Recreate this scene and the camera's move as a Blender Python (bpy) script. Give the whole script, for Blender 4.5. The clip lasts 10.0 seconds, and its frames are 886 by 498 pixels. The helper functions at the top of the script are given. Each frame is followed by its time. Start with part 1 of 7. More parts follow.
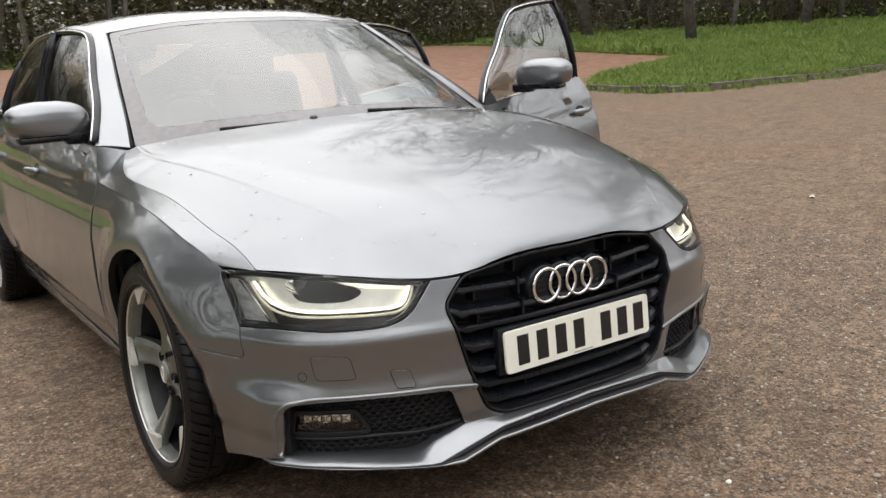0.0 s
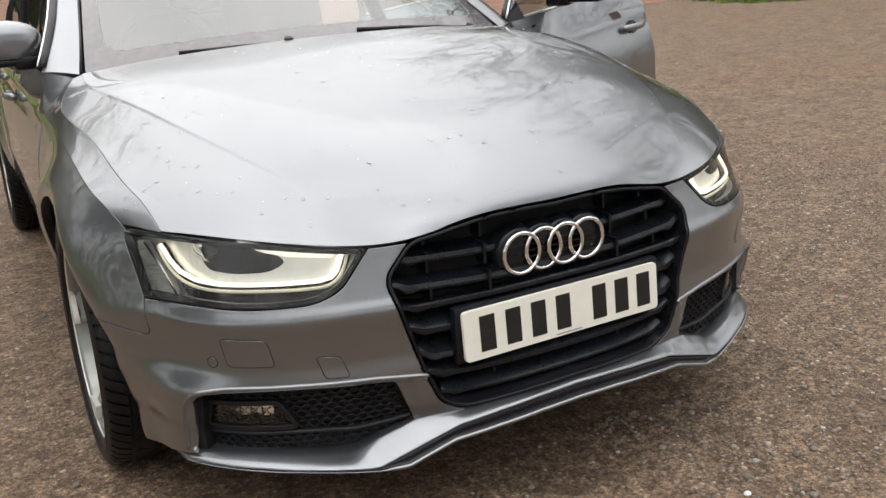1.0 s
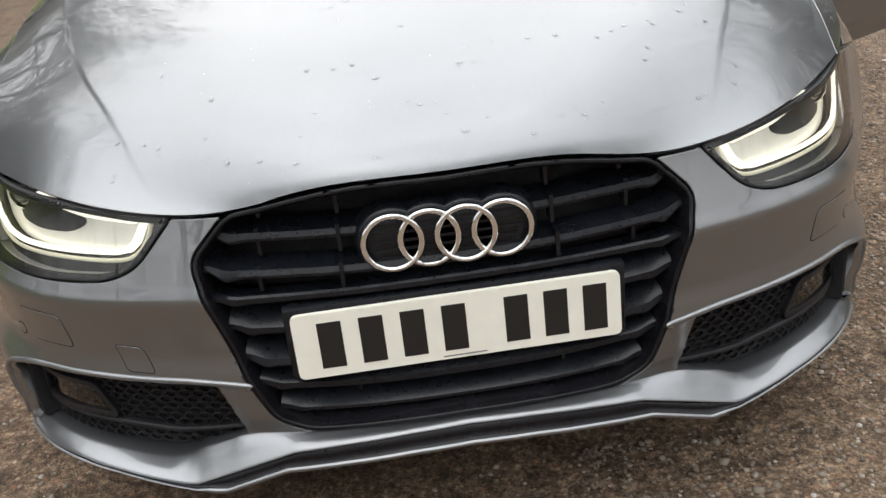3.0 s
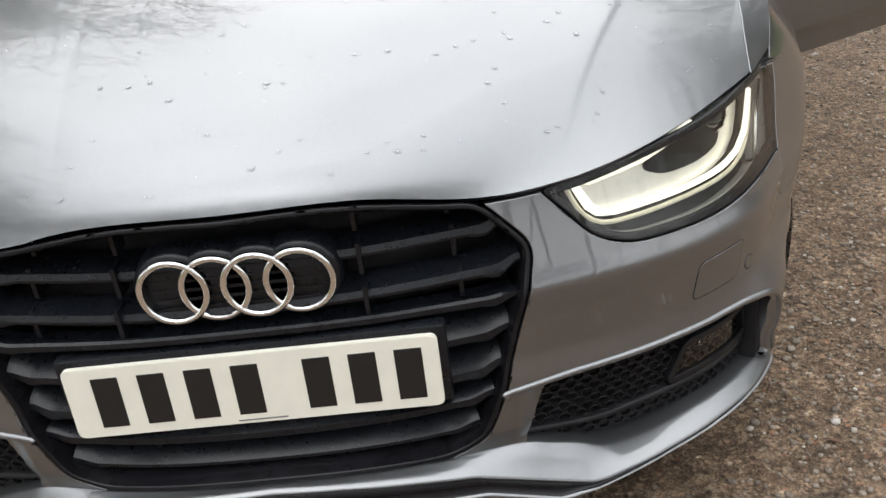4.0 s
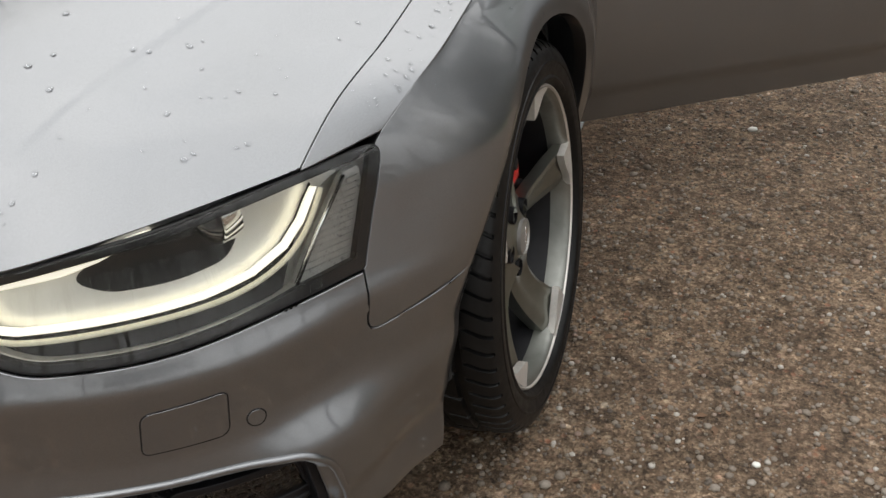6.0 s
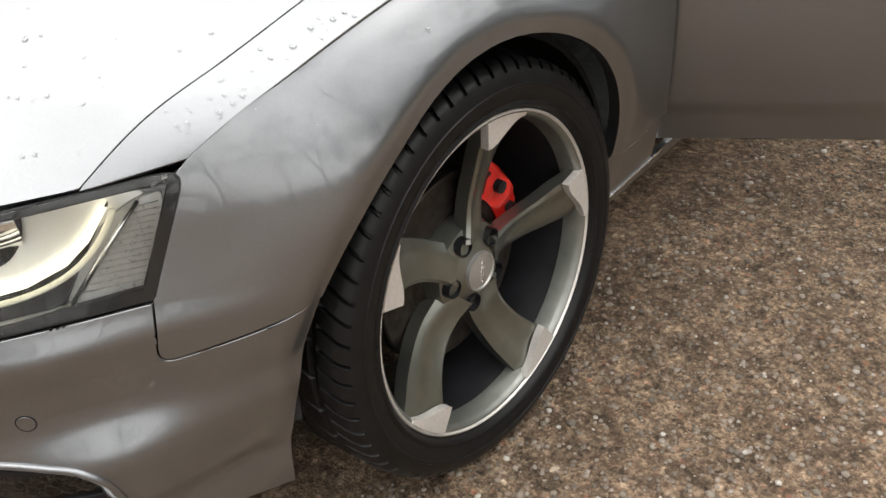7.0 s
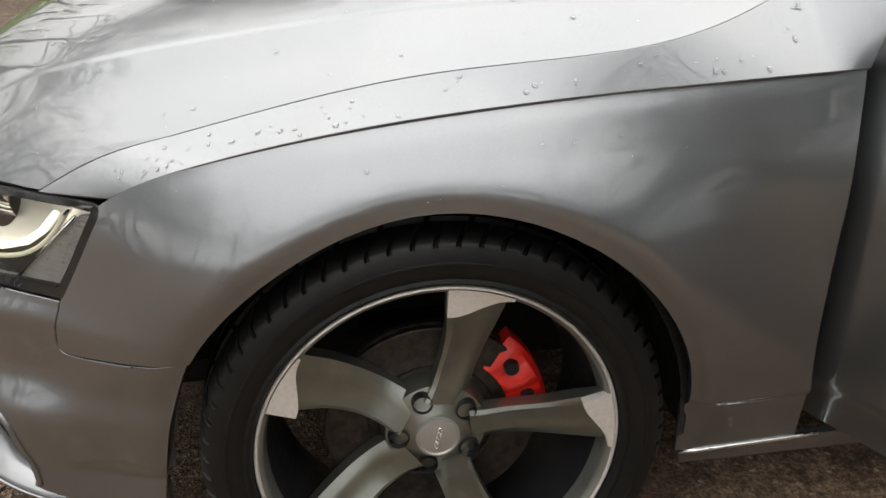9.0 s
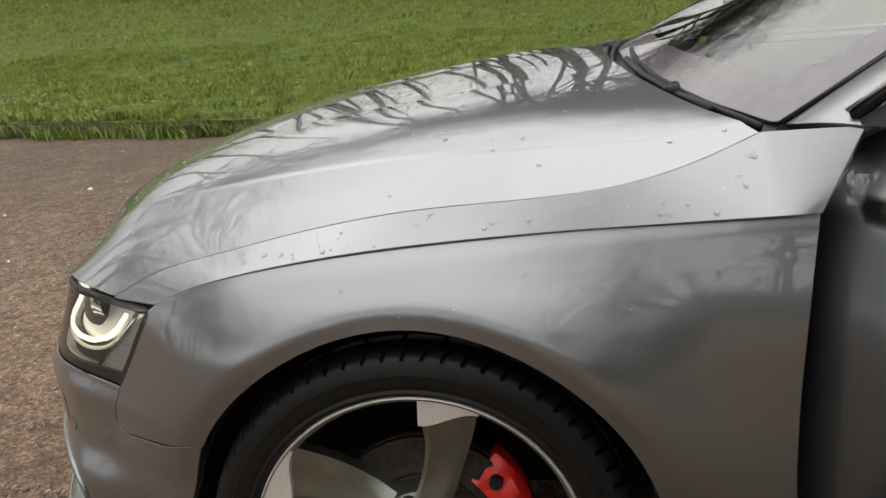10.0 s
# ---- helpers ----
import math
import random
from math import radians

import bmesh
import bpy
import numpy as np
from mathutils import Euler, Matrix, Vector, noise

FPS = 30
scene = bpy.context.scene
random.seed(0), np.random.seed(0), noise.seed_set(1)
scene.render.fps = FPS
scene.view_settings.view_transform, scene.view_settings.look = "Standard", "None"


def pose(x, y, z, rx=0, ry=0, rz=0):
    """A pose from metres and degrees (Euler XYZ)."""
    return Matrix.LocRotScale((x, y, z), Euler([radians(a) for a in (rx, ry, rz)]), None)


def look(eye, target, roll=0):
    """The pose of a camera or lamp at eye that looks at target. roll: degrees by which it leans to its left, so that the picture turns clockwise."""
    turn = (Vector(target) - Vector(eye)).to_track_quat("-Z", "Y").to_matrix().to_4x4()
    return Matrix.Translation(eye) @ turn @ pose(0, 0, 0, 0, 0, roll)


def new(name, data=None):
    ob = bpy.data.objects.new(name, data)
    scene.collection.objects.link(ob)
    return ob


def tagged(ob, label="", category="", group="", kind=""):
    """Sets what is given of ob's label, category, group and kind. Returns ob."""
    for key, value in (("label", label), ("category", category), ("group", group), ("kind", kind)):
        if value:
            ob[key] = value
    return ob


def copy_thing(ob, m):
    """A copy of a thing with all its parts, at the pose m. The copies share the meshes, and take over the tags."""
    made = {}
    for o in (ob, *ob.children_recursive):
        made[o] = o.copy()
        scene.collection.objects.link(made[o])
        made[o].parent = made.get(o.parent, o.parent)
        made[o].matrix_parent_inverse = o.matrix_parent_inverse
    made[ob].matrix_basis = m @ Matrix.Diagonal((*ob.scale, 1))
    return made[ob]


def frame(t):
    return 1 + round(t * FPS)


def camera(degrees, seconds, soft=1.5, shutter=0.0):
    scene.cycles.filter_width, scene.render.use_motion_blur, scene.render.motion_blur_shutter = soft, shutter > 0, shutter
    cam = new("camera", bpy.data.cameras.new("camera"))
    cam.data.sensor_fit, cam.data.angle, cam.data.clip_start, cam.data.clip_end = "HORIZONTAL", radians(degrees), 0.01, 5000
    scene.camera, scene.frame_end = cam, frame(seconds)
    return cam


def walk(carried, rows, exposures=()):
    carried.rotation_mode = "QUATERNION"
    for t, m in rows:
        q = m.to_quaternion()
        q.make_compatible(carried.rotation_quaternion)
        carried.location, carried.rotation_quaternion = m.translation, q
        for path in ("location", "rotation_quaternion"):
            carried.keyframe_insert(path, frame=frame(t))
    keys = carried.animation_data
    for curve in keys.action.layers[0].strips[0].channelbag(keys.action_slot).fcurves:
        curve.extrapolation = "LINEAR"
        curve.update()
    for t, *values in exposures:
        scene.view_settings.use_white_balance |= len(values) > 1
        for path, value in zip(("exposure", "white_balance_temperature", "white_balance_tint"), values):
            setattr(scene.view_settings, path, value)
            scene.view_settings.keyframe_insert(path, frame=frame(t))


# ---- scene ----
cam = camera(52.0, 10.0)
PATH = [
    (0, (-1.61, -1.723, 1.236), (-0.519, -0.104, 0.8), -3.2),
    (0.5, (-1.34, -1.641, 1.231), (-0.36, 0.027, 0.725), -3.3),
    (1, (-1.094, -1.508, 1.213), (-0.211, 0.181, 0.607), -3.9),
    (1.5, (-0.808, -1.446, 1.195), (-0.064, 0.269, 0.485), -3.7),
    (2, (-0.587, -1.358, 1.179), (-0.016, 0.389, 0.391), -3.4),
    (2.2, (-0.51, -1.308, 1.177), (-0.012, 0.454, 0.371), -4.1),
    (3.3, (0.058, -1.162, 1.187), (0.068, 0.637, 0.312), -6.9),
    (3.5, (0.137, -1.107, 1.176), (0.112, 0.685, 0.29), -7.1),
    (4, (0.337, -0.999, 1.178), (0.244, 0.772, 0.253), -7.3),
    (4.5, (0.62, -0.926, 1.179), (0.394, 0.824, 0.236), -7.16),
    (5, (0.812, -0.766, 1.161), (0.497, 0.951, 0.185), -7.38),
    (5.5, (1.024, -0.601, 1.166), (0.575, 1.065, 0.154), -6.73),
    (6, (1.25, -0.442, 1.16), (0.62, 1.142, 0.116), -5.86),
    (6.2, (1.304, -0.358, 1.151), (0.598, 1.184, 0.092), -5.94),
    (7.3, (1.702, 0.137, 1.187), (0.449, 1.169, 0.019), -5.57),
    (7.5, (1.709, 0.225, 1.173), (0.401, 1.163, -0.015), -4.69),
    (8, (1.768, 0.406, 1.174), (0.317, 1.115, -0.005), -4.0),
    (8.5, (1.903, 0.592, 1.188), (0.287, 1.071, 0.111), -0.6),
    (9, (1.941, 0.726, 1.177), (0.168, 0.984, 0.287), -0.5),
    (9.5, (2.034, 0.923, 1.182), (0.131, 0.847, 0.572), -3.0),
    (10, (2.109, 1.119, 1.195), (0.215, 0.834, 0.62), -3.8),
]
EXPOSURE = [(0, -0.08, 6580, 11), (2.0, -0.15, 6550, 11), (3.5, -0.02, 6480, 10), (4.5, -0.05, 6500, 10), (5.5, -0.20, 6550, 10), (6.1, -0.36, 6650, 10), (6.8, 0.15, 6700, 10), (7.5, 0.58, 6850, 10), (8.0, 0.86, 6850, 10), (8.5, 0.58, 6800, 10), (9.0, 0.00, 6750, 10), (9.5, 0.03, 6750, 10), (10.0, -0.27, 6750, 10)]
walk(cam, [(t, look(eye, target, roll)) for t, eye, target, roll in PATH], exposures=EXPOSURE)

# ---- world and light: bright overcast sky, trees all round ----
world = bpy.data.worlds.new("world")
scene.world = world
world.use_nodes = True
wn, wl = world.node_tree.nodes, world.node_tree.links
wn.clear()
w_out, w_bg = wn.new("ShaderNodeOutputWorld"), wn.new("ShaderNodeBackground")
sky = wn.new("ShaderNodeTexSky")
sky.sky_type, sky.sun_disc = "NISHITA", False
sky.sun_elevation, sky.sun_rotation, sky.dust_density, sky.air_density = radians(48), radians(200), 4.0, 1.0
w_hsv = wn.new("ShaderNodeHueSaturation")
w_hsv.inputs["Saturation"].default_value = 0.12
w_mix = wn.new("ShaderNodeMix")
w_mix.data_type = "RGBA"
w_mix.inputs["Factor"].default_value = 0.80
w_co, w_no, w_ra = wn.new("ShaderNodeTexCoord"), wn.new("ShaderNodeTexNoise"), wn.new("ShaderNodeValToRGB")
w_no.inputs["Scale"].default_value, w_no.inputs["Detail"].default_value = 2.2, 5.0
w_ra.color_ramp.elements[0].position, w_ra.color_ramp.elements[0].color = 0.30, (0.80, 0.82, 0.84, 1)
w_ra.color_ramp.elements[1].position, w_ra.color_ramp.elements[1].color = 0.72, (1.10, 1.10, 1.10, 1)
# an overcast sky is brightest overhead
w_se, w_gr, w_mu = wn.new("ShaderNodeSeparateXYZ"), wn.new("ShaderNodeValToRGB"), wn.new("ShaderNodeMix")
w_gr.color_ramp.elements[0].position, w_gr.color_ramp.elements[0].color = 0.0, (7.0, 7.05, 7.05, 1)
w_gr.color_ramp.elements[1].position, w_gr.color_ramp.elements[1].color = 0.9, (25.6, 25.7, 25.6, 1)
w_mu.data_type, w_mu.blend_type = "RGBA", "MULTIPLY"
w_mu.inputs["Factor"].default_value = 1.0
wl.new(w_co.outputs["Generated"], w_no.inputs["Vector"])
wl.new(w_no.outputs["Fac"], w_ra.inputs["Fac"])
wl.new(w_co.outputs["Generated"], w_se.inputs[0])
wl.new(w_se.outputs["Z"], w_gr.inputs["Fac"])
wl.new(w_gr.outputs["Color"], w_mu.inputs["A"])
wl.new(w_ra.outputs["Color"], w_mu.inputs["B"])
wl.new(sky.outputs["Color"], w_hsv.inputs["Color"])
wl.new(w_hsv.outputs["Color"], w_mix.inputs["A"])
wl.new(w_mu.outputs["Result"], w_mix.inputs["B"])
wl.new(w_mix.outputs["Result"], w_bg.inputs["Color"])
wl.new(w_bg.outputs["Background"], w_out.inputs["Surface"])
w_bg.inputs["Strength"].default_value = 0.140
sun = new("sun", bpy.data.lights.new("sun", "SUN"))
sun.data.energy, sun.data.angle, sun.data.color = 0.5, radians(80), (1.0, 0.97, 0.92)
sun.matrix_world = look((0, 0, 30), (8, -16, 0))

# ---- tools ----
from mathutils import geometry


def clamp01(v):
    return np.clip(v, 0.0, 1.0)


def smooth(a, b, v):
    t = clamp01((np.asarray(v, float) - a) / (b - a))
    return t * t * (3 - 2 * t)


def spline(xs, ys):
    """Natural cubic spline through (xs, ys); goes on straight past its ends."""
    x, y = np.array(xs, float), np.array(ys, float)
    n, h = len(x), np.diff(x)
    m = np.zeros(n)
    if n > 2:
        a = np.zeros((n, n))
        r = np.zeros(n)
        a[0, 0] = a[-1, -1] = 1
        for i in range(1, n - 1):
            a[i, i - 1:i + 2] = h[i - 1], 2 * (h[i - 1] + h[i]), h[i]
            r[i] = 6 * ((y[i + 1] - y[i]) / h[i] - (y[i] - y[i - 1]) / h[i - 1])
        m = np.linalg.solve(a, r)

    def at(v):
        v = np.asarray(v, float)
        c = np.clip(v, x[0], x[-1])
        i = np.clip(np.searchsorted(x, c) - 1, 0, n - 2)
        d, e, hh = x[i + 1] - c, c - x[i], h[i]
        out = (m[i] * d**3 + m[i + 1] * e**3) / (6 * hh) + (y[i] / hh - m[i] * hh / 6) * d + (y[i + 1] / hh - m[i + 1] * hh / 6) * e
        s0 = (y[1] - y[0]) / h[0] - h[0] * (2 * m[0] + m[1]) / 6
        s1 = (y[-1] - y[-2]) / h[-1] + h[-1] * (m[-2] + 2 * m[-1]) / 6
        return out + np.minimum(v - x[0], 0) * s0 + np.maximum(v - x[-1], 0) * s1
    return at


def monotone(xs, ys):
    """Cubic through (xs, ys) that never overshoots."""
    x, y = np.array(xs, float), np.array(ys, float)
    h = np.diff(x)
    d = np.diff(y) / h
    g = np.zeros(len(x))
    for i in range(1, len(x) - 1):
        if d[i - 1] * d[i] > 0:
            g[i] = 3 * (h[i - 1] + h[i]) / ((2 * h[i] + h[i - 1]) / d[i - 1] + (h[i] + 2 * h[i - 1]) / d[i])
    g[0], g[-1] = d[0], d[-1]

    def at(v):
        c = np.clip(np.asarray(v, float), x[0], x[-1])
        i = np.clip(np.searchsorted(x, c) - 1, 0, len(x) - 2)
        t = (c - x[i]) / h[i]
        return (1 + 2 * t) * (1 - t)**2 * y[i] + t * (1 - t)**2 * h[i] * g[i] + t * t * (3 - 2 * t) * y[i + 1] + t * t * (t - 1) * h[i] * g[i + 1]
    return at


def linear(xs, ys):
    """Straight pieces through (xs, ys)."""
    return lambda v: np.interp(v, xs, ys)


def normals_of(surf, u, v, flip=1.0, e=0.0012):
    du = np.stack(surf(u + e, v), -1) - np.stack(surf(u - e, v), -1)
    dv = np.stack(surf(u, v + e), -1) - np.stack(surf(u, v - e), -1)
    n = np.cross(du, dv) * flip
    return n / (np.linalg.norm(n, axis=-1, keepdims=True) + 1e-12)


def make_mesh(name, verts, faces, normals=None, smooth_faces=True):
    me = bpy.data.meshes.new(name)
    me.from_pydata([tuple(map(float, v)) for v in verts], [], [tuple(f) for f in faces])
    if smooth_faces:
        me.polygons.foreach_set("use_smooth", [True] * len(me.polygons))
    me.validate()
    if normals is not None:
        me.normals_split_custom_set_from_vertices([tuple(map(float, n)) for n in normals])
    me.update()
    return me


def thing(name, label="", category="", group="", kind="", at=None):
    ob = tagged(new(name), label, category, group, kind)
    ob.empty_display_size = 0.1
    if at is not None:
        ob.matrix_basis = at
    return ob


def part(name, shape, material, parent=None, label=""):
    """Links a bmesh or a mesh as one mesh object under a thing or a part."""
    if isinstance(shape, bmesh.types.BMesh):
        me = bpy.data.meshes.new(name)
        shape.normal_update()
        shape.to_mesh(me)
        shape.free()
    else:
        me = shape
    if material is not None and not me.materials:
        me.materials.append(material)
    ob = new(name, me)
    if parent is not None:
        ob.parent = parent
    return tagged(ob, label)


def smooth_bm(bm, angle=40):
    for f in bm.faces:
        f.smooth = True
    for e in bm.edges:
        e.smooth = len(e.link_faces) == 2 and e.calc_face_angle(0) < radians(angle)
    return bm


def box(bm, x0, x1, y0, y1, z0, z1, bevel=0.0, m=None, segments=2):
    made = bmesh.ops.create_cube(bm, size=1.0)
    vs = made["verts"]
    for v in vs:
        v.co = Vector(((x0 + x1) / 2 + v.co.x * (x1 - x0), (y0 + y1) / 2 + v.co.y * (y1 - y0), (z0 + z1) / 2 + v.co.z * (z1 - z0)))
    if bevel:
        es = list({e for v in vs for e in v.link_edges})
        vs = bmesh.ops.bevel(bm, geom=es, offset=bevel, segments=segments, affect="EDGES", profile=0.5)["verts"] + [v for v in vs if v.is_valid]
    if m is not None:
        bmesh.ops.transform(bm, matrix=m, verts=list(set(vs)))
    return bm


def tube(bm, points, radius, sides=8, closed=False, flat=1.0, up=(0, 0, 1)):
    """A round (or flattened) bar along points; radius may be a list."""
    pts = [Vector(p) for p in points]
    n = len(pts)
    rad = radius if isinstance(radius, (list, tuple)) else [radius] * n
    rings = []
    for i, p in enumerate(pts):
        a, b = (pts[i - 1], pts[(i + 1) % n]) if closed else (pts[max(i - 1, 0)], pts[min(i + 1, n - 1)])
        t = (b - a).normalized()
        s = t.cross(Vector(up))
        s = s.normalized() if s.length > 1e-4 else t.orthogonal().normalized()
        w = s.cross(t)
        rings.append([bm.verts.new(p + s * math.cos(q) * rad[i] + w * math.sin(q) * rad[i] * flat) for q in (2 * math.pi * k / sides for k in range(sides))])
    for i in range(n if closed else n - 1):
        r0, r1 = rings[i], rings[(i + 1) % n]
        for k in range(sides):
            bm.faces.new((r0[k], r0[(k + 1) % sides], r1[(k + 1) % sides], r1[k]))
    if not closed:
        bm.faces.new(rings[0][::-1])
        bm.faces.new(rings[-1])
    return bm


def lathe(bm, profile, steps=64, axis="x", centre=(0, 0, 0)):
    """Turns a profile of (along the axis, radius) round the axis."""
    rings = []
    for s in range(steps):
        q = 2 * math.pi * s / steps
        ring = []
        for h, r in profile:
            c = (h, r * math.cos(q), r * math.sin(q)) if axis == "x" else ((r * math.cos(q), h, r * math.sin(q)) if axis == "y" else (r * math.cos(q), r * math.sin(q), h))
            ring.append(bm.verts.new(Vector(c) + Vector(centre)))
        rings.append(ring)
    for s in range(steps):
        r0, r1 = rings[s], rings[(s + 1) % steps]
        for k in range(len(profile) - 1):
            bm.faces.new((r0[k], r0[k + 1], r1[k + 1], r1[k]))
    return bm


def rounded(poly, radius, steps=5):
    """The polygon with its corners rounded; a corner may give its own radius as a third number."""
    out, n = [], len(poly)
    for i in range(n):
        p, a, b = (np.array(poly[j % n][:2], float) for j in (i, i - 1, i + 1))
        r = poly[i][2] if len(poly[i]) > 2 else radius
        da, db = a - p, b - p
        la, lb = np.linalg.norm(da), np.linalg.norm(db)
        r = min(r, la * 0.45, lb * 0.45)
        if r < 1e-5:
            out.append(tuple(p))
            continue
        q0, q1 = p + da / la * r, p + db / lb * r
        for k in range(steps + 1):
            t = k / steps
            out.append(tuple((1 - t)**2 * q0 + 2 * t * (1 - t) * p + t * t * q1))
    return out


def curve2(points, steps=8):
    """A smooth line through points of the plan, as a list."""
    p = np.array(points, float)
    d = np.r_[0, np.cumsum(np.linalg.norm(np.diff(p, axis=0), axis=1))]
    fx, fy = spline(d, p[:, 0]), spline(d, p[:, 1])
    t = np.linspace(0, d[-1], (len(p) - 1) * steps + 1)
    return list(zip(fx(t).tolist(), fy(t).tolist()))


def inside(poly, x, y):
    px, py = np.array([p[0] for p in poly]), np.array([p[1] for p in poly])
    hit = np.zeros(np.shape(x), bool)
    j = len(px) - 1
    for i in range(len(px)):
        if py[i] != py[j]:
            hit ^= ((py[i] > y) != (py[j] > y)) & (x < (px[j] - px[i]) * (y - py[i]) / (py[j] - py[i]) + px[i])
        j = i
    return hit


def along(poly, su, sv):
    """The polygon's line with points no further apart than a step."""
    out = []
    for (ax, ay), (bx, by) in zip(poly, list(poly[1:]) + list(poly[:1])):
        k = max(1, int(math.ceil(max(abs(bx - ax) / su, abs(by - ay) / sv) - 1e-6)))
        out += [(ax + (bx - ax) * i / k, ay + (by - ay) * i / k) for i in range(k)]
    keep = []
    for p in out:
        if not keep or abs(p[0] - keep[-1][0]) / su + abs(p[1] - keep[-1][1]) / sv > 0.02:
            keep.append(p)
    return keep


def panel(name, surf, poly, step=0.014, flip=1.0, gap=0.0030, depth=0.012, roll=0.002, lift=0.0, holes=(), wall=True):
    """A sheet of the surface surf(u, v) inside the polygon, with true normals and a rolled edge of that depth all round."""
    su, sv = step if isinstance(step, tuple) else (step, step)
    loops = [along([tuple(p[:2]) for p in loop], su, sv) for loop in (poly, *holes)]
    pts, edges, grid = [], [], {}
    for loop in loops:
        b = len(pts)
        pts += [(p[0] / su, p[1] / sv) for p in loop]
        edges += [(b + i, b + (i + 1) % len(loop)) for i in range(len(loop))]
    rim_pts = np.array(pts)
    for p in pts:
        grid.setdefault((int(math.floor(p[0])), int(math.floor(p[1]))), []).append(p)
    lo, hi = rim_pts.min(0), rim_pts.max(0)
    gu, gv = np.meshgrid(np.arange(lo[0] + 0.63, hi[0], 1.0), np.arange(lo[1] + 0.63, hi[1], 1.0), indexing="ij")
    gu, gv = gu.ravel(), gv.ravel()
    scaled = [[(p[0] / su, p[1] / sv) for p in loop] for loop in loops]
    ins = inside(scaled[0], gu, gv)
    for h in scaled[1:]:
        ins &= ~inside(h, gu, gv)
    for x, y in zip(gu[ins], gv[ins]):
        cx, cy = int(math.floor(x)), int(math.floor(y))
        near = any((x - q[0])**2 + (y - q[1])**2 < 0.2 for i in (-1, 0, 1) for j in (-1, 0, 1) for q in grid.get((cx + i, cy + j), ()))
        if not near:
            pts.append((x, y))
    vs, _, fs, _, _, _ = geometry.delaunay_2d_cdt([Vector(p) for p in pts], edges, [], 0, 1e-5)
    uva = np.array([(v.x, v.y) for v in vs])
    fa = np.array([f for f in fs if len(f) == 3])
    mid = uva[fa].mean(1)
    ok = inside(scaled[0], mid[:, 0], mid[:, 1])
    for h in scaled[1:]:
        ok &= ~inside(h, mid[:, 0], mid[:, 1])
    fa = fa[ok]
    p0, p1, p2 = uva[fa[:, 0]], uva[fa[:, 1]], uva[fa[:, 2]]
    area = (p1[:, 0] - p0[:, 0]) * (p2[:, 1] - p0[:, 1]) - (p1[:, 1] - p0[:, 1]) * (p2[:, 0] - p0[:, 0])
    fa = fa[np.abs(area) > 1e-7]
    area = area[np.abs(area) > 1e-7]
    turn = (area > 0) != (flip > 0)
    fa[turn] = fa[turn][:, ::-1]
    used, inv = np.unique(fa, return_inverse=True)
    uva, fa = uva[used] * (su, sv), inv.reshape(fa.shape)
    faces = fa.tolist()
    pos = np.stack(surf(uva[:, 0], uva[:, 1]), -1)
    nor = normals_of(surf, uva[:, 0], uva[:, 1], flip)
    pos = pos + nor * lift
    sides = {(f[k], f[(k + 1) % 3]) for f in faces for k in range(3)}
    border = [(a, b) for a, b in sides if (b, a) not in sides]
    out = np.zeros_like(pos)
    for a, b in border:
        d = np.cross(pos[b] - pos[a], nor[a])
        d /= np.linalg.norm(d) + 1e-12
        out[a] += d
        out[b] += d
    rim = sorted({k for e in border for k in e})
    ln = np.linalg.norm(out, axis=1, keepdims=True)
    out = np.where(ln > 1e-6, out / np.maximum(ln, 1e-9), 0)
    if gap:
        pos = pos - out * gap
    if wall and border:
        base, at = len(pos), {k: i for i, k in enumerate(rim)}
        o, p, n = out[rim], pos[rim], nor[rim]
        pos = np.concatenate([pos, p + o * roll - n * roll, p + o * roll - n * depth])
        nor = np.concatenate([nor, o, o])
        m = len(rim)
        for a, b in border:
            ia, ib = base + at[a], base + at[b]
            faces.append([b, a, ia, ib])
            faces.append([ib, ia, ia + m, ib + m])
    bad = np.linalg.norm(nor, axis=1) < 0.5
    nor[bad] = (0, 0, 1)
    return make_mesh(name, pos, faces, nor)


def net(rows, mirror=True):
    """A smooth surface through a net of points, rows by columns; surf(u, v), u across (in -1..1 when mirrored), v along 0..1."""
    g = np.array(rows, float)
    if mirror:
        left = g[:, :0:-1, :] * np.array([-1, 1, 1])
        g = np.concatenate([left, g], 1)
    us, vs = np.linspace(-1 if mirror else 0, 1, g.shape[1]), np.linspace(0, 1, g.shape[0])

    def weights(xs):
        basis = [spline(xs, np.eye(len(xs))[i]) for i in range(len(xs))]
        return lambda v: np.stack([b(v) for b in basis], -1)
    wu, wv = weights(us), weights(vs)

    def surf(u, v):
        u, v = np.broadcast_arrays(np.asarray(u, float), np.asarray(v, float))
        p = np.einsum("...i,...j,jik->...k", wu(u), wv(v), g)
        return p[..., 0], p[..., 1], p[..., 2]
    return surf


def mirrored(surf):
    def other(u, v):
        x, y, z = surf(u, v)
        return -x, y, z
    return other


def inset(poly, d):
    """The polygon drawn in by d (out, when negative)."""
    p = np.array(poly, float)
    area = sum(a[0] * b[1] - b[0] * a[1] for a, b in zip(poly, list(poly[1:]) + list(poly[:1])))
    t = np.roll(p, -1, 0) - np.roll(p, 1, 0)
    t /= np.linalg.norm(t, axis=1, keepdims=True) + 1e-12
    n = np.stack([-t[:, 1], t[:, 0]], 1) * (1 if area > 0 else -1)
    return [tuple(q) for q in p + n * d]


def offset(surf, d, flip=1.0):
    def deeper(u, v):
        p = np.stack(surf(u, v), -1) - normals_of(surf, np.asarray(u, float), np.asarray(v, float), flip) * d
        return p[..., 0], p[..., 1], p[..., 2]
    return deeper

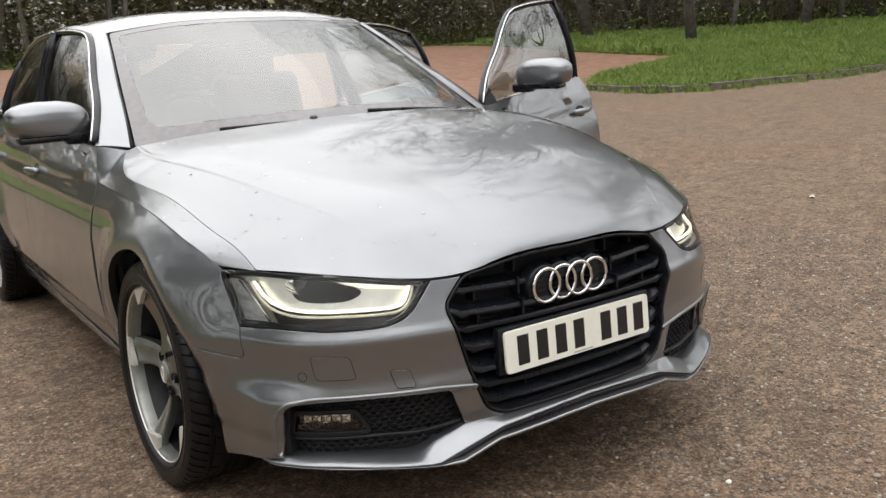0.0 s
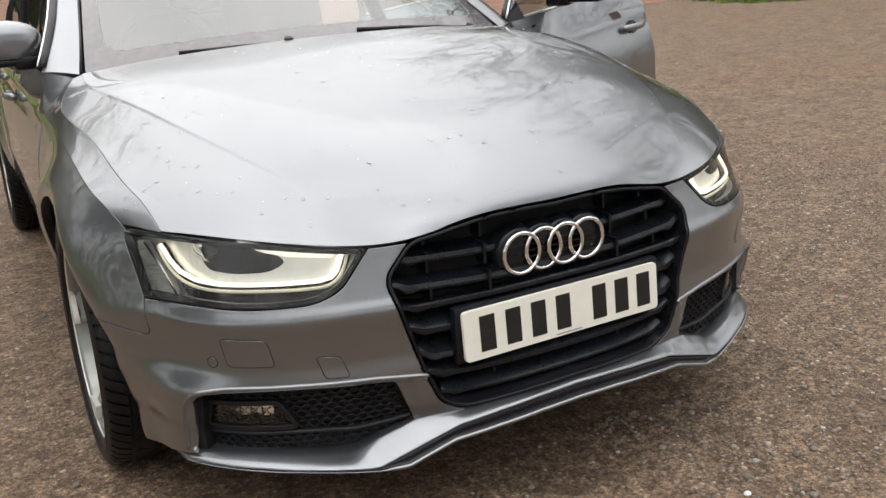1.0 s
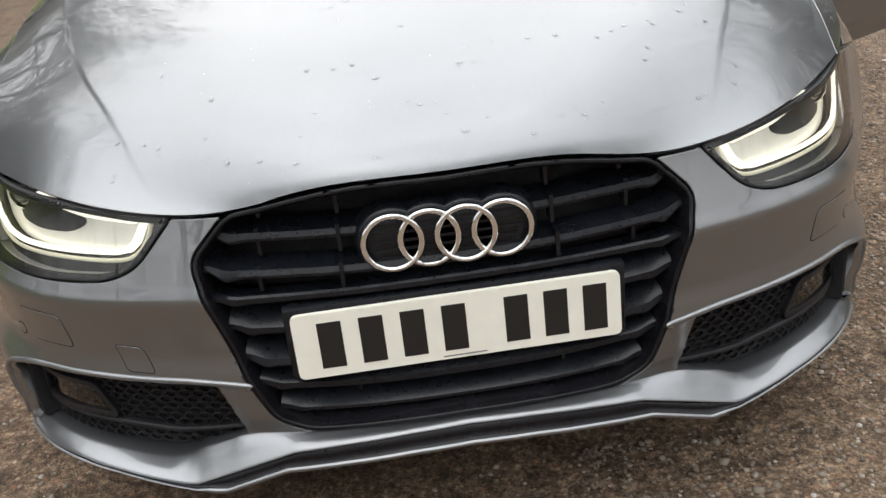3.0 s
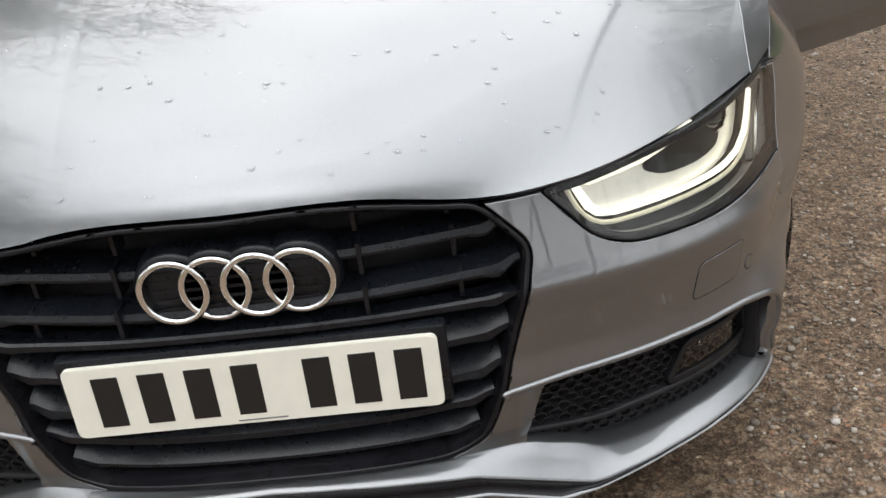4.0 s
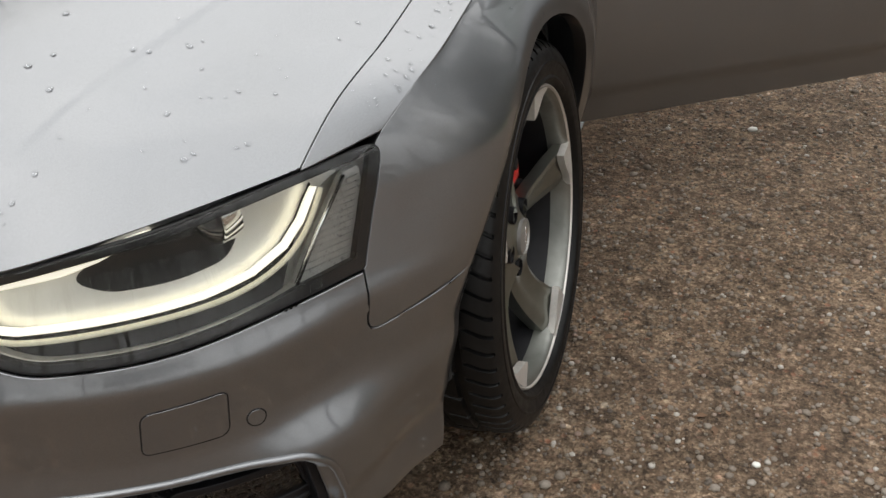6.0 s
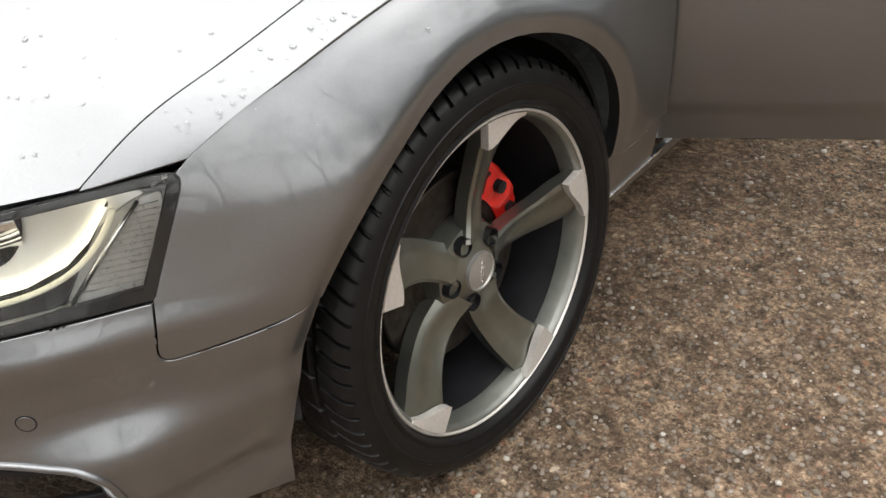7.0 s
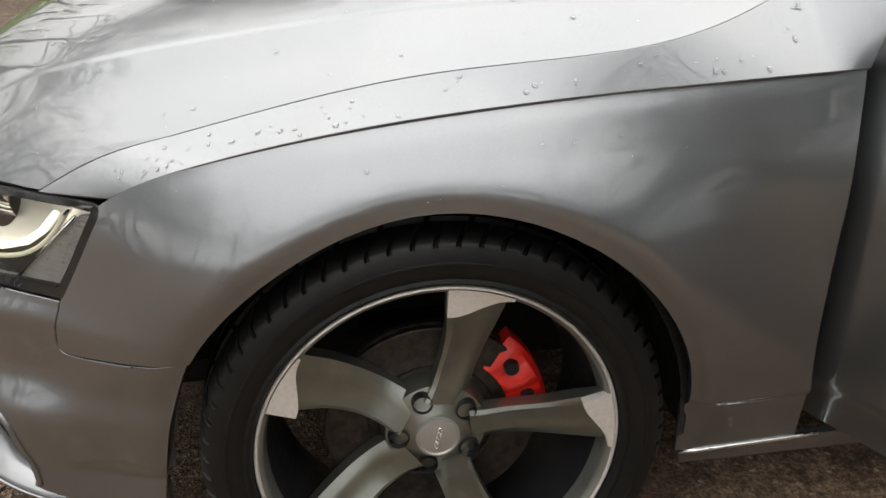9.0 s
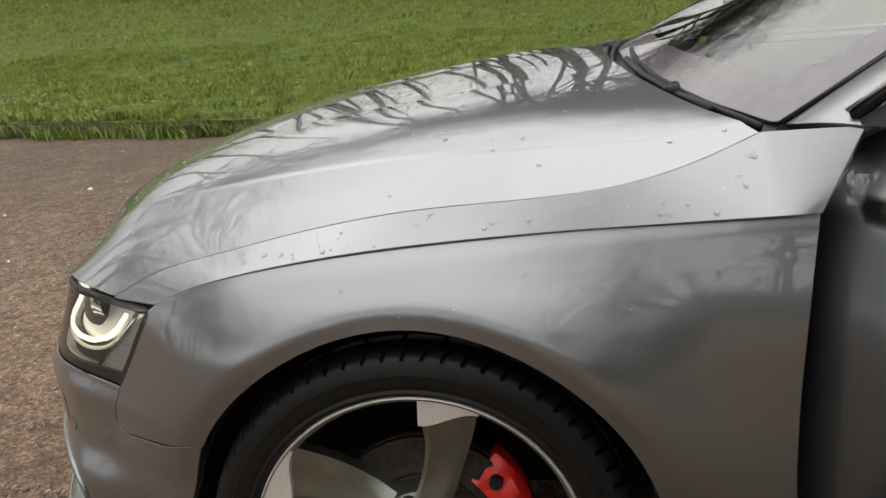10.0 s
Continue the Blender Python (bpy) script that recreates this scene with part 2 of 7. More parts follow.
# ---- materials ----
class Nodes:
    """A short way to write a node material."""

    def __init__(self, name):
        self.mat = bpy.data.materials.new(name)
        self.mat.use_nodes = True
        self.t = self.mat.node_tree
        self.p = self.t.nodes["Principled BSDF"]

    def add(self, kind, **values):
        n = self.t.nodes.new(kind)
        for k, v in values.items():
            n.inputs[k.replace("_", " ")].default_value = v
        return n

    def join(self, a, b):
        self.t.links.new(a, b)

    def place(self, scale=(1, 1, 1)):
        co, mp = self.add("ShaderNodeTexCoord"), self.add("ShaderNodeMapping")
        mp.inputs["Scale"].default_value = scale
        self.join(co.outputs["Object"], mp.inputs["Vector"])
        return mp.outputs["Vector"]

    def noise(self, scale, detail=4.0, rough=0.55, at=None):
        n = self.add("ShaderNodeTexNoise", Scale=scale, Detail=detail, Roughness=rough)
        self.join(at if at is not None else self.place(), n.inputs["Vector"])
        return n.outputs["Fac"]

    def ramp(self, fac, *stops):
        r = self.add("ShaderNodeValToRGB")
        e = r.color_ramp.elements
        while len(e) < len(stops):
            e.new(0.5)
        for el, (pos, col) in zip(e, stops):
            el.position, el.color = pos, (*(col if isinstance(col, tuple) else (col, col, col)), 1)
        self.join(fac, r.inputs["Fac"])
        return r.outputs["Color"]

    def mix(self, fac, a, b, blend="MIX"):
        m = self.add("ShaderNodeMix")
        m.data_type, m.blend_type = "RGBA", blend
        for v, s in ((fac, "Factor"), (a, "A"), (b, "B")):
            if isinstance(v, bpy.types.NodeSocket):
                self.join(v, m.inputs[s])
            else:
                m.inputs[s].default_value = v if s == "Factor" else (*v, 1)
        return m.outputs["Result"]

    def bump(self, height, strength=0.2, distance=0.002):
        b = self.add("ShaderNodeBump", Strength=strength, Distance=distance)
        self.join(height, b.inputs["Height"])
        self.join(b.outputs["Normal"], self.p.inputs["Normal"])
        return b

    def set(self, **values):
        for k, v in values.items():
            s = self.p.inputs[k.replace("_", " ")]
            if isinstance(v, bpy.types.NodeSocket):
                self.join(v, s)
            else:
                s.default_value = (*v, 1) if isinstance(v, tuple) and len(v) == 3 else v
        return self


def plain(name, colour, rough=0.5, metal=0.0, vary=0.15, scale=30.0, grain=0.0, coat=0.0, grain_scale=400.0, gloss=0.5):
    n = Nodes(name)
    f = n.noise(scale)
    lo, hi = tuple(c * (1 - vary) for c in colour), tuple(min(1, c * (1 + vary)) for c in colour)
    n.set(Base_Color=n.ramp(f, (0.3, lo), (0.7, hi)), Metallic=metal, Coat_Weight=coat, Specular_IOR_Level=gloss)
    n.set(Roughness=n.ramp(n.noise(scale * 2.3), (0.3, max(0.02, rough * 0.85)), (0.7, min(1, rough * 1.15))))
    if grain:
        n.bump(n.noise(grain_scale, 3), grain, 0.001)
    return n.mat


def car_paint():
    n = Nodes("silver_grey_metallic_paint")
    flake = n.add("ShaderNodeTexVoronoi", Scale=2600.0)
    n.join(n.place(), flake.inputs["Vector"])
    sep = n.add("ShaderNodeSeparateColor")
    n.join(flake.outputs["Color"], sep.inputs["Color"])
    tone = n.ramp(sep.outputs[0], (0.0, (0.172, 0.179, 0.189)), (1.0, (0.242, 0.250, 0.262)))
    dirt = n.ramp(n.noise(6.0, 6), (0.42, 0.0), (0.78, 0.14))
    low = n.mix(dirt, tone, (0.22, 0.217, 0.205))
    n.set(Base_Color=low, Metallic=0.88, Coat_Weight=1.0, Coat_IOR=1.70)
    n.set(Roughness=n.ramp(n.noise(9.0, 5), (0.3, 0.30), (0.7, 0.36)))
    n.set(Coat_Roughness=n.ramp(n.noise(14.0, 6), (0.40, 0.008), (0.78, 0.035)))
    return n.mat


PAINT = car_paint()
BLACK_GLOSS = plain("black_gloss_plastic", (0.008, 0.008, 0.010), 0.22, vary=0.2, gloss=0.28)
BLACK_PLASTIC = plain("black_grained_plastic", (0.010, 0.010, 0.012), 0.42, vary=0.3, grain=0.15, gloss=0.3)
BLACK_DEEP = plain("dark_cavity_plastic", (0.008, 0.008, 0.009), 0.8)
GRILLE_MAT = plain("satin_black_grille", (0.0065, 0.0078, 0.0108), 0.30, vary=0.4, scale=60, grain=0.08, gloss=0.38)
CHROME = plain("chrome", (0.93, 0.94, 0.95), 0.10, 1.0, vary=0.03)
SATIN = plain("satin_aluminium", (0.74, 0.74, 0.73), 0.24, 1.0, vary=0.05)
RUBBER = plain("tyre_rubber", (0.0070, 0.0070, 0.0072), 0.42, vary=0.35, scale=40, grain=0.12, gloss=0.26)
SPOKE = plain("anthracite_wheel_paint", (0.235, 0.242, 0.215), 0.34, 0.9, vary=0.08, coat=0.35)
POLISHED = plain("diamond_cut_aluminium", (0.74, 0.71, 0.67), 0.38, 0.5, vary=0.07, scale=160)
BARREL = plain("dull_barrel_paint", (0.26, 0.265, 0.245), 0.36, 0.75, vary=0.12)
CAP = plain("grey_cap_paint", (0.40, 0.39, 0.37), 0.38, 0.6, vary=0.06)
DISC = plain("rusty_brake_disc", (0.042, 0.035, 0.030), 0.5, 0.7, vary=0.5, scale=50)
CALIPER = plain("red_caliper_paint", (0.62, 0.018, 0.012), 0.35, vary=0.2, coat=0.3)
PLATE = plain("plate_reflective_white", (0.80, 0.79, 0.70), 0.35, vary=0.03, coat=0.4)
PLATE_INK = plain("plate_black_ink", (0.012, 0.012, 0.012), 0.35)
LAMP_SHELL = plain("headlamp_silver_shell", (0.80, 0.795, 0.76), 0.34, 0.55, vary=0.06)
LAMP_BLACK = plain("headlamp_black_bezel", (0.012, 0.012, 0.013), 0.5, gloss=0.3)
TRIM_GREY = plain("grey_interior_trim", (0.16, 0.16, 0.165), 0.65, vary=0.1, grain=0.1)
SEAT_MAT = plain("black_leather", (0.025, 0.025, 0.027), 0.48, grain=0.2, vary=0.3)
HEADLINER = plain("pale_grey_headlining", (0.52, 0.52, 0.50), 0.9)
UNDERSIDE = plain("underbody_black", (0.012, 0.012, 0.012), 0.85)


def glow(name, colour, strength):
    n = Nodes(name)
    n.set(Base_Color=colour, Emission_Color=colour, Emission_Strength=strength, Roughness=0.3)
    return n.mat


LED = glow("running_light_led", (1.0, 0.96, 0.83), 1.35)
LED_DIM = glow("light_guide_glow", (0.80, 0.76, 0.60), 0.22)
LED_SOFT = glow("upper_light_led", (1.0, 0.95, 0.82), 1.0)


def clear_glass(name, tint, rough=0.0, ior=1.5, mist=0.0):
    n = Nodes(name)
    t = n.t
    gl, tr, mx, fr = n.add("ShaderNodeBsdfGlossy", Roughness=rough), n.add("ShaderNodeBsdfTransparent"), n.add("ShaderNodeMixShader"), n.add("ShaderNodeFresnel", IOR=ior)
    tr.inputs["Color"].default_value = (*tint, 1)
    gl.inputs["Color"].default_value = (1, 1, 1, 1)
    n.join(fr.outputs[0], mx.inputs[0])
    n.join(tr.outputs[0], mx.inputs[1])
    n.join(gl.outputs[0], mx.inputs[2])
    out = mx.outputs[0]
    if mist:  # breath and road film on the glass
        df, m2 = n.add("ShaderNodeBsdfDiffuse"), n.add("ShaderNodeMixShader")
        df.inputs["Color"].default_value = (0.74, 0.80, 0.77, 1)
        n.join(n.ramp(n.noise(2.2, 5), (0.3, mist * 0.8), (0.7, mist * 1.2)), m2.inputs[0])
        n.join(mx.outputs[0], m2.inputs[1])
        n.join(df.outputs[0], m2.inputs[2])
        out = m2.outputs[0]
    n.join(out, t.nodes["Material Output"].inputs["Surface"])
    return n.mat


LENS = clear_glass("headlamp_clear_lens", (0.93, 0.94, 0.93), ior=1.58)
SCREEN = clear_glass("windscreen_glass", (0.60, 0.68, 0.65), ior=2.35)
SIDE_GLASS = clear_glass("side_window_glass", (0.36, 0.41, 0.39), ior=2.5)
DARK_GLASS = clear_glass("dark_rear_glass", (0.16, 0.18, 0.18), ior=1.6)


def gravel():
    n = Nodes("worn_gravel_tarmac")
    at = n.place()
    big, patch_, mid, fine = n.noise(0.35, 5, 0.6, at), n.noise(1.7, 5, 0.62, at), n.noise(14.0, 6, 0.7, at), n.noise(190.0, 4, 0.7, at)

    def cells(scale):
        vor = n.add("ShaderNodeTexVoronoi", Scale=scale, Randomness=1.0)
        n.join(at, vor.inputs["Vector"])
        sep = n.add("ShaderNodeSeparateColor")
        n.join(vor.outputs["Color"], sep.inputs["Color"])
        return vor.outputs["Distance"], sep.outputs[0], sep.outputs[1]
    d1, c1, k1 = cells(78.0)
    d2, c2, k2 = cells(200.0)
    d3, c3, k3 = cells(34.0)
    stone = n.ramp(c1, (0.0, (0.071, 0.045, 0.028)), (0.30, (0.147, 0.099, 0.064)), (0.58, (0.218, 0.160, 0.107)), (0.80, (0.304, 0.238, 0.167)), (0.90, (0.238, 0.103, 0.054)), (1.0, (0.445, 0.373, 0.284)))
    grit = n.ramp(c2, (0.0, (0.051, 0.033, 0.020)), (0.5, (0.167, 0.115, 0.073)), (1.0, (0.334, 0.258, 0.176)))
    earth = n.ramp(mid, (0.28, (0.063, 0.039, 0.023)), (0.52, (0.167, 0.114, 0.072)), (0.78, (0.258, 0.190, 0.126)))
    base = n.mix(n.ramp(fine, (0.40, 0.15), (0.60, 0.90)), earth, grit)
    base = n.mix(n.mix(1.0, n.ramp(k1, (0.42, 0.0), (0.50, 0.95)), n.ramp(d1, (0.30, 1.0), (0.56, 0.0)), "MULTIPLY"), base, stone)
    base = n.mix(n.mix(1.0, n.ramp(k3, (0.80, 0.0), (0.84, 0.9)), n.ramp(d3, (0.20, 1.0), (0.34, 0.0)), "MULTIPLY"), base, n.ramp(c3, (0.0, (0.121, 0.081, 0.050)), (0.5, (0.304, 0.245, 0.180)), (0.8, (0.304, 0.138, 0.063)), (1.0, (0.506, 0.442, 0.352))))
    base = n.mix(n.ramp(patch_, (0.50, 0.0), (0.72, 0.45)), base, (0.106, 0.069, 0.046))
    base = n.mix(n.ramp(big, (0.50, 0.0), (0.72, 0.40)), base, (0.207, 0.108, 0.061))
    base = n.mix(1.0, base, n.ramp(n.noise(55.0, 8, 0.8, at), (0.37, (0.42, 0.405, 0.39)), (0.63, (1.80, 1.74, 1.68))), "MULTIPLY")
    base = n.mix(1.0, base, n.ramp(n.noise(19.0, 7, 0.75, at), (0.38, (0.56, 0.55, 0.535)), (0.62, (1.44, 1.41, 1.37))), "MULTIPLY")
    base = n.mix(1.0, base, n.ramp(n.noise(5.0, 6, 0.7, at), (0.36, (0.74, 0.72, 0.69)), (0.64, (1.24, 1.23, 1.22))), "MULTIPLY")
    # the ground turns darker brown towards the lawn, in noisy patches
    sx = n.add("ShaderNodeSeparateXYZ")
    n.join(at, sx.inputs[0])
    mp = n.add("ShaderNodeMapRange", From_Min=-1.4, From_Max=-4.2, To_Min=0.0, To_Max=0.75)
    n.join(sx.outputs[0], mp.inputs["Value"])
    to_lawn = n.mix(1.0, mp.outputs[0], n.ramp(n.noise(3.0, 6, 0.7, at), (0.30, 0.35), (0.62, 1.0)), "MULTIPLY")
    base = n.mix(to_lawn, base, n.mix(fine, (0.030, 0.019, 0.012), (0.125, 0.088, 0.062)))
    bw = n.add("ShaderNodeRGBToBW")
    n.join(base, bw.inputs[0])
    base = n.mix(1.0, n.mix(0.14, base, bw.outputs[0]), (0.86, 0.86, 0.87), "MULTIPLY")
    n.set(Base_Color=base, Roughness=n.ramp(mid, (0.3, 0.66), (0.7, 0.92)), Specular_IOR_Level=0.3)
    high = n.mix(0.5, n.mix(0.6, d1, d2), n.mix(0.5, mid, fine))
    n.bump(high, 1.0, 0.010)
    return n.mat


def pebble():
    n = Nodes("loose_stone")
    g = n.add("ShaderNodeNewGeometry")
    c = n.ramp(g.outputs["Random Per Island"], (0.0, (0.075, 0.055, 0.042)), (0.30, (0.165, 0.130, 0.100)), (0.62, (0.26, 0.215, 0.170)), (0.80, (0.34, 0.295, 0.245)), (0.88, (0.25, 0.125, 0.075)), (0.95, (0.43, 0.39, 0.34)), (1.0, (0.66, 0.63, 0.58)))
    n.set(Base_Color=n.mix(0.35, c, n.ramp(n.noise(300.0), (0.3, (0.10, 0.085, 0.07)), (0.7, (0.30, 0.26, 0.22)))), Roughness=0.85)
    return n.mat


def leafy(name, a, b, c, rough=0.6):
    n = Nodes(name)
    g = n.add("ShaderNodeNewGeometry")
    n.set(Base_Color=n.mix(0.4, n.ramp(g.outputs["Random Per Island"], (0.0, a), (0.6, b), (1.0, c)), n.ramp(n.noise(1.9, 5), (0.36, a), (0.64, c))), Roughness=rough)
    return n.mat


def turf():
    n = Nodes("grass_ground")
    at = n.place()
    fine, mid, big = n.noise(26.0, 6, 0.75, at), n.noise(4.0, 5, 0.65, at), n.noise(0.6, 4, 0.6, at)
    green = n.ramp(fine, (0.34, (0.018, 0.034, 0.005)), (0.50, (0.062, 0.098, 0.013)), (0.70, (0.150, 0.180, 0.036)))
    c = n.mix(n.ramp(mid, (0.45, 0.0), (0.72, 0.55)), green, (0.140, 0.150, 0.040))
    c = n.mix(n.ramp(big, (0.50, 0.0), (0.75, 0.35)), c, (0.060, 0.085, 0.018))
    c = n.mix(1.0, c, n.ramp(n.noise(6.5, 7, 0.78, at), (0.36, (0.45, 0.48, 0.45)), (0.50, (1.15, 1.12, 1.05)), (0.64, (2.0, 1.85, 1.75))), "MULTIPLY")
    n.set(Base_Color=c, Roughness=0.9, Specular_IOR_Level=0.2)
    n.bump(n.mix(0.5, fine, mid), 1.0, 0.06)
    return n.mat


GRAVEL, PEBBLE = gravel(), pebble()
GRASS_SOIL = turf()


def lawn_blades():
    n = Nodes("grass_blades")
    g = n.add("ShaderNodeNewGeometry")
    at = n.place()
    blade_ = n.ramp(g.outputs["Random Per Island"], (0.0, (0.085, 0.135, 0.014)), (0.55, (0.190, 0.255, 0.030)), (0.85, (0.330, 0.350, 0.075)), (1.0, (0.420, 0.380, 0.170)))
    clump = n.ramp(n.noise(4.2, 6, 0.72, at), (0.38, (0.050, 0.095, 0.010)), (0.50, (0.165, 0.230, 0.026)), (0.63, (0.400, 0.410, 0.100)))
    worn = n.ramp(n.noise(0.7, 4, 0.6, at), (0.52, 0.0), (0.74, 0.5))
    n.set(Base_Color=n.mix(worn, n.mix(0.58, blade_, clump), (0.330, 0.330, 0.100)), Roughness=0.6)
    return n.mat


GRASS = lawn_blades()
IVY = leafy("undergrowth_leaves", (0.048, 0.062, 0.022), (0.105, 0.120, 0.044), (0.190, 0.190, 0.075))
WEEDS = leafy("weed_leaves", (0.070, 0.120, 0.016), (0.130, 0.205, 0.028), (0.235, 0.290, 0.055))
BROWN_LEAF = leafy("brown_brush", (0.150, 0.125, 0.070), (0.260, 0.220, 0.125), (0.380, 0.335, 0.195), 0.85)
DRY = leafy("dry_twigs", (0.075, 0.058, 0.040), (0.12, 0.095, 0.065), (0.17, 0.14, 0.10), 0.85)
BARK = plain("bark", (0.085, 0.074, 0.060), 0.9, vary=0.5, scale=8, grain=0.6, grain_scale=40)
KERB = plain("weathered_kerb_concrete", (0.105, 0.092, 0.070), 0.85, vary=0.4, scale=9, grain=0.4, grain_scale=120)
RED_DIRT = plain("red_dirt_path", (0.20, 0.105, 0.065), 0.92, vary=0.3, scale=3, grain=0.4, grain_scale=60)
EDGING = plain("earthy_brown_edging", (0.085, 0.062, 0.040), 0.9, vary=0.5, scale=14, grain=0.5, grain_scale=90)
BEZEL = plain("smoked_headlamp_bezel", (0.022, 0.021, 0.020), 0.5, vary=0.25, scale=60, gloss=0.2)
LITTER = leafy("leaf_litter", (0.10, 0.05, 0.03), (0.15, 0.08, 0.045), (0.22, 0.14, 0.08), 0.8)
HOUSING = plain("pale_lamp_housing", (0.62, 0.61, 0.58), 0.35, 0.3, vary=0.1, scale=60)
MARKER = plain("smoked_side_marker", (0.46, 0.455, 0.44), 0.3, 0.3, vary=0.1, scale=80)
DARK_LENS = plain("dark_projector_glass", (0.03, 0.032, 0.036), 0.06, vary=0.1, coat=1.0)
BAND = plain("printed_glass_border", (0.105, 0.094, 0.098), 0.12, vary=0.15, coat=0.6)
TRIM_DARK = plain("dark_dashboard_foam", (0.045, 0.047, 0.050), 0.7, vary=0.15, grain=0.15)
MIRROR = plain("mirror_silver", (0.85, 0.87, 0.88), 0.02, 1.0, vary=0.01)


WATER = clear_glass("rain_water", (0.97, 0.975, 0.98), ior=1.36)
SCRAP = plain("bleached_leaf", (0.52, 0.46, 0.38), 0.8, vary=0.2)
PETAL = plain("daisy_petal", (0.75, 0.75, 0.70), 0.7, vary=0.05)

# ---- the saloon's skin: x across (its left side positive), y from nose to tail, z up ----
PLAN = [(0, -0.004), (0.20, 0.010), (0.35, 0.044), (0.503, 0.084), (0.646, 0.144), (0.746, 0.226), (0.826, 0.358), (0.872, 0.465), (0.896, 0.560), (0.908, 0.72),
        (0.911, 0.90), (0.910, 1.20), (0.908, 1.50), (0.906, 2.10), (0.904, 2.80), (0.898, 3.40), (0.872, 4.05), (0.80, 4.45), (0.52, 4.62), (0, 4.68)]
_p = np.array(PLAN)
_d = np.r_[0, np.cumsum(np.linalg.norm(np.diff(_p, axis=0), axis=1))]
_mir = np.concatenate([_p[3:0:-1] * (-1, 1), _p])
_md = np.concatenate([-_d[3:0:-1], _d])
PLAN_X, PLAN_Y = spline(_md, _mir[:, 0]), spline(_md, _mir[:, 1])
_ta = np.linspace(0, _d[-1], 4000)
_tx, _ty = PLAN_X(_ta), PLAN_Y(_ta)
HALF = float(_d[-1])


def a_of(x, y):
    """Length along the plan at the place nearest to (x, y)."""
    return float(_ta[np.argmin((_tx - x)**2 + (_ty - y)**2)])


def a_x(x):
    return float(np.interp(x, _tx[:1000], _ta[:1000]))


def a_y(y):
    k = _ta > 0.3
    return float(np.interp(y, _ty[k], _ta[k]))


AXLE_F, AXLE_R, HUB_Z = 0.870, 3.690, 0.325
ARCH_Y, ARCH_R, ARCH_RISE = 0.873, 0.381, 0.012
FRONT_IN = monotone([0.19, 0.255, 0.29, 0.33, 0.40, 0.45, 0.50, 0.545, 0.577, 0.62, 0.67, 0.707, 0.76], [0.020, 0.011, 0.011, 0.002, -0.002, 0.005, 0.003, -0.001, 0.012, 0.029, 0.046, 0.056, 0.085])
BLADE_BACK = monotone([0.0, 0.10, 0.20, 0.265, 0.33, 0.377, 0.412, 0.456, 0.50, 0.522, 0.564, 0.619, 0.675, 0.737, 0.811, 0.90], [0.302, 0.300, 0.2965, 0.2930, 0.2925, 0.2893, 0.278, 0.2633, 0.2441, 0.2403, 0.2425, 0.248, 0.2530, 0.2556, 0.2545, 0.253])
BLADE_EDGE = linear([0.0, 0.10, 0.20, 0.285, 0.462, 0.482, 0.56, 0.70, 0.78, 0.93], [0.2960, 0.2945, 0.2875, 0.2775, 0.2205, 0.2200, 0.2260, 0.2395, 0.2400, 0.2360])
BLADE_OUT = linear([0.0, 0.15, 0.30, 0.462, 0.482, 0.60, 0.75, 0.87, 0.93], [-0.008, -0.015, -0.023, -0.035, -0.035, -0.024, -0.017, -0.014, -0.006])
SIDE_IN = monotone([0.17, 0.19, 0.22, 0.255, 0.30, 0.346, 0.353, 0.40, 0.46, 0.55, 0.66, 0.70, 0.74, 0.78, 0.83, 0.88, 0.95, 1.05], [0.070, 0.042, 0.029, 0.0270, 0.0268, 0.0266, 0.0215, 0.013, 0.006, 0.002, 0.003, 0.007, 0.015, 0.027, 0.043, 0.052, 0.062, 0.075])
CREASE = spline([0.40, 0.50, 0.64, 0.82, 1.03, 1.25, 1.43, 2.2, 3.6], [0.702, 0.751, 0.791, 0.819, 0.836, 0.847, 0.854, 0.878, 0.918])
RIM_LINE = [(0.335, 0.393), (0.45, 0.405), (0.62, 0.412), (0.765, 0.412), (0.825, 0.402), (0.852, 0.374), (0.868, 0.30), (0.873, 0.240)]


VENT_TOP = monotone([0.30, 0.45, 0.62, 0.765, 0.825, 0.852, 0.868], [0.391, 0.405, 0.412, 0.412, 0.402, 0.374, 0.30])


def rim_distance(a, z):
    """How far a place on the skin lies from the raised rim round a side vent."""
    best = np.full(np.shape(a), 9.0)
    for (x0, y0), (x1, y1) in zip(RIM_LINE, RIM_LINE[1:]):
        dx, dy = x1 - x0, y1 - y0
        t = clamp01(((a - x0) * dx + (z - y0) * dy) / (dx * dx + dy * dy))
        best = np.minimum(best, np.hypot(a - x0 - t * dx, z - y0 - t * dy))
    return best


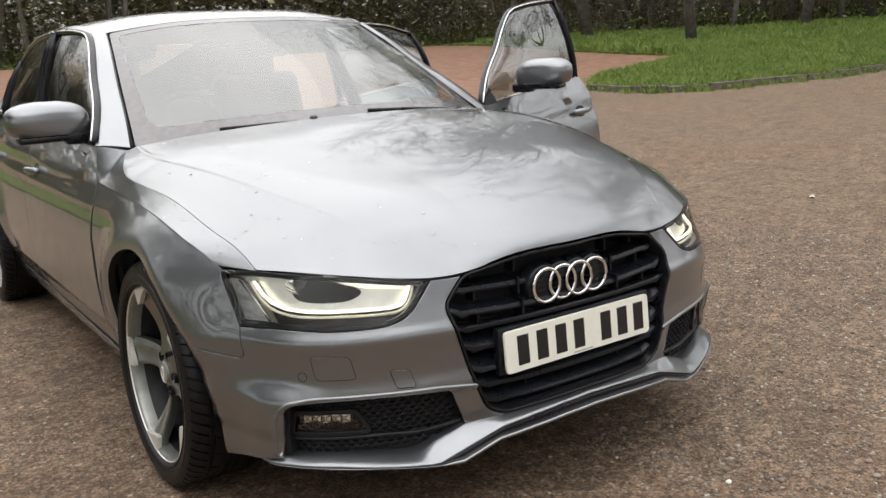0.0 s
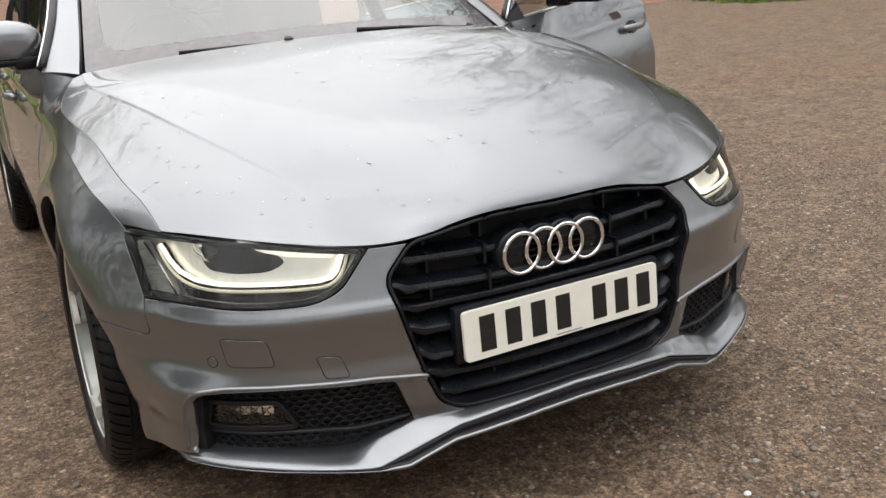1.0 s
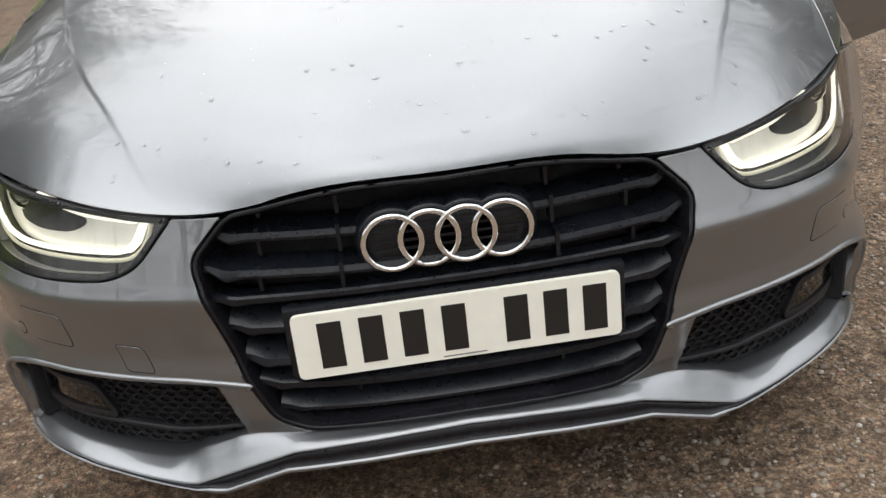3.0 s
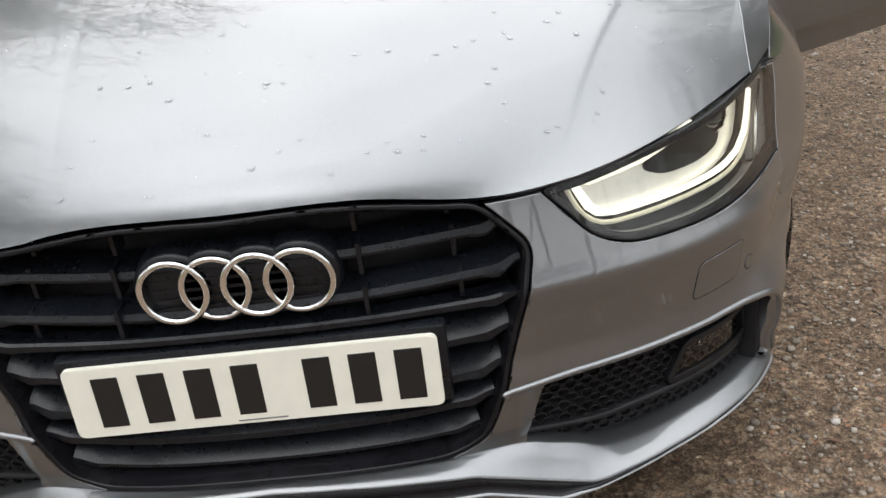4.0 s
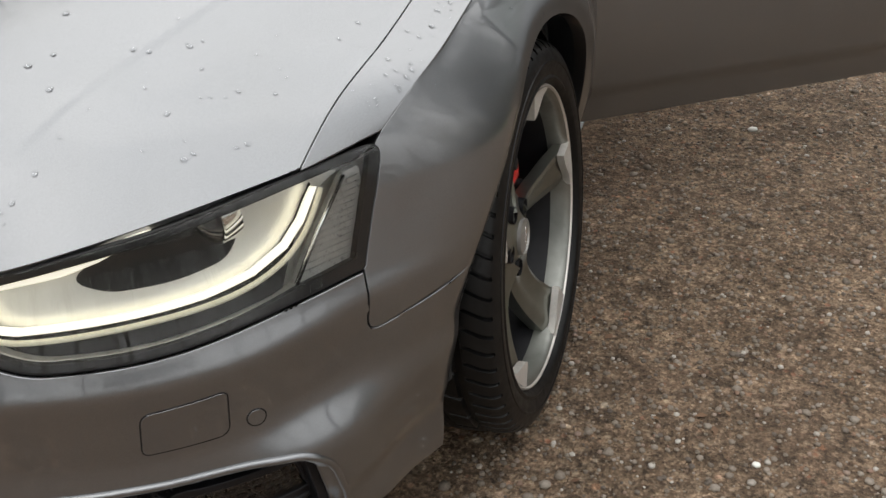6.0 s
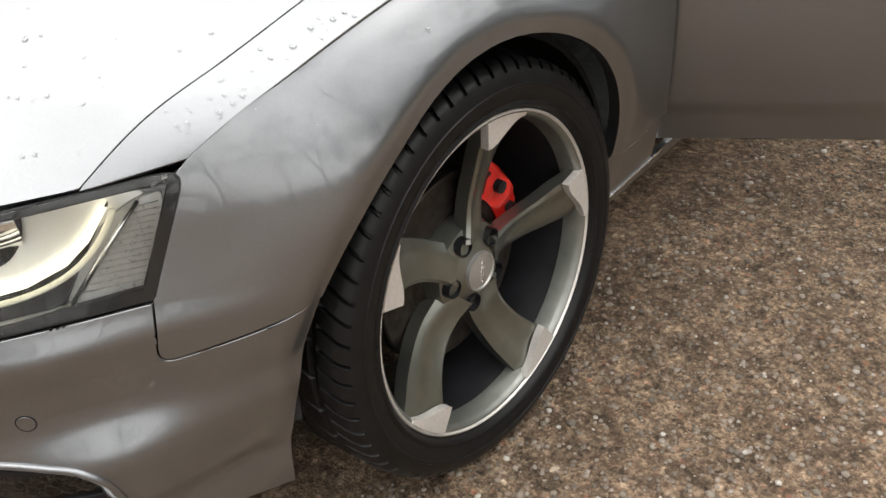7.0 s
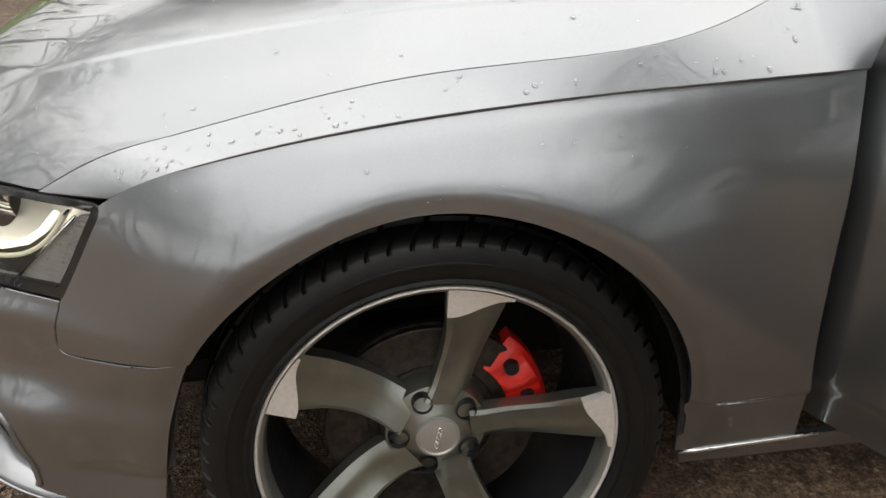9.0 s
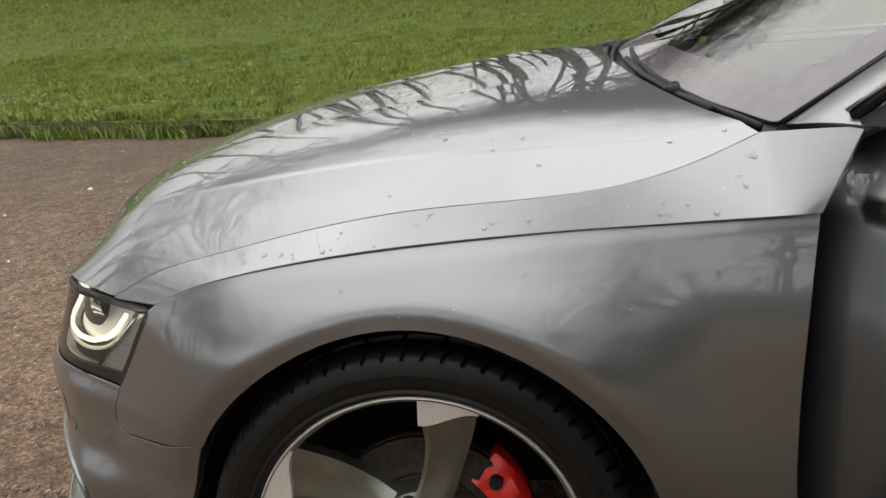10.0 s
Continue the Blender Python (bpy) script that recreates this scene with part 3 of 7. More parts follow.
def skin(a, z):
    """The upright skin of the car: a along the plan from the nose's middle (negative on its right side), z the height."""
    a, z = np.broadcast_arrays(np.asarray(a, float), np.asarray(z, float))
    s, aa = np.where(a < 0, -1.0, 1.0), np.abs(a)
    x, y = PLAN_X(aa), PLAN_Y(aa)
    e = 0.002
    tx, ty = PLAN_X(aa + e) - PLAN_X(aa - e), PLAN_Y(aa + e) - PLAN_Y(aa - e)
    ln = np.hypot(tx, ty)
    nx, ny = -ty / ln, tx / ln
    end = 1 - smooth(HALF - 1.2, HALF - 0.6, aa)
    high = smooth(0.40, 0.54, z)
    w = (smooth(0.80, 1.22, aa) * high + smooth(1.06, 1.40, aa) * (1 - high)) * end
    o = FRONT_IN(z) * (1 - w) + SIDE_IN(z) * w
    # the corner of the nose swells out round the vent
    o = o - 0.024 * smooth(0.70, 0.86, aa) * (1 - smooth(0.875, 1.02, aa)) * (1 - smooth(0.385, 0.47, z))
    for yc in (ARCH_Y, AXLE_R):
        r = np.hypot(y - yc, z - HUB_Z)
        r = r - ARCH_RISE * clamp01((z - HUB_Z) / np.maximum(r, 0.05))**3
        side = smooth(0.85, 1.0, aa)
        o = o - side * (0.021 * (1 - smooth(0.42, 0.59, r)) * smooth(0.30, 0.5, z) + 0.022 * np.clip((0.530 - 0.409 - 0.008 * np.log1p(np.exp(np.clip((r - 0.409) / 0.008, -30, 30)))) / 0.121, 0, 1)**2 * smooth(0.44, 0.64, z))
        o = o + side * (0.004 * (1 - smooth(0.390, 0.418, r)) + 0.006 * smooth(0.0, 1.0, (0.404 - r) / 0.03))
    # the tornado line: above it the flank leans in
    o = o + np.maximum(z - CREASE(y), 0) * 0.55 * smooth(0.95, 1.05, aa)
    o = o + 0.020 * smooth(0.655, 0.83, z) * (1 - smooth(0.80, 1.25, y)) * smooth(0.90, 1.05, aa)
    o = o + 0.0058 * np.exp(-(np.maximum(CREASE(y) - z, 0) / 0.016)**2) * (z < CREASE(y) - 0.0004) * smooth(0.46, 0.85, y) * smooth(1.0, 1.15, aa)
    # below a low crease the flank tucks in towards the sill
    o = o + np.maximum(0.362 - z, 0) * 0.24 * smooth(1.50, 1.70, aa) * end
    # raised rim round the lower side vents, the skin inside it set back
    d = rim_distance(aa, z)
    o = o + 0.012 * smooth(0.0, 0.020, d) * (z < VENT_TOP(aa)) * smooth(0.0, 0.012, z - BLADE_BACK(aa)) * smooth(0.36, 0.40, aa) * (1 - smooth(0.850, 0.868, aa))
    return s * (x + nx * o), y + ny * o, z


# bonnet: rows from its front edge to the screen, columns from the middle to the wing
EDGE_A = [0.0, a_x(0.20), a_x(0.372), a_of(0.585, 0.128), a_of(0.822, 0.335)]
EDGE_Z = spline(EDGE_A, [0.7065, 0.702, 0.674, 0.695, 0.718])
BONNET = [[tuple(float(c) for c in skin(a, float(EDGE_Z(a)))) for a in EDGE_A],
          [(0, 0.105, 0.764), (0.205, 0.118, 0.758), (0.395, 0.165, 0.736), (0.595, 0.275, 0.760), (0.785, 0.452, 0.764)],
          [(0, 0.32, 0.862), (0.225, 0.33, 0.860), (0.44, 0.36, 0.846), (0.635, 0.44, 0.820), (0.806, 0.60, 0.808)],
          [(0, 0.68, 0.940), (0.25, 0.68, 0.937), (0.50, 0.70, 0.927), (0.68, 0.76, 0.900), (0.820, 0.87, 0.862)],
          [(0, 0.97, 0.986), (0.27, 0.98, 0.983), (0.54, 1.00, 0.972), (0.70, 1.06, 0.944), (0.836, 1.17, 0.892)],
          [(0, 1.20, 1.013), (0.28, 1.215, 1.008), (0.54, 1.27, 0.989), (0.68, 1.33, 0.968), (0.765, 1.39, 0.952)]]
_bonnet = net(BONNET)


RIDGE = monotone([0.0, 0.10, 0.22, 0.30, 0.40, 0.50, 0.60, 0.70, 0.85, 1.0], [0.58, 0.59, 0.605, 0.625, 0.668, 0.71, 0.755, 0.797, 0.852, 0.915])


def bonnet(u, v):
    """The bonnet with its two creases, which run from beside the grille to the screen's corners."""
    x, y, z = _bonnet(u, v)
    au, v = np.abs(np.asarray(u, float)), np.asarray(v, float)
    ridge = RIDGE(v)
    rise_in, fall_out = (au - 0.28) / (ridge - 0.28), (1.0 - au) / (1.0 - ridge)
    tent = np.maximum(rise_in - 0.05 * np.log1p(np.exp(np.clip((rise_in - fall_out) / 0.05, -40, 40))), 0)
    step = smooth(-0.004, 0.014, au - ridge) * (1 - smooth(0.02, 0.16, au - ridge))
    return x, y, z + (0.0135 * tent - 0.0020 * step) * smooth(0.04, 0.36, v) * (1 - 0.45 * smooth(0.75, 1.0, v))


def seam_line(v):
    return bonnet(1.0, v)


def wing_top(u, v):
    """Upper wing: u 0 at the bonnet seam, 1 at the tornado line; v along, from the headlamp to the door."""
    u, v = np.broadcast_arrays(np.asarray(u, float), np.asarray(v, float))
    x0, y0, z0 = seam_line(np.minimum(v, 1.0))
    past = np.maximum(v - 1.0, 0)
    x0, y0, z0 = x0 + past * 0.55, y0 + past * 1.00, z0 + past * 0.12
    yc = WING_Y(v)
    ac = A_FROM_Y(yc)
    x2, y2, z2 = skin(ac, CREASE(yc))
    x1, y1 = x0 + (x2 - x0) * 0.55, y0 + (y2 - y0) * 0.55
    z1 = z0 + (z2 - z0) * 0.52
    p = [(1 - u)**2 * c0 + 2 * u * (1 - u) * c1 + u * u * c2 for c0, c1, c2 in ((x0, x1, x2), (y0, y1, y2), (z0, z1, z2))]
    return p[0], p[1], p[2]


_k = _ta > 0.3
A_FROM_Y = lambda y: np.interp(y, _ty[_k], _ta[_k])
WING_Y = spline([0, 0.2, 0.4, 0.6, 0.8, 1.0, 1.12], [0.446, 0.502, 0.64, 0.90, 1.17, 1.395, 1.454])


def crease_at(a):
    return CREASE(PLAN_Y(np.abs(np.asarray(a, float))))


def flank(a, h):
    """The skin again, its height counted from the tornado line."""
    return skin(a, np.asarray(h, float) + crease_at(a))


def arc_points(cy, cz, r, q0, q1, n=28):
    return [(a_y(cy + r * math.cos(radians(q))), cz + (r + ARCH_RISE * math.sin(radians(q))**2) * math.sin(radians(q))) for q in np.linspace(q0, q1, n)]


# outlines on the skin (length along the plan, height), left half
GRILLE_A = [(a, float(EDGE_Z(a)) - 0.0030, 0) for a in (0.0, 0.07, 0.14, 0.20, 0.25, 0.30)] + [(0.350, float(EDGE_Z(0.350)) - 0.0030, 0.022), (0.413, 0.606, 0.03), (0.396, 0.555), (0.352, 0.405), (0.317, 0.320, 0.035), (0.265, 0.294, 0.045), (0.10, 0.301), (0, 0.303, 0)]
LAMP_TIP, LAMP_UP = (0.437, 0.667), (1.042, 0.7175)
LAMP_CORNER = (a_of(0.822, 0.335), 0.718)
LAMP_LOW = (0.966, 0.582)
SEAM_A, SEAM_B = (0.948, 0.502), (a_y(0.546), 0.524)


def lamp_outline():
    top = [(a, float(EDGE_Z(a)) - 0.002) for a in np.linspace(LAMP_TIP[0], LAMP_CORNER[0], 9)]
    pts = [(*top[0], 0.012)] + [(*p, 0.0) for p in top[1:-1]] + [(*top[-1], 0.02), (*LAMP_UP, 0.026), (1.005, 0.652, 0.05), (*LAMP_LOW, 0.006)]
    pts += [(0.835, 0.585, 0.05), (0.69, 0.577, 0.05), (0.558, 0.579, 0.03), (0.503, 0.598, 0.03)]
    return rounded(pts, 0.01)


def vent_face(d):
    """The plain curve of the nose, set in by d."""
    def surf(a, z):
        a, z = np.broadcast_arrays(np.asarray(a, float), np.asarray(z, float))
        s, aa = np.where(a < 0, -1.0, 1.0), np.abs(a)
        tx, ty = PLAN_X(aa + 0.002) - PLAN_X(aa - 0.002), PLAN_Y(aa + 0.002) - PLAN_Y(aa - 0.002)
        ln = np.hypot(tx, ty)
        return s * (PLAN_X(aa) - ty / ln * d), PLAN_Y(aa) + tx / ln * d, z
    return surf

# ---- the car: panels ----
car = thing("car", "silver grey metallic saloon car with open doors and lit headlamps", "car")


def sided(poly, s):
    return [(s * p[0], *p[1:]) for p in poly]


def dedupe(poly):
    out = []
    for p in poly:
        if not out or abs(p[0] - out[-1][0]) + abs(p[1] - out[-1][1]) > 1e-5:
            out.append(p)
    return out[:-1] if abs(out[0][0] - out[-1][0]) + abs(out[0][1] - out[-1][1]) < 1e-5 else out


bonnet_poly = [(-1, 0), (1, 0), (1, 1.0), (-1, 1.0)]
part("bonnet", panel("bonnet", bonnet, bonnet_poly, (0.0065, 0.010), 1.0, gap=0.0034, roll=0.0012), PAINT, car, "long painted bonnet dotted with rain drops")

g_half = rounded(GRILLE_A, 0.006)
g_half[0], g_half[-1] = (0.0, g_half[0][1]), (0.0, g_half[-1][1])
g_round = dedupe([(-p[0], p[1]) for p in g_half[:0:-1]] + g_half[:-1])
vent_pts = rounded([(0.412, 0.384, 0.010), (0.634, 0.400, 0.05), (0.808, 0.395, 0.015), (0.832, 0.380, 0.012), (0.853, 0.2565, 0.004), (0.811, 0.2540), (0.737, 0.2560), (0.675, 0.2535), (0.564, 0.2430), (0.515, 0.2400), (0.456, 0.2633), (0.379, 0.2915, 0.004)], 0.008)
lamp_pts = lamp_outline()


def bumper_half():
    k = max(i for i, q in enumerate(vent_pts) if q[0] > 0.845 and q[1] > 0.258)
    side = [(a, float(BLADE_BACK(a)) - 0.005) for a in np.linspace(0.0, 0.374, 20)] + [(0.380, 0.2925)] + vent_pts[:k + 1] + [(0.857, 0.249), (0.90, 0.243), (0.94, 0.231), (a_y(0.44), 0.217)]
    side += [(a_y(y), z) for y, z in curve2([(0.466, 0.214), (0.468, 0.25), (0.476, 0.30), (0.490, 0.36), (0.513, 0.44), (0.546, 0.522)], 4)]
    side += rounded([SEAM_B, (*SEAM_A, 0.022), (LAMP_LOW[0] - 0.002, LAMP_LOW[1] - 0.002)], 0)[1:]
    k = min(range(len(lamp_pts)), key=lambda i: (lamp_pts[i][0] - LAMP_LOW[0])**2 + (lamp_pts[i][1] - LAMP_LOW[1])**2)
    side += lamp_pts[k + 1:]
    side += [(LAMP_TIP[0], float(EDGE_Z(LAMP_TIP[0])) - 0.002), (0.40, float(EDGE_Z(0.40)) - 0.002)]
    g = [p for p in g_half if (p[0] > 0.344 or p[1] < 0.60) and p[0] > 0.0] + [g_half[-1]]
    return side + g


b_half = bumper_half()
# two halves joined under the grille
bumper_loop = dedupe([p for p in b_half if p[0] > 0] + [(0.0, b_half[-1][1])] + [(-p[0], p[1]) for p in b_half[::-1] if p[0] > 0] + [(0.0, b_half[0][1])])
bumper = part("front_bumper", panel("front_bumper", skin, bumper_loop, 0.0070, 1.0, gap=0.0042, depth=0.022), PAINT, car, "silver grey painted bumper skin")


def wing_outline():
    crease = [(a_y(y), float(crease_at(a_y(y))) - 0.0017) for y in np.linspace(1.453, 0.448, 30)]
    arch = arc_points(ARCH_Y, HUB_Z, ARCH_R, 150, 0, 34)
    k0 = min(range(len(lamp_pts)), key=lambda i: (lamp_pts[i][0] - LAMP_UP[0])**2 + (lamp_pts[i][1] - LAMP_UP[1])**2)
    k1 = min(range(len(lamp_pts)), key=lambda i: (lamp_pts[i][0] - LAMP_LOW[0])**2 + (lamp_pts[i][1] - LAMP_LOW[1])**2)
    outer = lamp_pts[k0:k1 + 1]
    return dedupe(crease + outer + rounded([(LAMP_LOW[0] - 0.002, LAMP_LOW[1] - 0.002), (*SEAM_A, 0.022), SEAM_B], 0)[:-1] + arch + [(a_y(1.258), 0.2375), (a_y(1.456), 0.2470)] + [(a_y(y), z) for y, z in curve2([(1.446, 0.355), (1.432, 0.43), (1.427, 0.52), (1.428, 0.62), (1.437, 0.74), (1.450, 0.835)], 3)])


wing_pts = wing_outline()
for s in (1, -1):
    w = part("front_wing", panel("front_wing", flank, [(s * a, z - float(crease_at(a))) for a, z in wing_pts], 0.0085, 1.0, gap=0.0, depth=0.025, roll=0.001), PAINT, car)
    part("wing_top", panel("wing_top", wing_top if s > 0 else mirrored(wing_top), [(0, 0), (0, 1.12), (1, 1.12), (1, 0)], (0.1, 0.02), 1.0 * s, gap=0.0), PAINT, w)

# flush covers and sensors in the bumper
for s in (1, -1):
    for name, pts in (("washer_cover", [(0.664, 0.515, 0.014), (0.760, 0.519, 0.010), (0.751, 0.457, 0.014), (0.652, 0.456, 0.010)]), ("tow_eye_cover", [(0.520, 0.464, 0.010), (0.568, 0.468, 0.008), (0.553, 0.421, 0.010), (0.504, 0.418, 0.008)])):
        if name == "tow_eye_cover" and s > 0:
            continue
        loop = sided(rounded(pts, 0.01), s)
        part(name, panel(name, skin, inset(loop, 0.0009), 0.01, gap=0, depth=0.003, roll=0.0008, lift=0.0012), PAINT, bumper)
        part("shut_line", panel("shut_line", skin, inset(loop, -0.0012), 0.01, gap=0, depth=0.002, roll=0.0004, lift=0.0005, holes=(inset(loop, 0.0012),)), BLACK_DEEP, bumper)
    ring = [(s * 0.785 + 0.011 * math.cos(q), 0.466 + 0.011 * math.sin(q)) for q in np.linspace(0, 2 * math.pi, 20, endpoint=False)]
    part("parking_sensor", panel("parking_sensor", skin, inset(ring, 0.001), 0.006, gap=0, depth=0.003, roll=0.0008, lift=0.0012), PAINT, bumper)
    part("shut_line", panel("shut_line", skin, inset(ring, -0.0012), 0.006, gap=0, depth=0.002, roll=0.0004, lift=0.0005, holes=(inset(ring, 0.0012),)), BLACK_DEEP, bumper)

# the blade under the vents and the grille, its slot and the lip below
LIP_LOW = linear([0.0, 0.10, 0.20, 0.30, 0.405, 0.425, 0.50, 0.65, 0.767, 0.93], [0.266, 0.2645, 0.2575, 0.2470, 0.2140, 0.2135, 0.2182, 0.2305, 0.2355, 0.2320])
LIP_OUT = linear([0.0, 0.30, 0.405, 0.425, 0.50, 0.60, 0.75, 0.87, 0.93], [-0.028, -0.039, -0.051, -0.051, -0.042, -0.029, -0.021, -0.017, -0.008])


def swept(profile, a0=-0.925, a1=0.925, n=260):
    """A strip along the nose; profile(a) gives (depth behind the plan, height) rows."""
    a = np.linspace(a0, a1, n + 1)
    aa, s = np.abs(a), np.where(a < 0, -1.0, 1.0)
    x, y = PLAN_X(aa), PLAN_Y(aa)
    tx, ty = PLAN_X(aa + 0.002) - PLAN_X(aa - 0.002), PLAN_Y(aa + 0.002) - PLAN_Y(aa - 0.002)
    ln = np.hypot(tx, ty)
    bm = bmesh.new()
    rows = [[bm.verts.new(p) for p in np.stack([s * (x - ty / ln * d), y + tx / ln * d, z + 0 * a], -1).tolist()] for d, z in profile(aa)]
    for r0, r1 in zip(rows, rows[1:]):
        for k in range(n):
            bm.faces.new((r0[k], r1[k], r1[k + 1], r0[k + 1]))
    return smooth_bm(bm, 32)


def blade_rows(a):
    zb, ze, ob = BLADE_BACK(a), BLADE_EDGE(a), BLADE_OUT(a) * (1 - 0.8 * smooth(0.880, 0.925, a))
    mid = 0.011 + (ob - 0.011) * 0.5
    return [(0.050, zb + 0.0015), (0.012, zb + 0.0015), (0.008, zb - 0.0005), (mid, (zb + ze) / 2 + 0.0035), (ob + 0.004, ze + 0.0035), (ob, ze + 0.0008), (ob + 0.0003, ze - 0.0012), (ob + 0.003, ze - 0.0024), (ob + 0.045, ze - 0.0030)]


def lip_height(a):
    return np.clip(0.5 * (BLADE_EDGE(a) - LIP_LOW(a)), 0.0022, 0.0085)


def lip_rows(a):
    end = 1 - 0.8 * smooth(0.880, 0.925, a)
    ob, zl, h = LIP_OUT(a) * end, LIP_LOW(a), lip_height(a)
    return [(ob + 0.0045, zl + h), (ob + 0.001, zl + 0.85 * h), (ob, zl + 0.5 * h), (ob + 0.002, zl), (ob + 0.010, zl - 0.004), (ob + 0.14, zl + 0.002)]


def slot_rows(a):
    end = 1 - 0.8 * smooth(0.880, 0.925, a)
    oe, ol, ze, zt = BLADE_OUT(a) * end, LIP_OUT(a) * end, BLADE_EDGE(a) - 0.0020, LIP_LOW(a) + lip_height(a)
    return [(oe + 0.010, ze), (oe * 0.5 + ol * 0.5 + 0.004, (ze + zt) / 2 + 0.0012), (oe * 0.5 + ol * 0.5 + 0.006, (ze + zt) / 2 - 0.0006), (ol + 0.0042, zt + 0.0002)]


part("blade", swept(blade_rows), PAINT, bumper, "painted blade along the bumper's foot")
part("lip", swept(lip_rows), PAINT, bumper)
part("slot_back", swept(slot_rows), BLACK_GLOSS, bumper, "black plastic channel under the blade")

# ---- side vents: honeycomb, crossbar and fog lamp ----
BAR_Z = monotone([0.374, 0.44, 0.505, 0.56, 0.65, 0.76, 0.876], [0.297, 0.2895, 0.286, 0.291, 0.295, 0.294, 0.2915])
RIM_CURVE = [p for p in rounded(RIM_LINE, 0.02, 6) if p[0] > 0.34]
RIM_CURVE = along(RIM_CURVE, 0.02, 0.02)[:-1]
RIM_CURVE = [p for p in RIM_CURVE if not (p[1] < 0.385 and p[0] < 0.84) and p[1] > 0.255]


def bar_rows(a):
    z = BAR_Z(a)
    return [(0.048, z + 0.007), (0.029, z + 0.005), (0.025, z + 0.002), (0.025, z - 0.002), (0.029, z - 0.005), (0.048, z - 0.007)]


def honeycomb(s):
    bm = bmesh.new()
    w, h = 0.026, 0.0115
    surf = vent_face(0.034)
    row = 0
    z = 0.264
    while z < 0.395:
        a = 0.38 + (w * 0.5 if row % 2 else 0)
        while a < 0.875:
            if inside(inset(vent_pts, 0.004), np.array([a]), np.array([z]))[0]:
                ring = [(a + w * 0.5 * c, z + h * 0.62 * d) for c, d in ((-1, 0), (-0.55, 1), (0.55, 1), (1, 0), (0.55, -1), (-0.55, -1))]
                fr = [Vector([float(c) for c in surf(s * p, q)]) for p, q in ring]
                cen = sum(fr, Vector()) / 6
                nrm = Vector([float(c) for c in normals_of(surf, np.array([s * a]), np.array([z]))[0]])
                o = [bm.verts.new(v) for v in fr]
                i = [bm.verts.new(v + (cen - v) * 0.20 + nrm * 0.0008) for v in fr]
                b = [bm.verts.new(v + (cen - v) * 0.30 - nrm * 0.005) for v in fr]
                for k in range(6):
                    n = (k + 1) % 6
                    bm.faces.new((o[k], o[n], i[n], i[k]))
                    bm.faces.new((i[k], i[n], b[n], b[k]))
            a += w
        z += h
        row += 1
    bmesh.ops.recalc_face_normals(bm, faces=bm.faces)
    return bm


for s in (1, -1):
    vent = part("side_vent", panel("side_vent", vent_face(0.046), sided(inset(vent_pts, -0.006), s), 0.016, gap=0, depth=0.01), BLACK_PLASTIC, car, "black honeycomb side vent")
    part("honeycomb", honeycomb(s), BLACK_PLASTIC, vent)
    part("crossbar", swept(bar_rows, *((0.383, 0.850) if s > 0 else (-0.850, -0.383)), 70), BLACK_PLASTIC, vent)
    bm = bmesh.new()
    tube(bm, [[float(c) for c in skin(s * a, z)] for a, z in RIM_CURVE], 0.0052, 8, False, 1.0)
    part("vent_rim", smooth_bm(bm, 70), PAINT, bumper, "raised painted rim of the vent")
    fog = rounded([(0.665, 0.362, 0.012), (0.824, 0.357, 0.008), (0.836, 0.309, 0.006), (0.632, 0.312, 0.004)], 0.006)
    part("fog_surround", panel("fog_surround", vent_face(0.024), sided(inset(fog, -0.008), s), 0.01, gap=0, depth=0.02, lift=0, holes=(sided(fog, s),)), BLACK_PLASTIC, vent)
    part("fog_lamp", panel("fog_lamp", vent_face(0.042), sided(fog, s), 0.01, gap=0, depth=0.005), BLACK_GLOSS, vent)
    part("lamp_glass", panel("lamp_glass", vent_face(0.029), sided(inset(fog, 0.002), s), 0.012, gap=0, depth=0.003), LENS, vent)
    cap = rounded([(0.826, 0.402, 0.004), (0.847, 0.378, 0.008), (0.864, 0.300, 0.004), (0.866, 0.262, 0.004), (0.835, 0.258, 0.004), (0.838, 0.310, 0.01)], 0.003)
    part("vent_end", panel("vent_end", vent_face(0.004), sided(cap, s), 0.010, gap=0, depth=0.045, roll=0.002), BLACK_PLASTIC, vent)
    for k in range(5):
        a = 0.675 + 0.027 * k
        seg = [(a, 0.3545), (a + 0.023, 0.354), (a + 0.022, 0.334 + 0.008 * (k % 2)), (a + 0.002, 0.336)]
        part("reflector", panel("reflector", vent_face(0.034), sided(seg, s), 0.01, gap=0, depth=0.003), CHROME, vent)

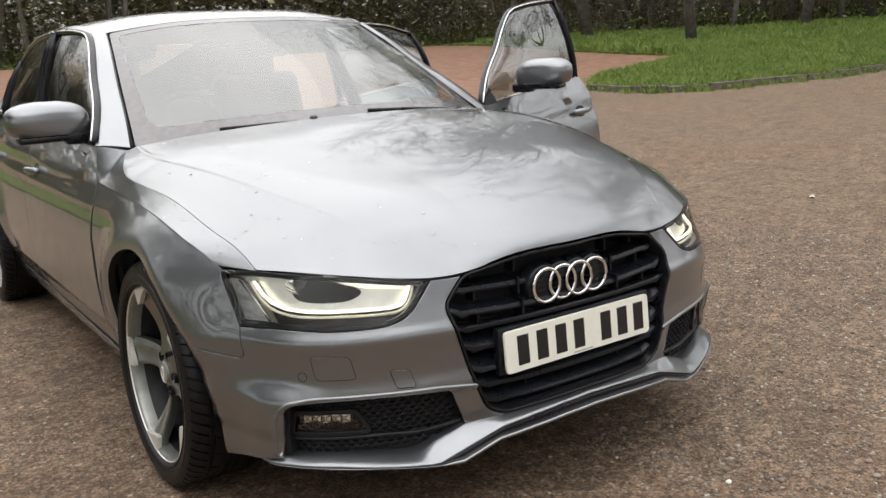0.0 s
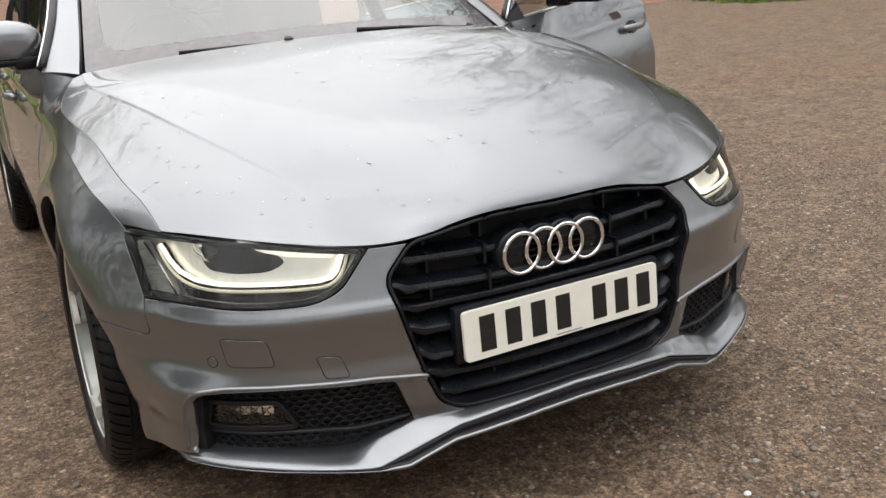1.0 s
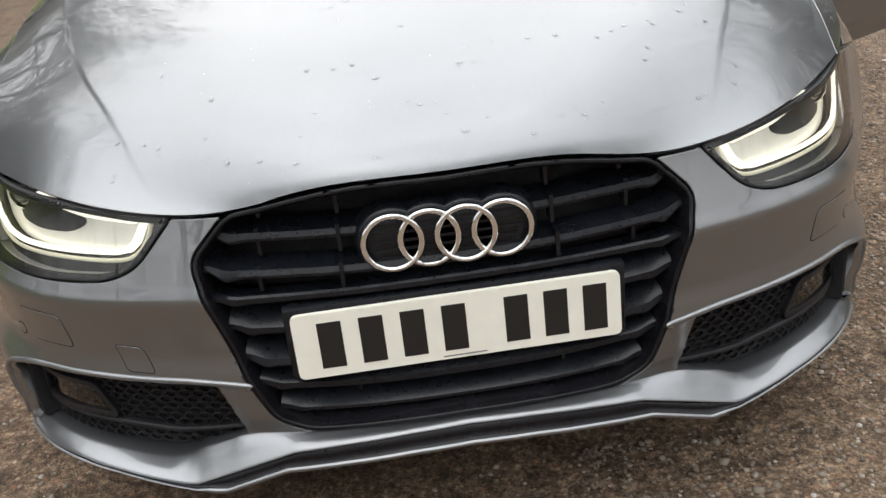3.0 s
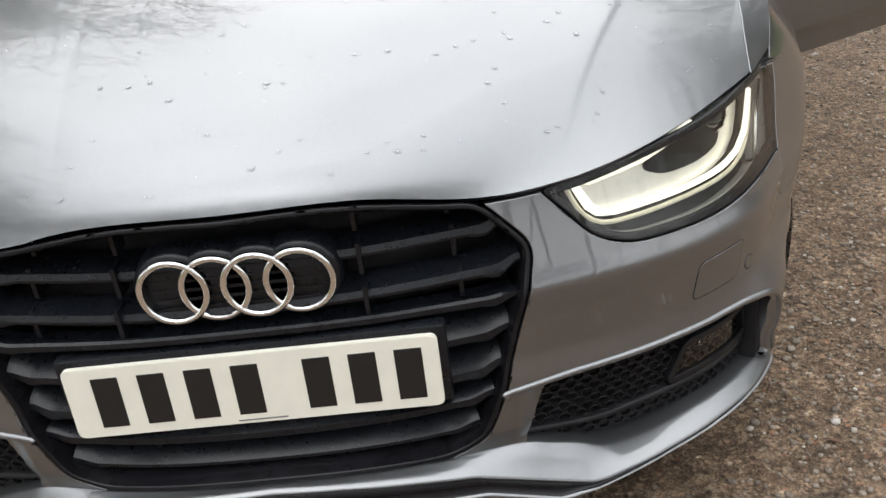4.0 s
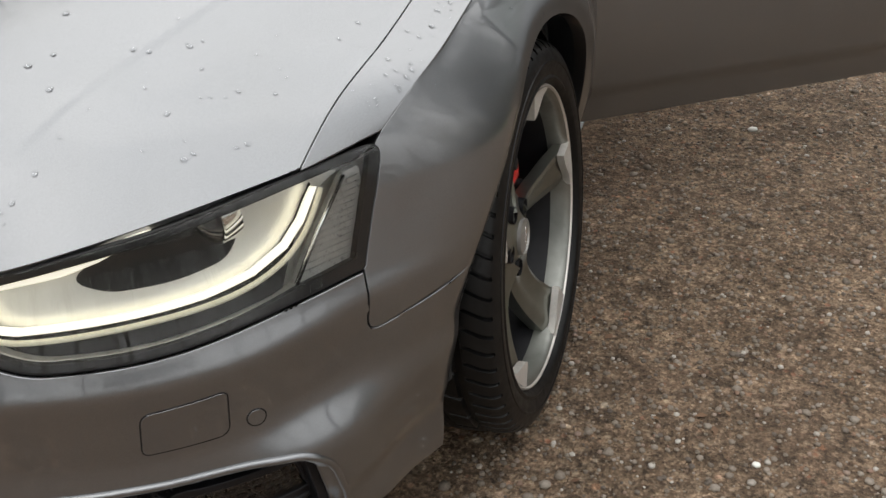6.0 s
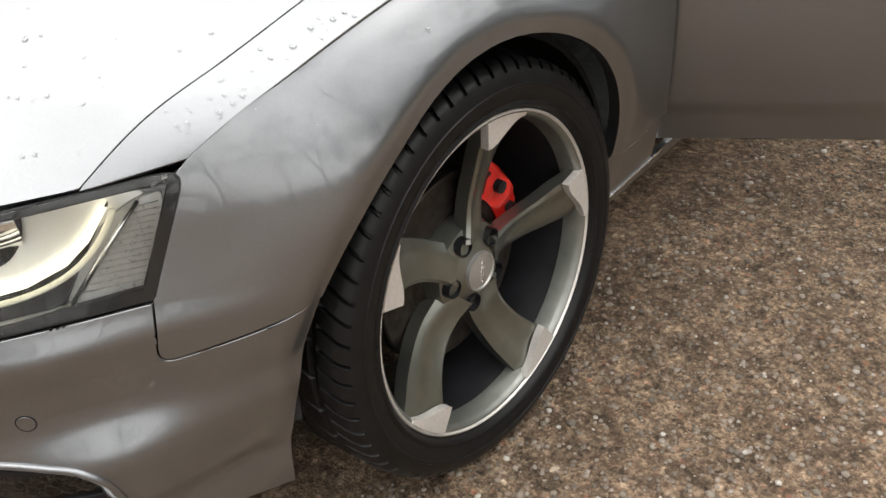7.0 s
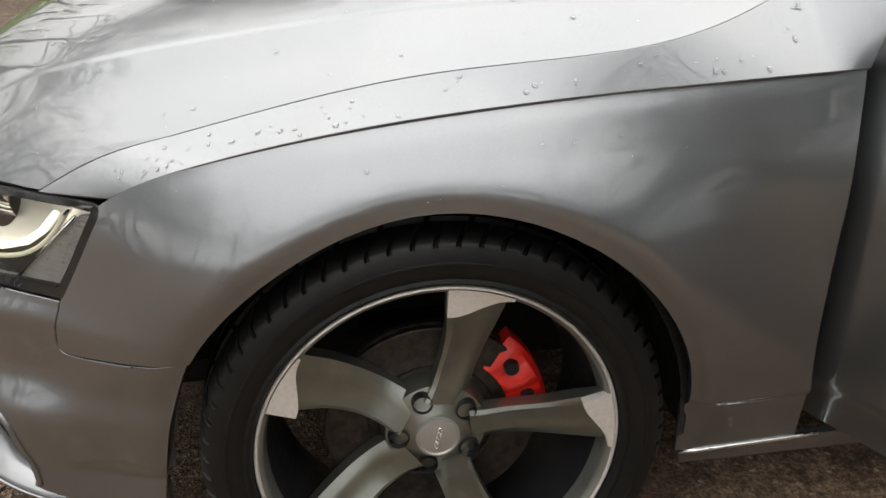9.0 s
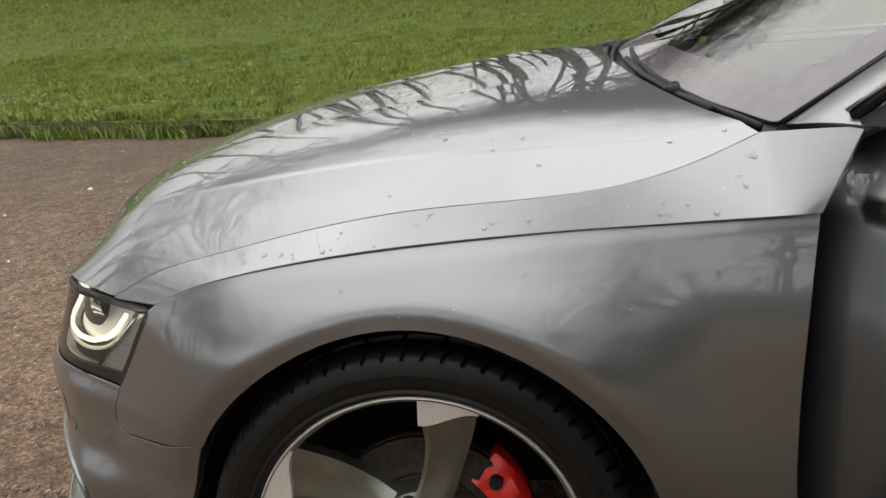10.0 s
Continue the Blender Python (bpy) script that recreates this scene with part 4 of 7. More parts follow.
# ---- headlamps ----
LED_OUT = [(0.484, 0.672), (0.504, 0.634), (0.518, 0.623), (0.545, 0.619), (0.663, 0.621), (0.770, 0.623), (0.835, 0.628), (0.885, 0.641), (0.915, 0.660), (0.944, 0.690)]
LED_IN = [(0.9375, 0.692), (0.910, 0.6650), (0.882, 0.6472), (0.834, 0.6338), (0.768, 0.6286), (0.665, 0.6262), (0.553, 0.6246), (0.530, 0.6276), (0.516, 0.6378), (0.494, 0.673)]
LED_IN = [(a + (c - a) * 0.26, b + (d - b) * 0.26) for (a, b), (c, d) in zip(LED_IN, LED_OUT[::-1])]
for s in (1, -1):
    lamp = part("headlamp", panel("headlamp", offset(skin, 0.050), sided(inset(lamp_pts, 0.002), s), 0.012, depth=0.02, gap=0), LAMP_SHELL, car, "clear headlamp with a lit running light")
    seal_in = [(a - 0.0055 * float(smooth(0.93, 1.0, a)), z + 0.006 * float(1 - smooth(0.60, 0.64, z)) * float(smooth(0.80, 0.93, a))) for a, z in inset(lamp_pts, 0.0105)]
    part("seal", panel("seal", skin, sided(lamp_pts, s), 0.010, gap=0.0015, depth=0.012, lift=-0.0015, holes=(sided(seal_in, s),)), LAMP_BLACK, lamp)
    part("housing_wall", panel("housing_wall", offset(skin, 0.0145), sided(inset(lamp_pts, 0.006), s), 0.010, gap=0.0015, depth=0.036, holes=(sided(inset(lamp_pts, 0.0115), s),)), HOUSING, lamp)
    lower = [(0.470, 0.664), (0.505, 0.607), (0.56, 0.589), (0.69, 0.587), (0.835, 0.596), (0.868, 0.600), (0.945, 0.692)] + LED_OUT[::-1]
    part("lower_bezel", panel("lower_bezel", offset(skin, 0.030), sided(dedupe(lower), s), 0.012, gap=0, depth=0.02), BEZEL, lamp)
    shell = LED_OUT[:-1] + [(0.985, 0.700), (0.975, 0.712), (0.930, 0.712), (0.80, 0.704), (0.72, 0.700), (0.63, 0.688), (0.55, 0.676)]
    part("reflector_shell", panel("reflector_shell", offset(skin, 0.036), sided(shell, s), 0.012, gap=0, depth=0.015), LAMP_SHELL, lamp, "silver reflector shell")
    part("running_light", panel("running_light", offset(skin, 0.014), sided(LED_OUT + LED_IN, s), 0.010, gap=0.0, depth=0.006), LED, lamp, "glowing white light strip")
    guide = curve2([(0.480, 0.664), (0.500, 0.626), (0.520, 0.613), (0.55, 0.609), (0.66, 0.611), (0.77, 0.613), (0.84, 0.618), (0.895, 0.634), (0.925, 0.655), (0.952, 0.687)], 4)
    bm = bmesh.new()
    gs = offset(skin, 0.020)
    tube(bm, [[float(c) for c in gs(s * a, z)] for a, z in guide], 0.0035, 6)
    part("light_guide", smooth_bm(bm, 60), LED_DIM, lamp, "faintly lit clear light guide")
    pocket = rounded([(0.612, 0.664, 0.02), (0.655, 0.648, 0.02), (0.742, 0.646, 0.03), (0.815, 0.652, 0.02), (0.842, 0.676, 0.02), (0.846, 0.706, 0.01), (0.73, 0.702, 0.03), (0.67, 0.688, 0.03)], 0.01)
    part("black_pocket", panel("black_pocket", offset(skin, 0.033), sided(pocket, s), 0.012, gap=0, depth=0.01), LAMP_BLACK, lamp)
    c = Vector([float(v) for v in offset(skin, 0.050)(s * 0.830, 0.697)])
    turn_in = Matrix.Translation(c) @ pose(0, 0, 0, 0, 0, 180 - s * 16)
    for name, prof, mat, lab in (("projector", [(0.040, 0.0001), (0.0385, 0.010), (0.034, 0.020), (0.026, 0.028), (0.018, 0.0305), (0.0, 0.031)], DARK_LENS, "dark glass projector lens"), ("projector_ring", [(0.000, 0.031), (0.020, 0.0312), (0.025, 0.0322), (0.024, 0.0340), (0.0, 0.036)], CHROME, "")):
        bm = bmesh.new()
        lathe(bm, prof, 36, "y")
        bmesh.ops.bisect_plane(bm, geom=bm.verts[:] + bm.edges[:] + bm.faces[:], plane_co=(0, 0, 0.013), plane_no=(0, 0, 1), clear_outer=True)
        part(name, smooth_bm(bm, 60), mat, lamp, lab).matrix_basis = turn_in
    brow = [(0.490, 0.672), (0.56, 0.679), (0.63, 0.690), (0.69, 0.7005), (0.725, 0.705), (0.70, 0.696), (0.655, 0.683), (0.61, 0.674), (0.55, 0.668), (0.515, 0.664)]
    part("upper_light", panel("upper_light", offset(skin, 0.018), sided(brow, s), 0.012, gap=0, depth=0.015), LED_SOFT, lamp, "glowing upper light strip")
    mark = [(0.985, 0.694), (1.006, 0.696), (0.998, 0.655), (0.958, 0.596), (0.882, 0.600)]
    part("side_marker", panel("side_marker", offset(skin, 0.016), sided(rounded(mark, 0.004), s), 0.012, gap=0, depth=0.012), MARKER, lamp, "ribbed grey side marker")
    bm = bmesh.new()
    ms = offset(skin, 0.0145)
    for k in range(13):
        f = (k + 1) / 14
        p0, p1 = (0.886 + 0.098 * f, 0.602 + 0.090 * f), (0.958 + 0.046 * f, 0.598 + 0.096 * f)
        tube(bm, [[float(c) for c in ms(s * p[0], p[1])] for p in (p0, p1)], 0.0010, 4)
    part("marker_rib", smooth_bm(bm), MARKER, lamp)
    bm = bmesh.new()
    ms = offset(skin, 0.012)
    tube(bm, [[float(c) for c in ms(s * a, z)] for a, z in ((0.879, 0.599), (0.930, 0.646), (0.981, 0.693))], 0.003, 6)
    part("marker_frame", smooth_bm(bm), CHROME, lamp)
    lens = part("lens", panel("lens", skin, sided(inset(lamp_pts, 0.003), s), 0.014, gap=0, depth=0.02, lift=-0.0005), LENS, lamp)
    lens.visible_shadow = False

# ---- grille ----
grille = part("grille", panel("grille", offset(skin, 0.100), g_round, 0.02, gap=0, depth=0.01), BLACK_DEEP, car, "satin black slatted grille")
frame_in = inset(g_round, 0.0085)
part("grille_frame", panel("grille_frame", skin, g_round, 0.010, gap=0.0036, depth=0.098, lift=0.001, roll=0.004, holes=(frame_in,)), BLACK_GLOSS, grille)


def slat(z, a0, a1, depth=0.018):
    """One slat from a0 to a1 with its lower edge at the height z: a bright lip, a sloping top, and tips that swell and sweep up."""
    bm = bmesh.new()
    n = max(8, int((a1 - a0) / 0.008))
    a = np.linspace(a0, a1, n + 1)
    to_tip = np.where(np.abs(a) > 0.20, max(abs(a0), abs(a1)) - np.abs(a), 1.0)
    up = 0.011 * (1 - smooth(0.0, 0.040, to_tip))
    fat = 0.004 * np.exp(-((to_tip - 0.030) / 0.016)**2)
    rows = []
    for d, h in ((0.042, 0.034 + up), (0.006, 0.0155 + up), (0.001, 0.0125 + up * 0.9), (0.0, 0.004 + up - fat), (0.002, 0.0005 + up - fat), (0.006, 0.0 + up - fat), (0.042, 0.006 + up)):
        back_ = depth + d + (0.008 + 0.022 * float(smooth(0.46, 0.56, z))) * clamp01(1 - (a / 0.38)**2)  # straighter in plan than the nose
        p, nn = np.stack(skin(a, z + h), -1), normals_of(skin, a, z + h)
        rows.append(p - nn * back_[:, None])
    rings = [[bm.verts.new(r[k].tolist()) for r in rows] for k in range(n + 1)]
    m = len(rows)
    for r0, r1 in zip(rings, rings[1:]):
        for k in range(m):
            bm.faces.new((r0[k], r0[(k + 1) % m], r1[(k + 1) % m], r1[k]))
    bm.faces.new(rings[0][::-1])
    bm.faces.new(rings[-1])
    bmesh.ops.recalc_face_normals(bm, faces=bm.faces)
    return smooth_bm(bm, 30)


for z, e in ((0.630, 0.388), (0.577, 0.397), (0.5245, 0.386), (0.371, 0.338), (0.319, 0.312)):
    part("slat", slat(z, -e, e), GRILLE_MAT, grille)
for z, e in ((0.472, 0.371), (0.4195, 0.355)):
    for s in (1, -1):
        a0, a1 = sorted((s * 0.275, s * e))
        part("slat", slat(z, a0, a1), GRILLE_MAT, grille)
# uprights between the slats, and the filled panel behind the plate
for z0, z1 in ((0.660, 0.694), (0.604, 0.634), (0.552, 0.580), (0.342, 0.370)):
    for a in (-0.31, -0.175, 0.175, 0.31):
        bm = bmesh.new()
        p = [Vector([float(c) for c in offset(skin, 0.034)(a, zz)]) for zz in (z0, z1)]
        box(bm, p[0].x - 0.003, p[0].x + 0.003, p[0].y + 0.014, p[0].y + 0.05, z0 - 0.012, z1 + 0.004)
        part("upright", bm, GRILLE_MAT, grille)
bm = bmesh.new()
box(bm, -0.272, 0.272, 0.034, 0.060, 0.398, 0.524, 0.006)
part("plate_holder", smooth_bm(bm), GRILLE_MAT, grille)
# badge: four chrome rings on a rounded black mount
bm = bmesh.new()
for k in range(4):
    c = (k - 1.5) * 0.0575
    lathe(bm, [(0.000, 0.0001), (0.000, 0.050), (0.006, 0.056), (0.035, 0.060)], 40, "y", (c, 0.063, 0.602))
bmesh.ops.recalc_face_normals(bm, faces=bm.faces)
part("badge_mount", smooth_bm(bm, 50), GRILLE_MAT, grille)
for k in range(4):
    c = (k - 1.5) * 0.0575
    for j in range(5):
        zz = 0.602 + (j - 2) * 0.014
        half = math.sqrt(max(0.0001, 0.041**2 - (zz - 0.602)**2))
        bm = bmesh.new()
        box(bm, c - half * 0.72, c + half * 0.72, 0.0605, 0.065, zz - 0.0022, zz + 0.0022)
        part("badge_rib", bm, BLACK_PLASTIC, grille)
for k in range(4):
    c = (k - 1.5) * 0.0575
    bm = bmesh.new()
    ring = [(c + 0.0452 * math.cos(q), 0.056 + 0.0015 * (k % 2), 0.602 + 0.0452 * math.sin(q)) for q in np.linspace(0, 2 * math.pi, 48, endpoint=False)]
    tube(bm, ring, 0.0052, 8, True, 0.85, (0, 1, 0))
    part("badge_ring", smooth_bm(bm, 80), CHROME, grille, "polished chrome ring")

# number plate with plain bars for its characters
bm = bmesh.new()
corner = rounded([(-0.26, -0.0555), (0.26, -0.0555), (0.26, 0.0555), (-0.26, 0.0555)], 0.012)
for y0, sh in ((0.0, 0.001), (0.001, 0.0)):
    rows = [[bm.verts.new((x * (1 - sh / 0.26), yy, z * (1 - sh / 0.055))) for x, z in corner] for yy in (y0, y0 + 0.007)]
    bm.faces.new(rows[0])
    for k in range(len(corner)):
        n = (k + 1) % len(corner)
        bm.faces.new((rows[0][k], rows[0][n], rows[1][n], rows[1][k]))
bmesh.ops.recalc_face_normals(bm, faces=bm.faces)
plate = part("number_plate", smooth_bm(bm), PLATE, car, "white number plate with black bars")
plate.matrix_basis = Matrix.Translation((0, 0.020, 0.4605)) @ pose(0, 0, 0, -4)
for x in (-0.202, -0.137, -0.072, -0.007, 0.092, 0.155, 0.218):
    bm = bmesh.new()
    box(bm, x - 0.019, x + 0.019, -0.0008, 0.002, -0.040, 0.039, 0.0004, segments=1)
    part("bar", bm, PLATE_INK, plate)
bm = bmesh.new()
box(bm, -0.030, 0.040, -0.0006, 0.002, -0.0505, -0.0485)
part("small_print", bm, TRIM_GREY, plate)

# ---- wheels ----
def tyre_mesh():
    """A low-profile tyre: rim guard, ribbed sidewall, shoulder blocks parted by cuts, and grooves round the tread."""
    half = [(0.100, 0.2590), (0.1085, 0.2630), (0.1150, 0.2665), (0.1210, 0.2690), (0.1240, 0.2735), (0.1215, 0.2785), (0.1225, 0.2800), (0.1250, 0.2900), (0.1256, 0.2990), (0.1268, 0.3000), (0.1268, 0.3030), (0.1252, 0.3040),
            (0.1235, 0.3130), (0.1190, 0.3225), (0.1165, 0.3262), (0.1150, 0.3278), (0.1080, 0.3335), (0.0960, 0.3370), (0.0800, 0.3390), (0.0720, 0.3395), (0.0690, 0.3325), (0.0580, 0.3325), (0.0550, 0.3400), (0.0250, 0.3410), (0.0220, 0.3330), (0.0110, 0.3330), (0.0080, 0.3410)]
    prof = half + [(-x, r) for x, r in half[::-1]]
    n, m = 68, len(prof)
    verts, faces = [], []
    for i in range(n):
        for f, cut in ((0.0, 0.0), (0.03, 1.0), (0.21, 1.0), (0.25, 0.0), (0.62, 0.0)):
            q = 2 * math.pi * (i + f) / n
            for x, r in prof:
                deep = 0.0
                if 0.076 < abs(x) < 0.1175 and r > 0.325:
                    deep = 0.0085
                elif 0.026 < abs(x) < 0.068 and r > 0.337 and i % 2 == 0:
                    deep = 0.005
                lean = 0.055 * (abs(x) - 0.116) / 0.04 if r > 0.324 else 0.0
                rr, qq = r - deep * cut, q + lean * (1 if x > 0 else -1)
                verts.append((x, rr * math.cos(qq), max(rr * math.sin(qq), -HUB_Z - 0.007)))
    k5 = 5 * n
    for i in range(k5):
        for k in range(m - 1):
            faces.append((i * m + k, i * m + k + 1, ((i + 1) % k5) * m + k + 1, ((i + 1) % k5) * m + k))
    bm = bmesh.new()
    bm.from_mesh(make_mesh("tyre", verts, faces))
    bmesh.ops.recalc_face_normals(bm, faces=bm.faces)
    return smooth_bm(bm, 34)


FACE = spline([0.04, 0.075, 0.11, 0.16, 0.21, 0.240, 0.252], [0.074, 0.066, 0.064, 0.074, 0.093, 0.106, 0.110])


SPOKE_FORE = monotone([0.05, 0.08, 0.12, 0.16, 0.21, 0.25], [0.030, 0.023, 0.021, 0.024, 0.037, 0.046])
SPOKE_AFT = monotone([0.05, 0.10, 0.15, 0.20, 0.25], [0.033, 0.037, 0.041, 0.044, 0.044])


def spoke_mesh(q0):
    """One blade of the turbine wheel about the angle q0: flat face, one edge high, the other turned back."""
    nr, nl = 16, 10
    bm = bmesh.new()
    top, low = [], []
    for i in range(nr + 1):
        r = 0.050 + (0.250 - 0.050) * i / nr
        w0, w1 = float(SPOKE_FORE(r)), float(SPOKE_AFT(r))
        rt, rl = [], []
        for j in range(nl + 1):
            f = j / nl
            lat = w0 - (w0 + w1) * f
            x = float(FACE(r)) + 0.007 * (1 - 2 * f) - 0.007 * math.sin(math.pi * f) * smooth(0.06, 0.12, r) - 0.010 * max(0, f - 0.75) / 0.25 - (0.006 if j == 0 else 0)
            c, s = math.cos(q0), math.sin(q0)
            y, z = r * c - lat * s, r * s + lat * c
            rt.append(bm.verts.new((x, y, z)))
            rl.append(bm.verts.new((x - 0.034 + 0.010 * abs(2 * f - 1), y, z)))
        top.append(rt)
        low.append(rl)
    for i in range(nr):
        for j in range(nl):
            bm.faces.new((top[i][j], top[i + 1][j], top[i + 1][j + 1], top[i][j + 1]))
            bm.faces.new((low[i][j], low[i][j + 1], low[i + 1][j + 1], low[i + 1][j]))
        for j in (0, nl):
            bm.faces.new((top[i][j], low[i][j], low[i + 1][j], top[i + 1][j]) if j == 0 else (top[i][j], top[i + 1][j], low[i + 1][j], low[i][j]))
    for i in (0, nr):
        for j in range(nl):
            bm.faces.new((top[i][j], top[i][j + 1], low[i][j + 1], low[i][j]))
    bmesh.ops.recalc_face_normals(bm, faces=bm.faces)
    return smooth_bm(bm, 42)


def tip_mesh(q0):
    """The machined pad where a spoke meets the rim."""
    bm = bmesh.new()
    n, m = 12, 4
    up, dn = [], []
    for i in range(n + 1):
        f = i / n
        q = q0 + radians(10.5) * (1 - 2 * f)
        rb = 0.2120 + 0.036 * smooth(0.0, 1.0, f) - 0.004 * math.sin(math.pi * f)
        up.append([bm.verts.new((0.1112 + 0.0022 * k / m, (rb + (0.2535 - rb) * k / m) * math.cos(q), (rb + (0.2535 - rb) * k / m) * math.sin(q))) for k in range(m + 1)])
        dn.append([bm.verts.new((v.co.x - 0.014, v.co.y, v.co.z)) for v in up[-1]])
    for i in range(n):
        for k in range(m):
            bm.faces.new((up[i][k], up[i + 1][k], up[i + 1][k + 1], up[i][k + 1]))
        bm.faces.new((up[i][0], dn[i][0], dn[i + 1][0], up[i + 1][0]))
    for i in (0, n):
        for k in range(m):
            bm.faces.new((up[i][k], up[i][k + 1], dn[i][k + 1], dn[i][k]))
    bmesh.ops.recalc_face_normals(bm, faces=bm.faces)
    return smooth_bm(bm, 30)


def build_wheel(parent):
    bm = bmesh.new()
    lathe(bm, [(0.1105, 0.2535), (0.108, 0.2495), (0.098, 0.2460), (0.072, 0.2430)], 96)
    bmesh.ops.recalc_face_normals(bm, faces=bm.faces)
    for f in bm.faces:
        f.normal_flip()
    wheel = part("wheel", smooth_bm(bm, 40), BARREL, parent, "five-spoke turbine alloy wheel with low-profile tyre")
    # inner barrel in plain black, darker than the rim's outer part
    bm = bmesh.new()
    lathe(bm, [(0.073, 0.2432), (0.060, 0.2405), (0.020, 0.2300), (-0.04, 0.2240), (-0.10, 0.2350), (-0.112, 0.2520)], 96)
    bmesh.ops.recalc_face_normals(bm, faces=bm.faces)
    part("barrel", smooth_bm(bm, 40), BLACK_PLASTIC, wheel, "dark inner barrel of the wheel")
    bm = bmesh.new()
    lathe(bm, [(0.1095, 0.2535), (0.1125, 0.2545), (0.1140, 0.2558), (0.1135, 0.2582), (0.1115, 0.2595), (0.1060, 0.2595)], 96)
    bmesh.ops.recalc_face_normals(bm, faces=bm.faces)
    part("rim_lip", smooth_bm(bm, 50), POLISHED, wheel, "scuffed bright rim edge")
    part("tyre", tyre_mesh(), RUBBER, wheel)
    for k in range(5):
        q = radians(76.5 + 72 * k)
        part("spoke", spoke_mesh(q), SPOKE, wheel)
        part("spoke_tip", tip_mesh(q), POLISHED, wheel, "machined bright spoke tip")
    bm = bmesh.new()
    lathe(bm, [(0.078, 0.0001), (0.078, 0.030), (0.076, 0.036), (0.070, 0.0445), (0.066, 0.060), (0.060, 0.074), (0.040, 0.080), (0.0, 0.082)], 60)
    bmesh.ops.recalc_face_normals(bm, faces=bm.faces)
    part("hub", smooth_bm(bm, 50), SPOKE, wheel)
    bm = bmesh.new()
    lathe(bm, [(0.084, 0.0001), (0.0835, 0.020), (0.082, 0.0275), (0.0845, 0.029), (0.0840, 0.0318), (0.074, 0.0325)], 48)
    bmesh.ops.recalc_face_normals(bm, faces=bm.faces)
    part("centre_cap", smooth_bm(bm, 50), CAP, wheel, "grey centre cap with four small rings")
    for k in range(5):
        q = radians(111.0 + 72 * k)
        y, z = 0.056 * math.cos(q), 0.056 * math.sin(q)
        bm = bmesh.new()
        lathe(bm, [(0.062, 0.0158), (0.0752, 0.0150), (0.0756, 0.0138), (0.058, 0.0128), (0.0565, 0.0001)], 24, "x", (0, y, z))
        bmesh.ops.recalc_face_normals(bm, faces=bm.faces)
        part("bolt_hole", smooth_bm(bm, 50), BLACK_PLASTIC, wheel)
        bm = bmesh.new()
        lathe(bm, [(0.053, 0.0085), (0.0620, 0.0080), (0.0632, 0.0062), (0.059, 0.0050), (0.059, 0.0001)], 12, "x", (0, y, z))
        bmesh.ops.recalc_face_normals(bm, faces=bm.faces)
        part("wheel_bolt", smooth_bm(bm, 50), BARREL, wheel)
    for k in range(4):
        bm = bmesh.new()
        c = (k - 1.5) * 0.0075
        ring = [(0.0848, 0.0060 * math.cos(p) * 0.5 + c * 0.25, c + 0.0060 * math.sin(p)) for p in np.linspace(0, 2 * math.pi, 18, endpoint=False)]
        tube(bm, ring, 0.0011, 5, True, 1.0, (1, 0, 0))
        part("cap_ring", smooth_bm(bm, 80), CHROME, wheel)
    for ob in (wheel, *wheel.children_recursive):  # all but the tyre to the rim's true size
        if not ob.name.startswith("tyre"):
            ob.data.transform(Matrix.Diagonal((1, 1.016, 1.016, 1)))
    return wheel


def build_brake(parent, s, y):
    bm = bmesh.new()
    lathe(bm, [(0.052, 0.098), (0.0535, 0.100), (0.0535, 0.104), (0.052, 0.106), (0.052, 0.162), (0.050, 0.164), (0.042, 0.164), (0.041, 0.158), (0.035, 0.158), (0.034, 0.164), (0.024, 0.164), (0.024, 0.09)], 72)
    lathe(bm, [(0.066, 0.0001), (0.066, 0.076), (0.064, 0.080), (0.060, 0.082), (0.052, 0.090), (0.050, 0.098)], 48)
    bmesh.ops.recalc_face_normals(bm, faces=bm.faces)
    disc = part("brake_disc", smooth_bm(bm), DISC, parent, "rust-flecked steel brake disc")
    disc.location = (s * 0.772, y, HUB_Z)
    disc.scale = (s, 1, 1)
    bm = bmesh.new()
    rows = []
    for i in range(15):
        q = radians(5 + 44 * i / 14)
        fat = 0.75 + 0.25 * math.sin(math.pi * i / 14)
        notch = 0.006 if i in (4, 5, 9, 10) else 0.0
        ring = [(0.020, 0.120), (0.060, 0.118), (0.068 * fat - notch, 0.126), (0.072 * fat - notch, 0.150), (0.066 * fat - notch * 0.5, 0.172), (0.050, 0.180), (0.020, 0.180)]
        rows.append([bm.verts.new((x, r * math.cos(q), r * math.sin(q))) for x, r in ring])
    for r0, r1 in zip(rows, rows[1:]):
        for k in range(7):
            bm.faces.new((r0[k], r0[(k + 1) % 7], r1[(k + 1) % 7], r1[k]))
    bm.faces.new(rows[0][::-1])
    bm.faces.new(rows[-1])
    bmesh.ops.recalc_face_normals(bm, faces=bm.faces)
    cal = part("brake_caliper", smooth_bm(bm, 35), CALIPER, parent, "bright red brake caliper")
    cal.location = (s * 0.768, y, HUB_Z)
    cal.scale = (s, 1, 1)
    for q, r in ((14, 0.150), (38, 0.150)):
        bm = bmesh.new()
        lathe(bm, [(0.060, 0.012), (0.0735, 0.011), (0.0745, 0.0001)], 16, "x", (0, r * math.cos(radians(q)), r * math.sin(radians(q))))
        bmesh.ops.recalc_face_normals(bm, faces=bm.faces)
        part("guide_bolt", smooth_bm(bm), BLACK_PLASTIC, cal)
    return cal


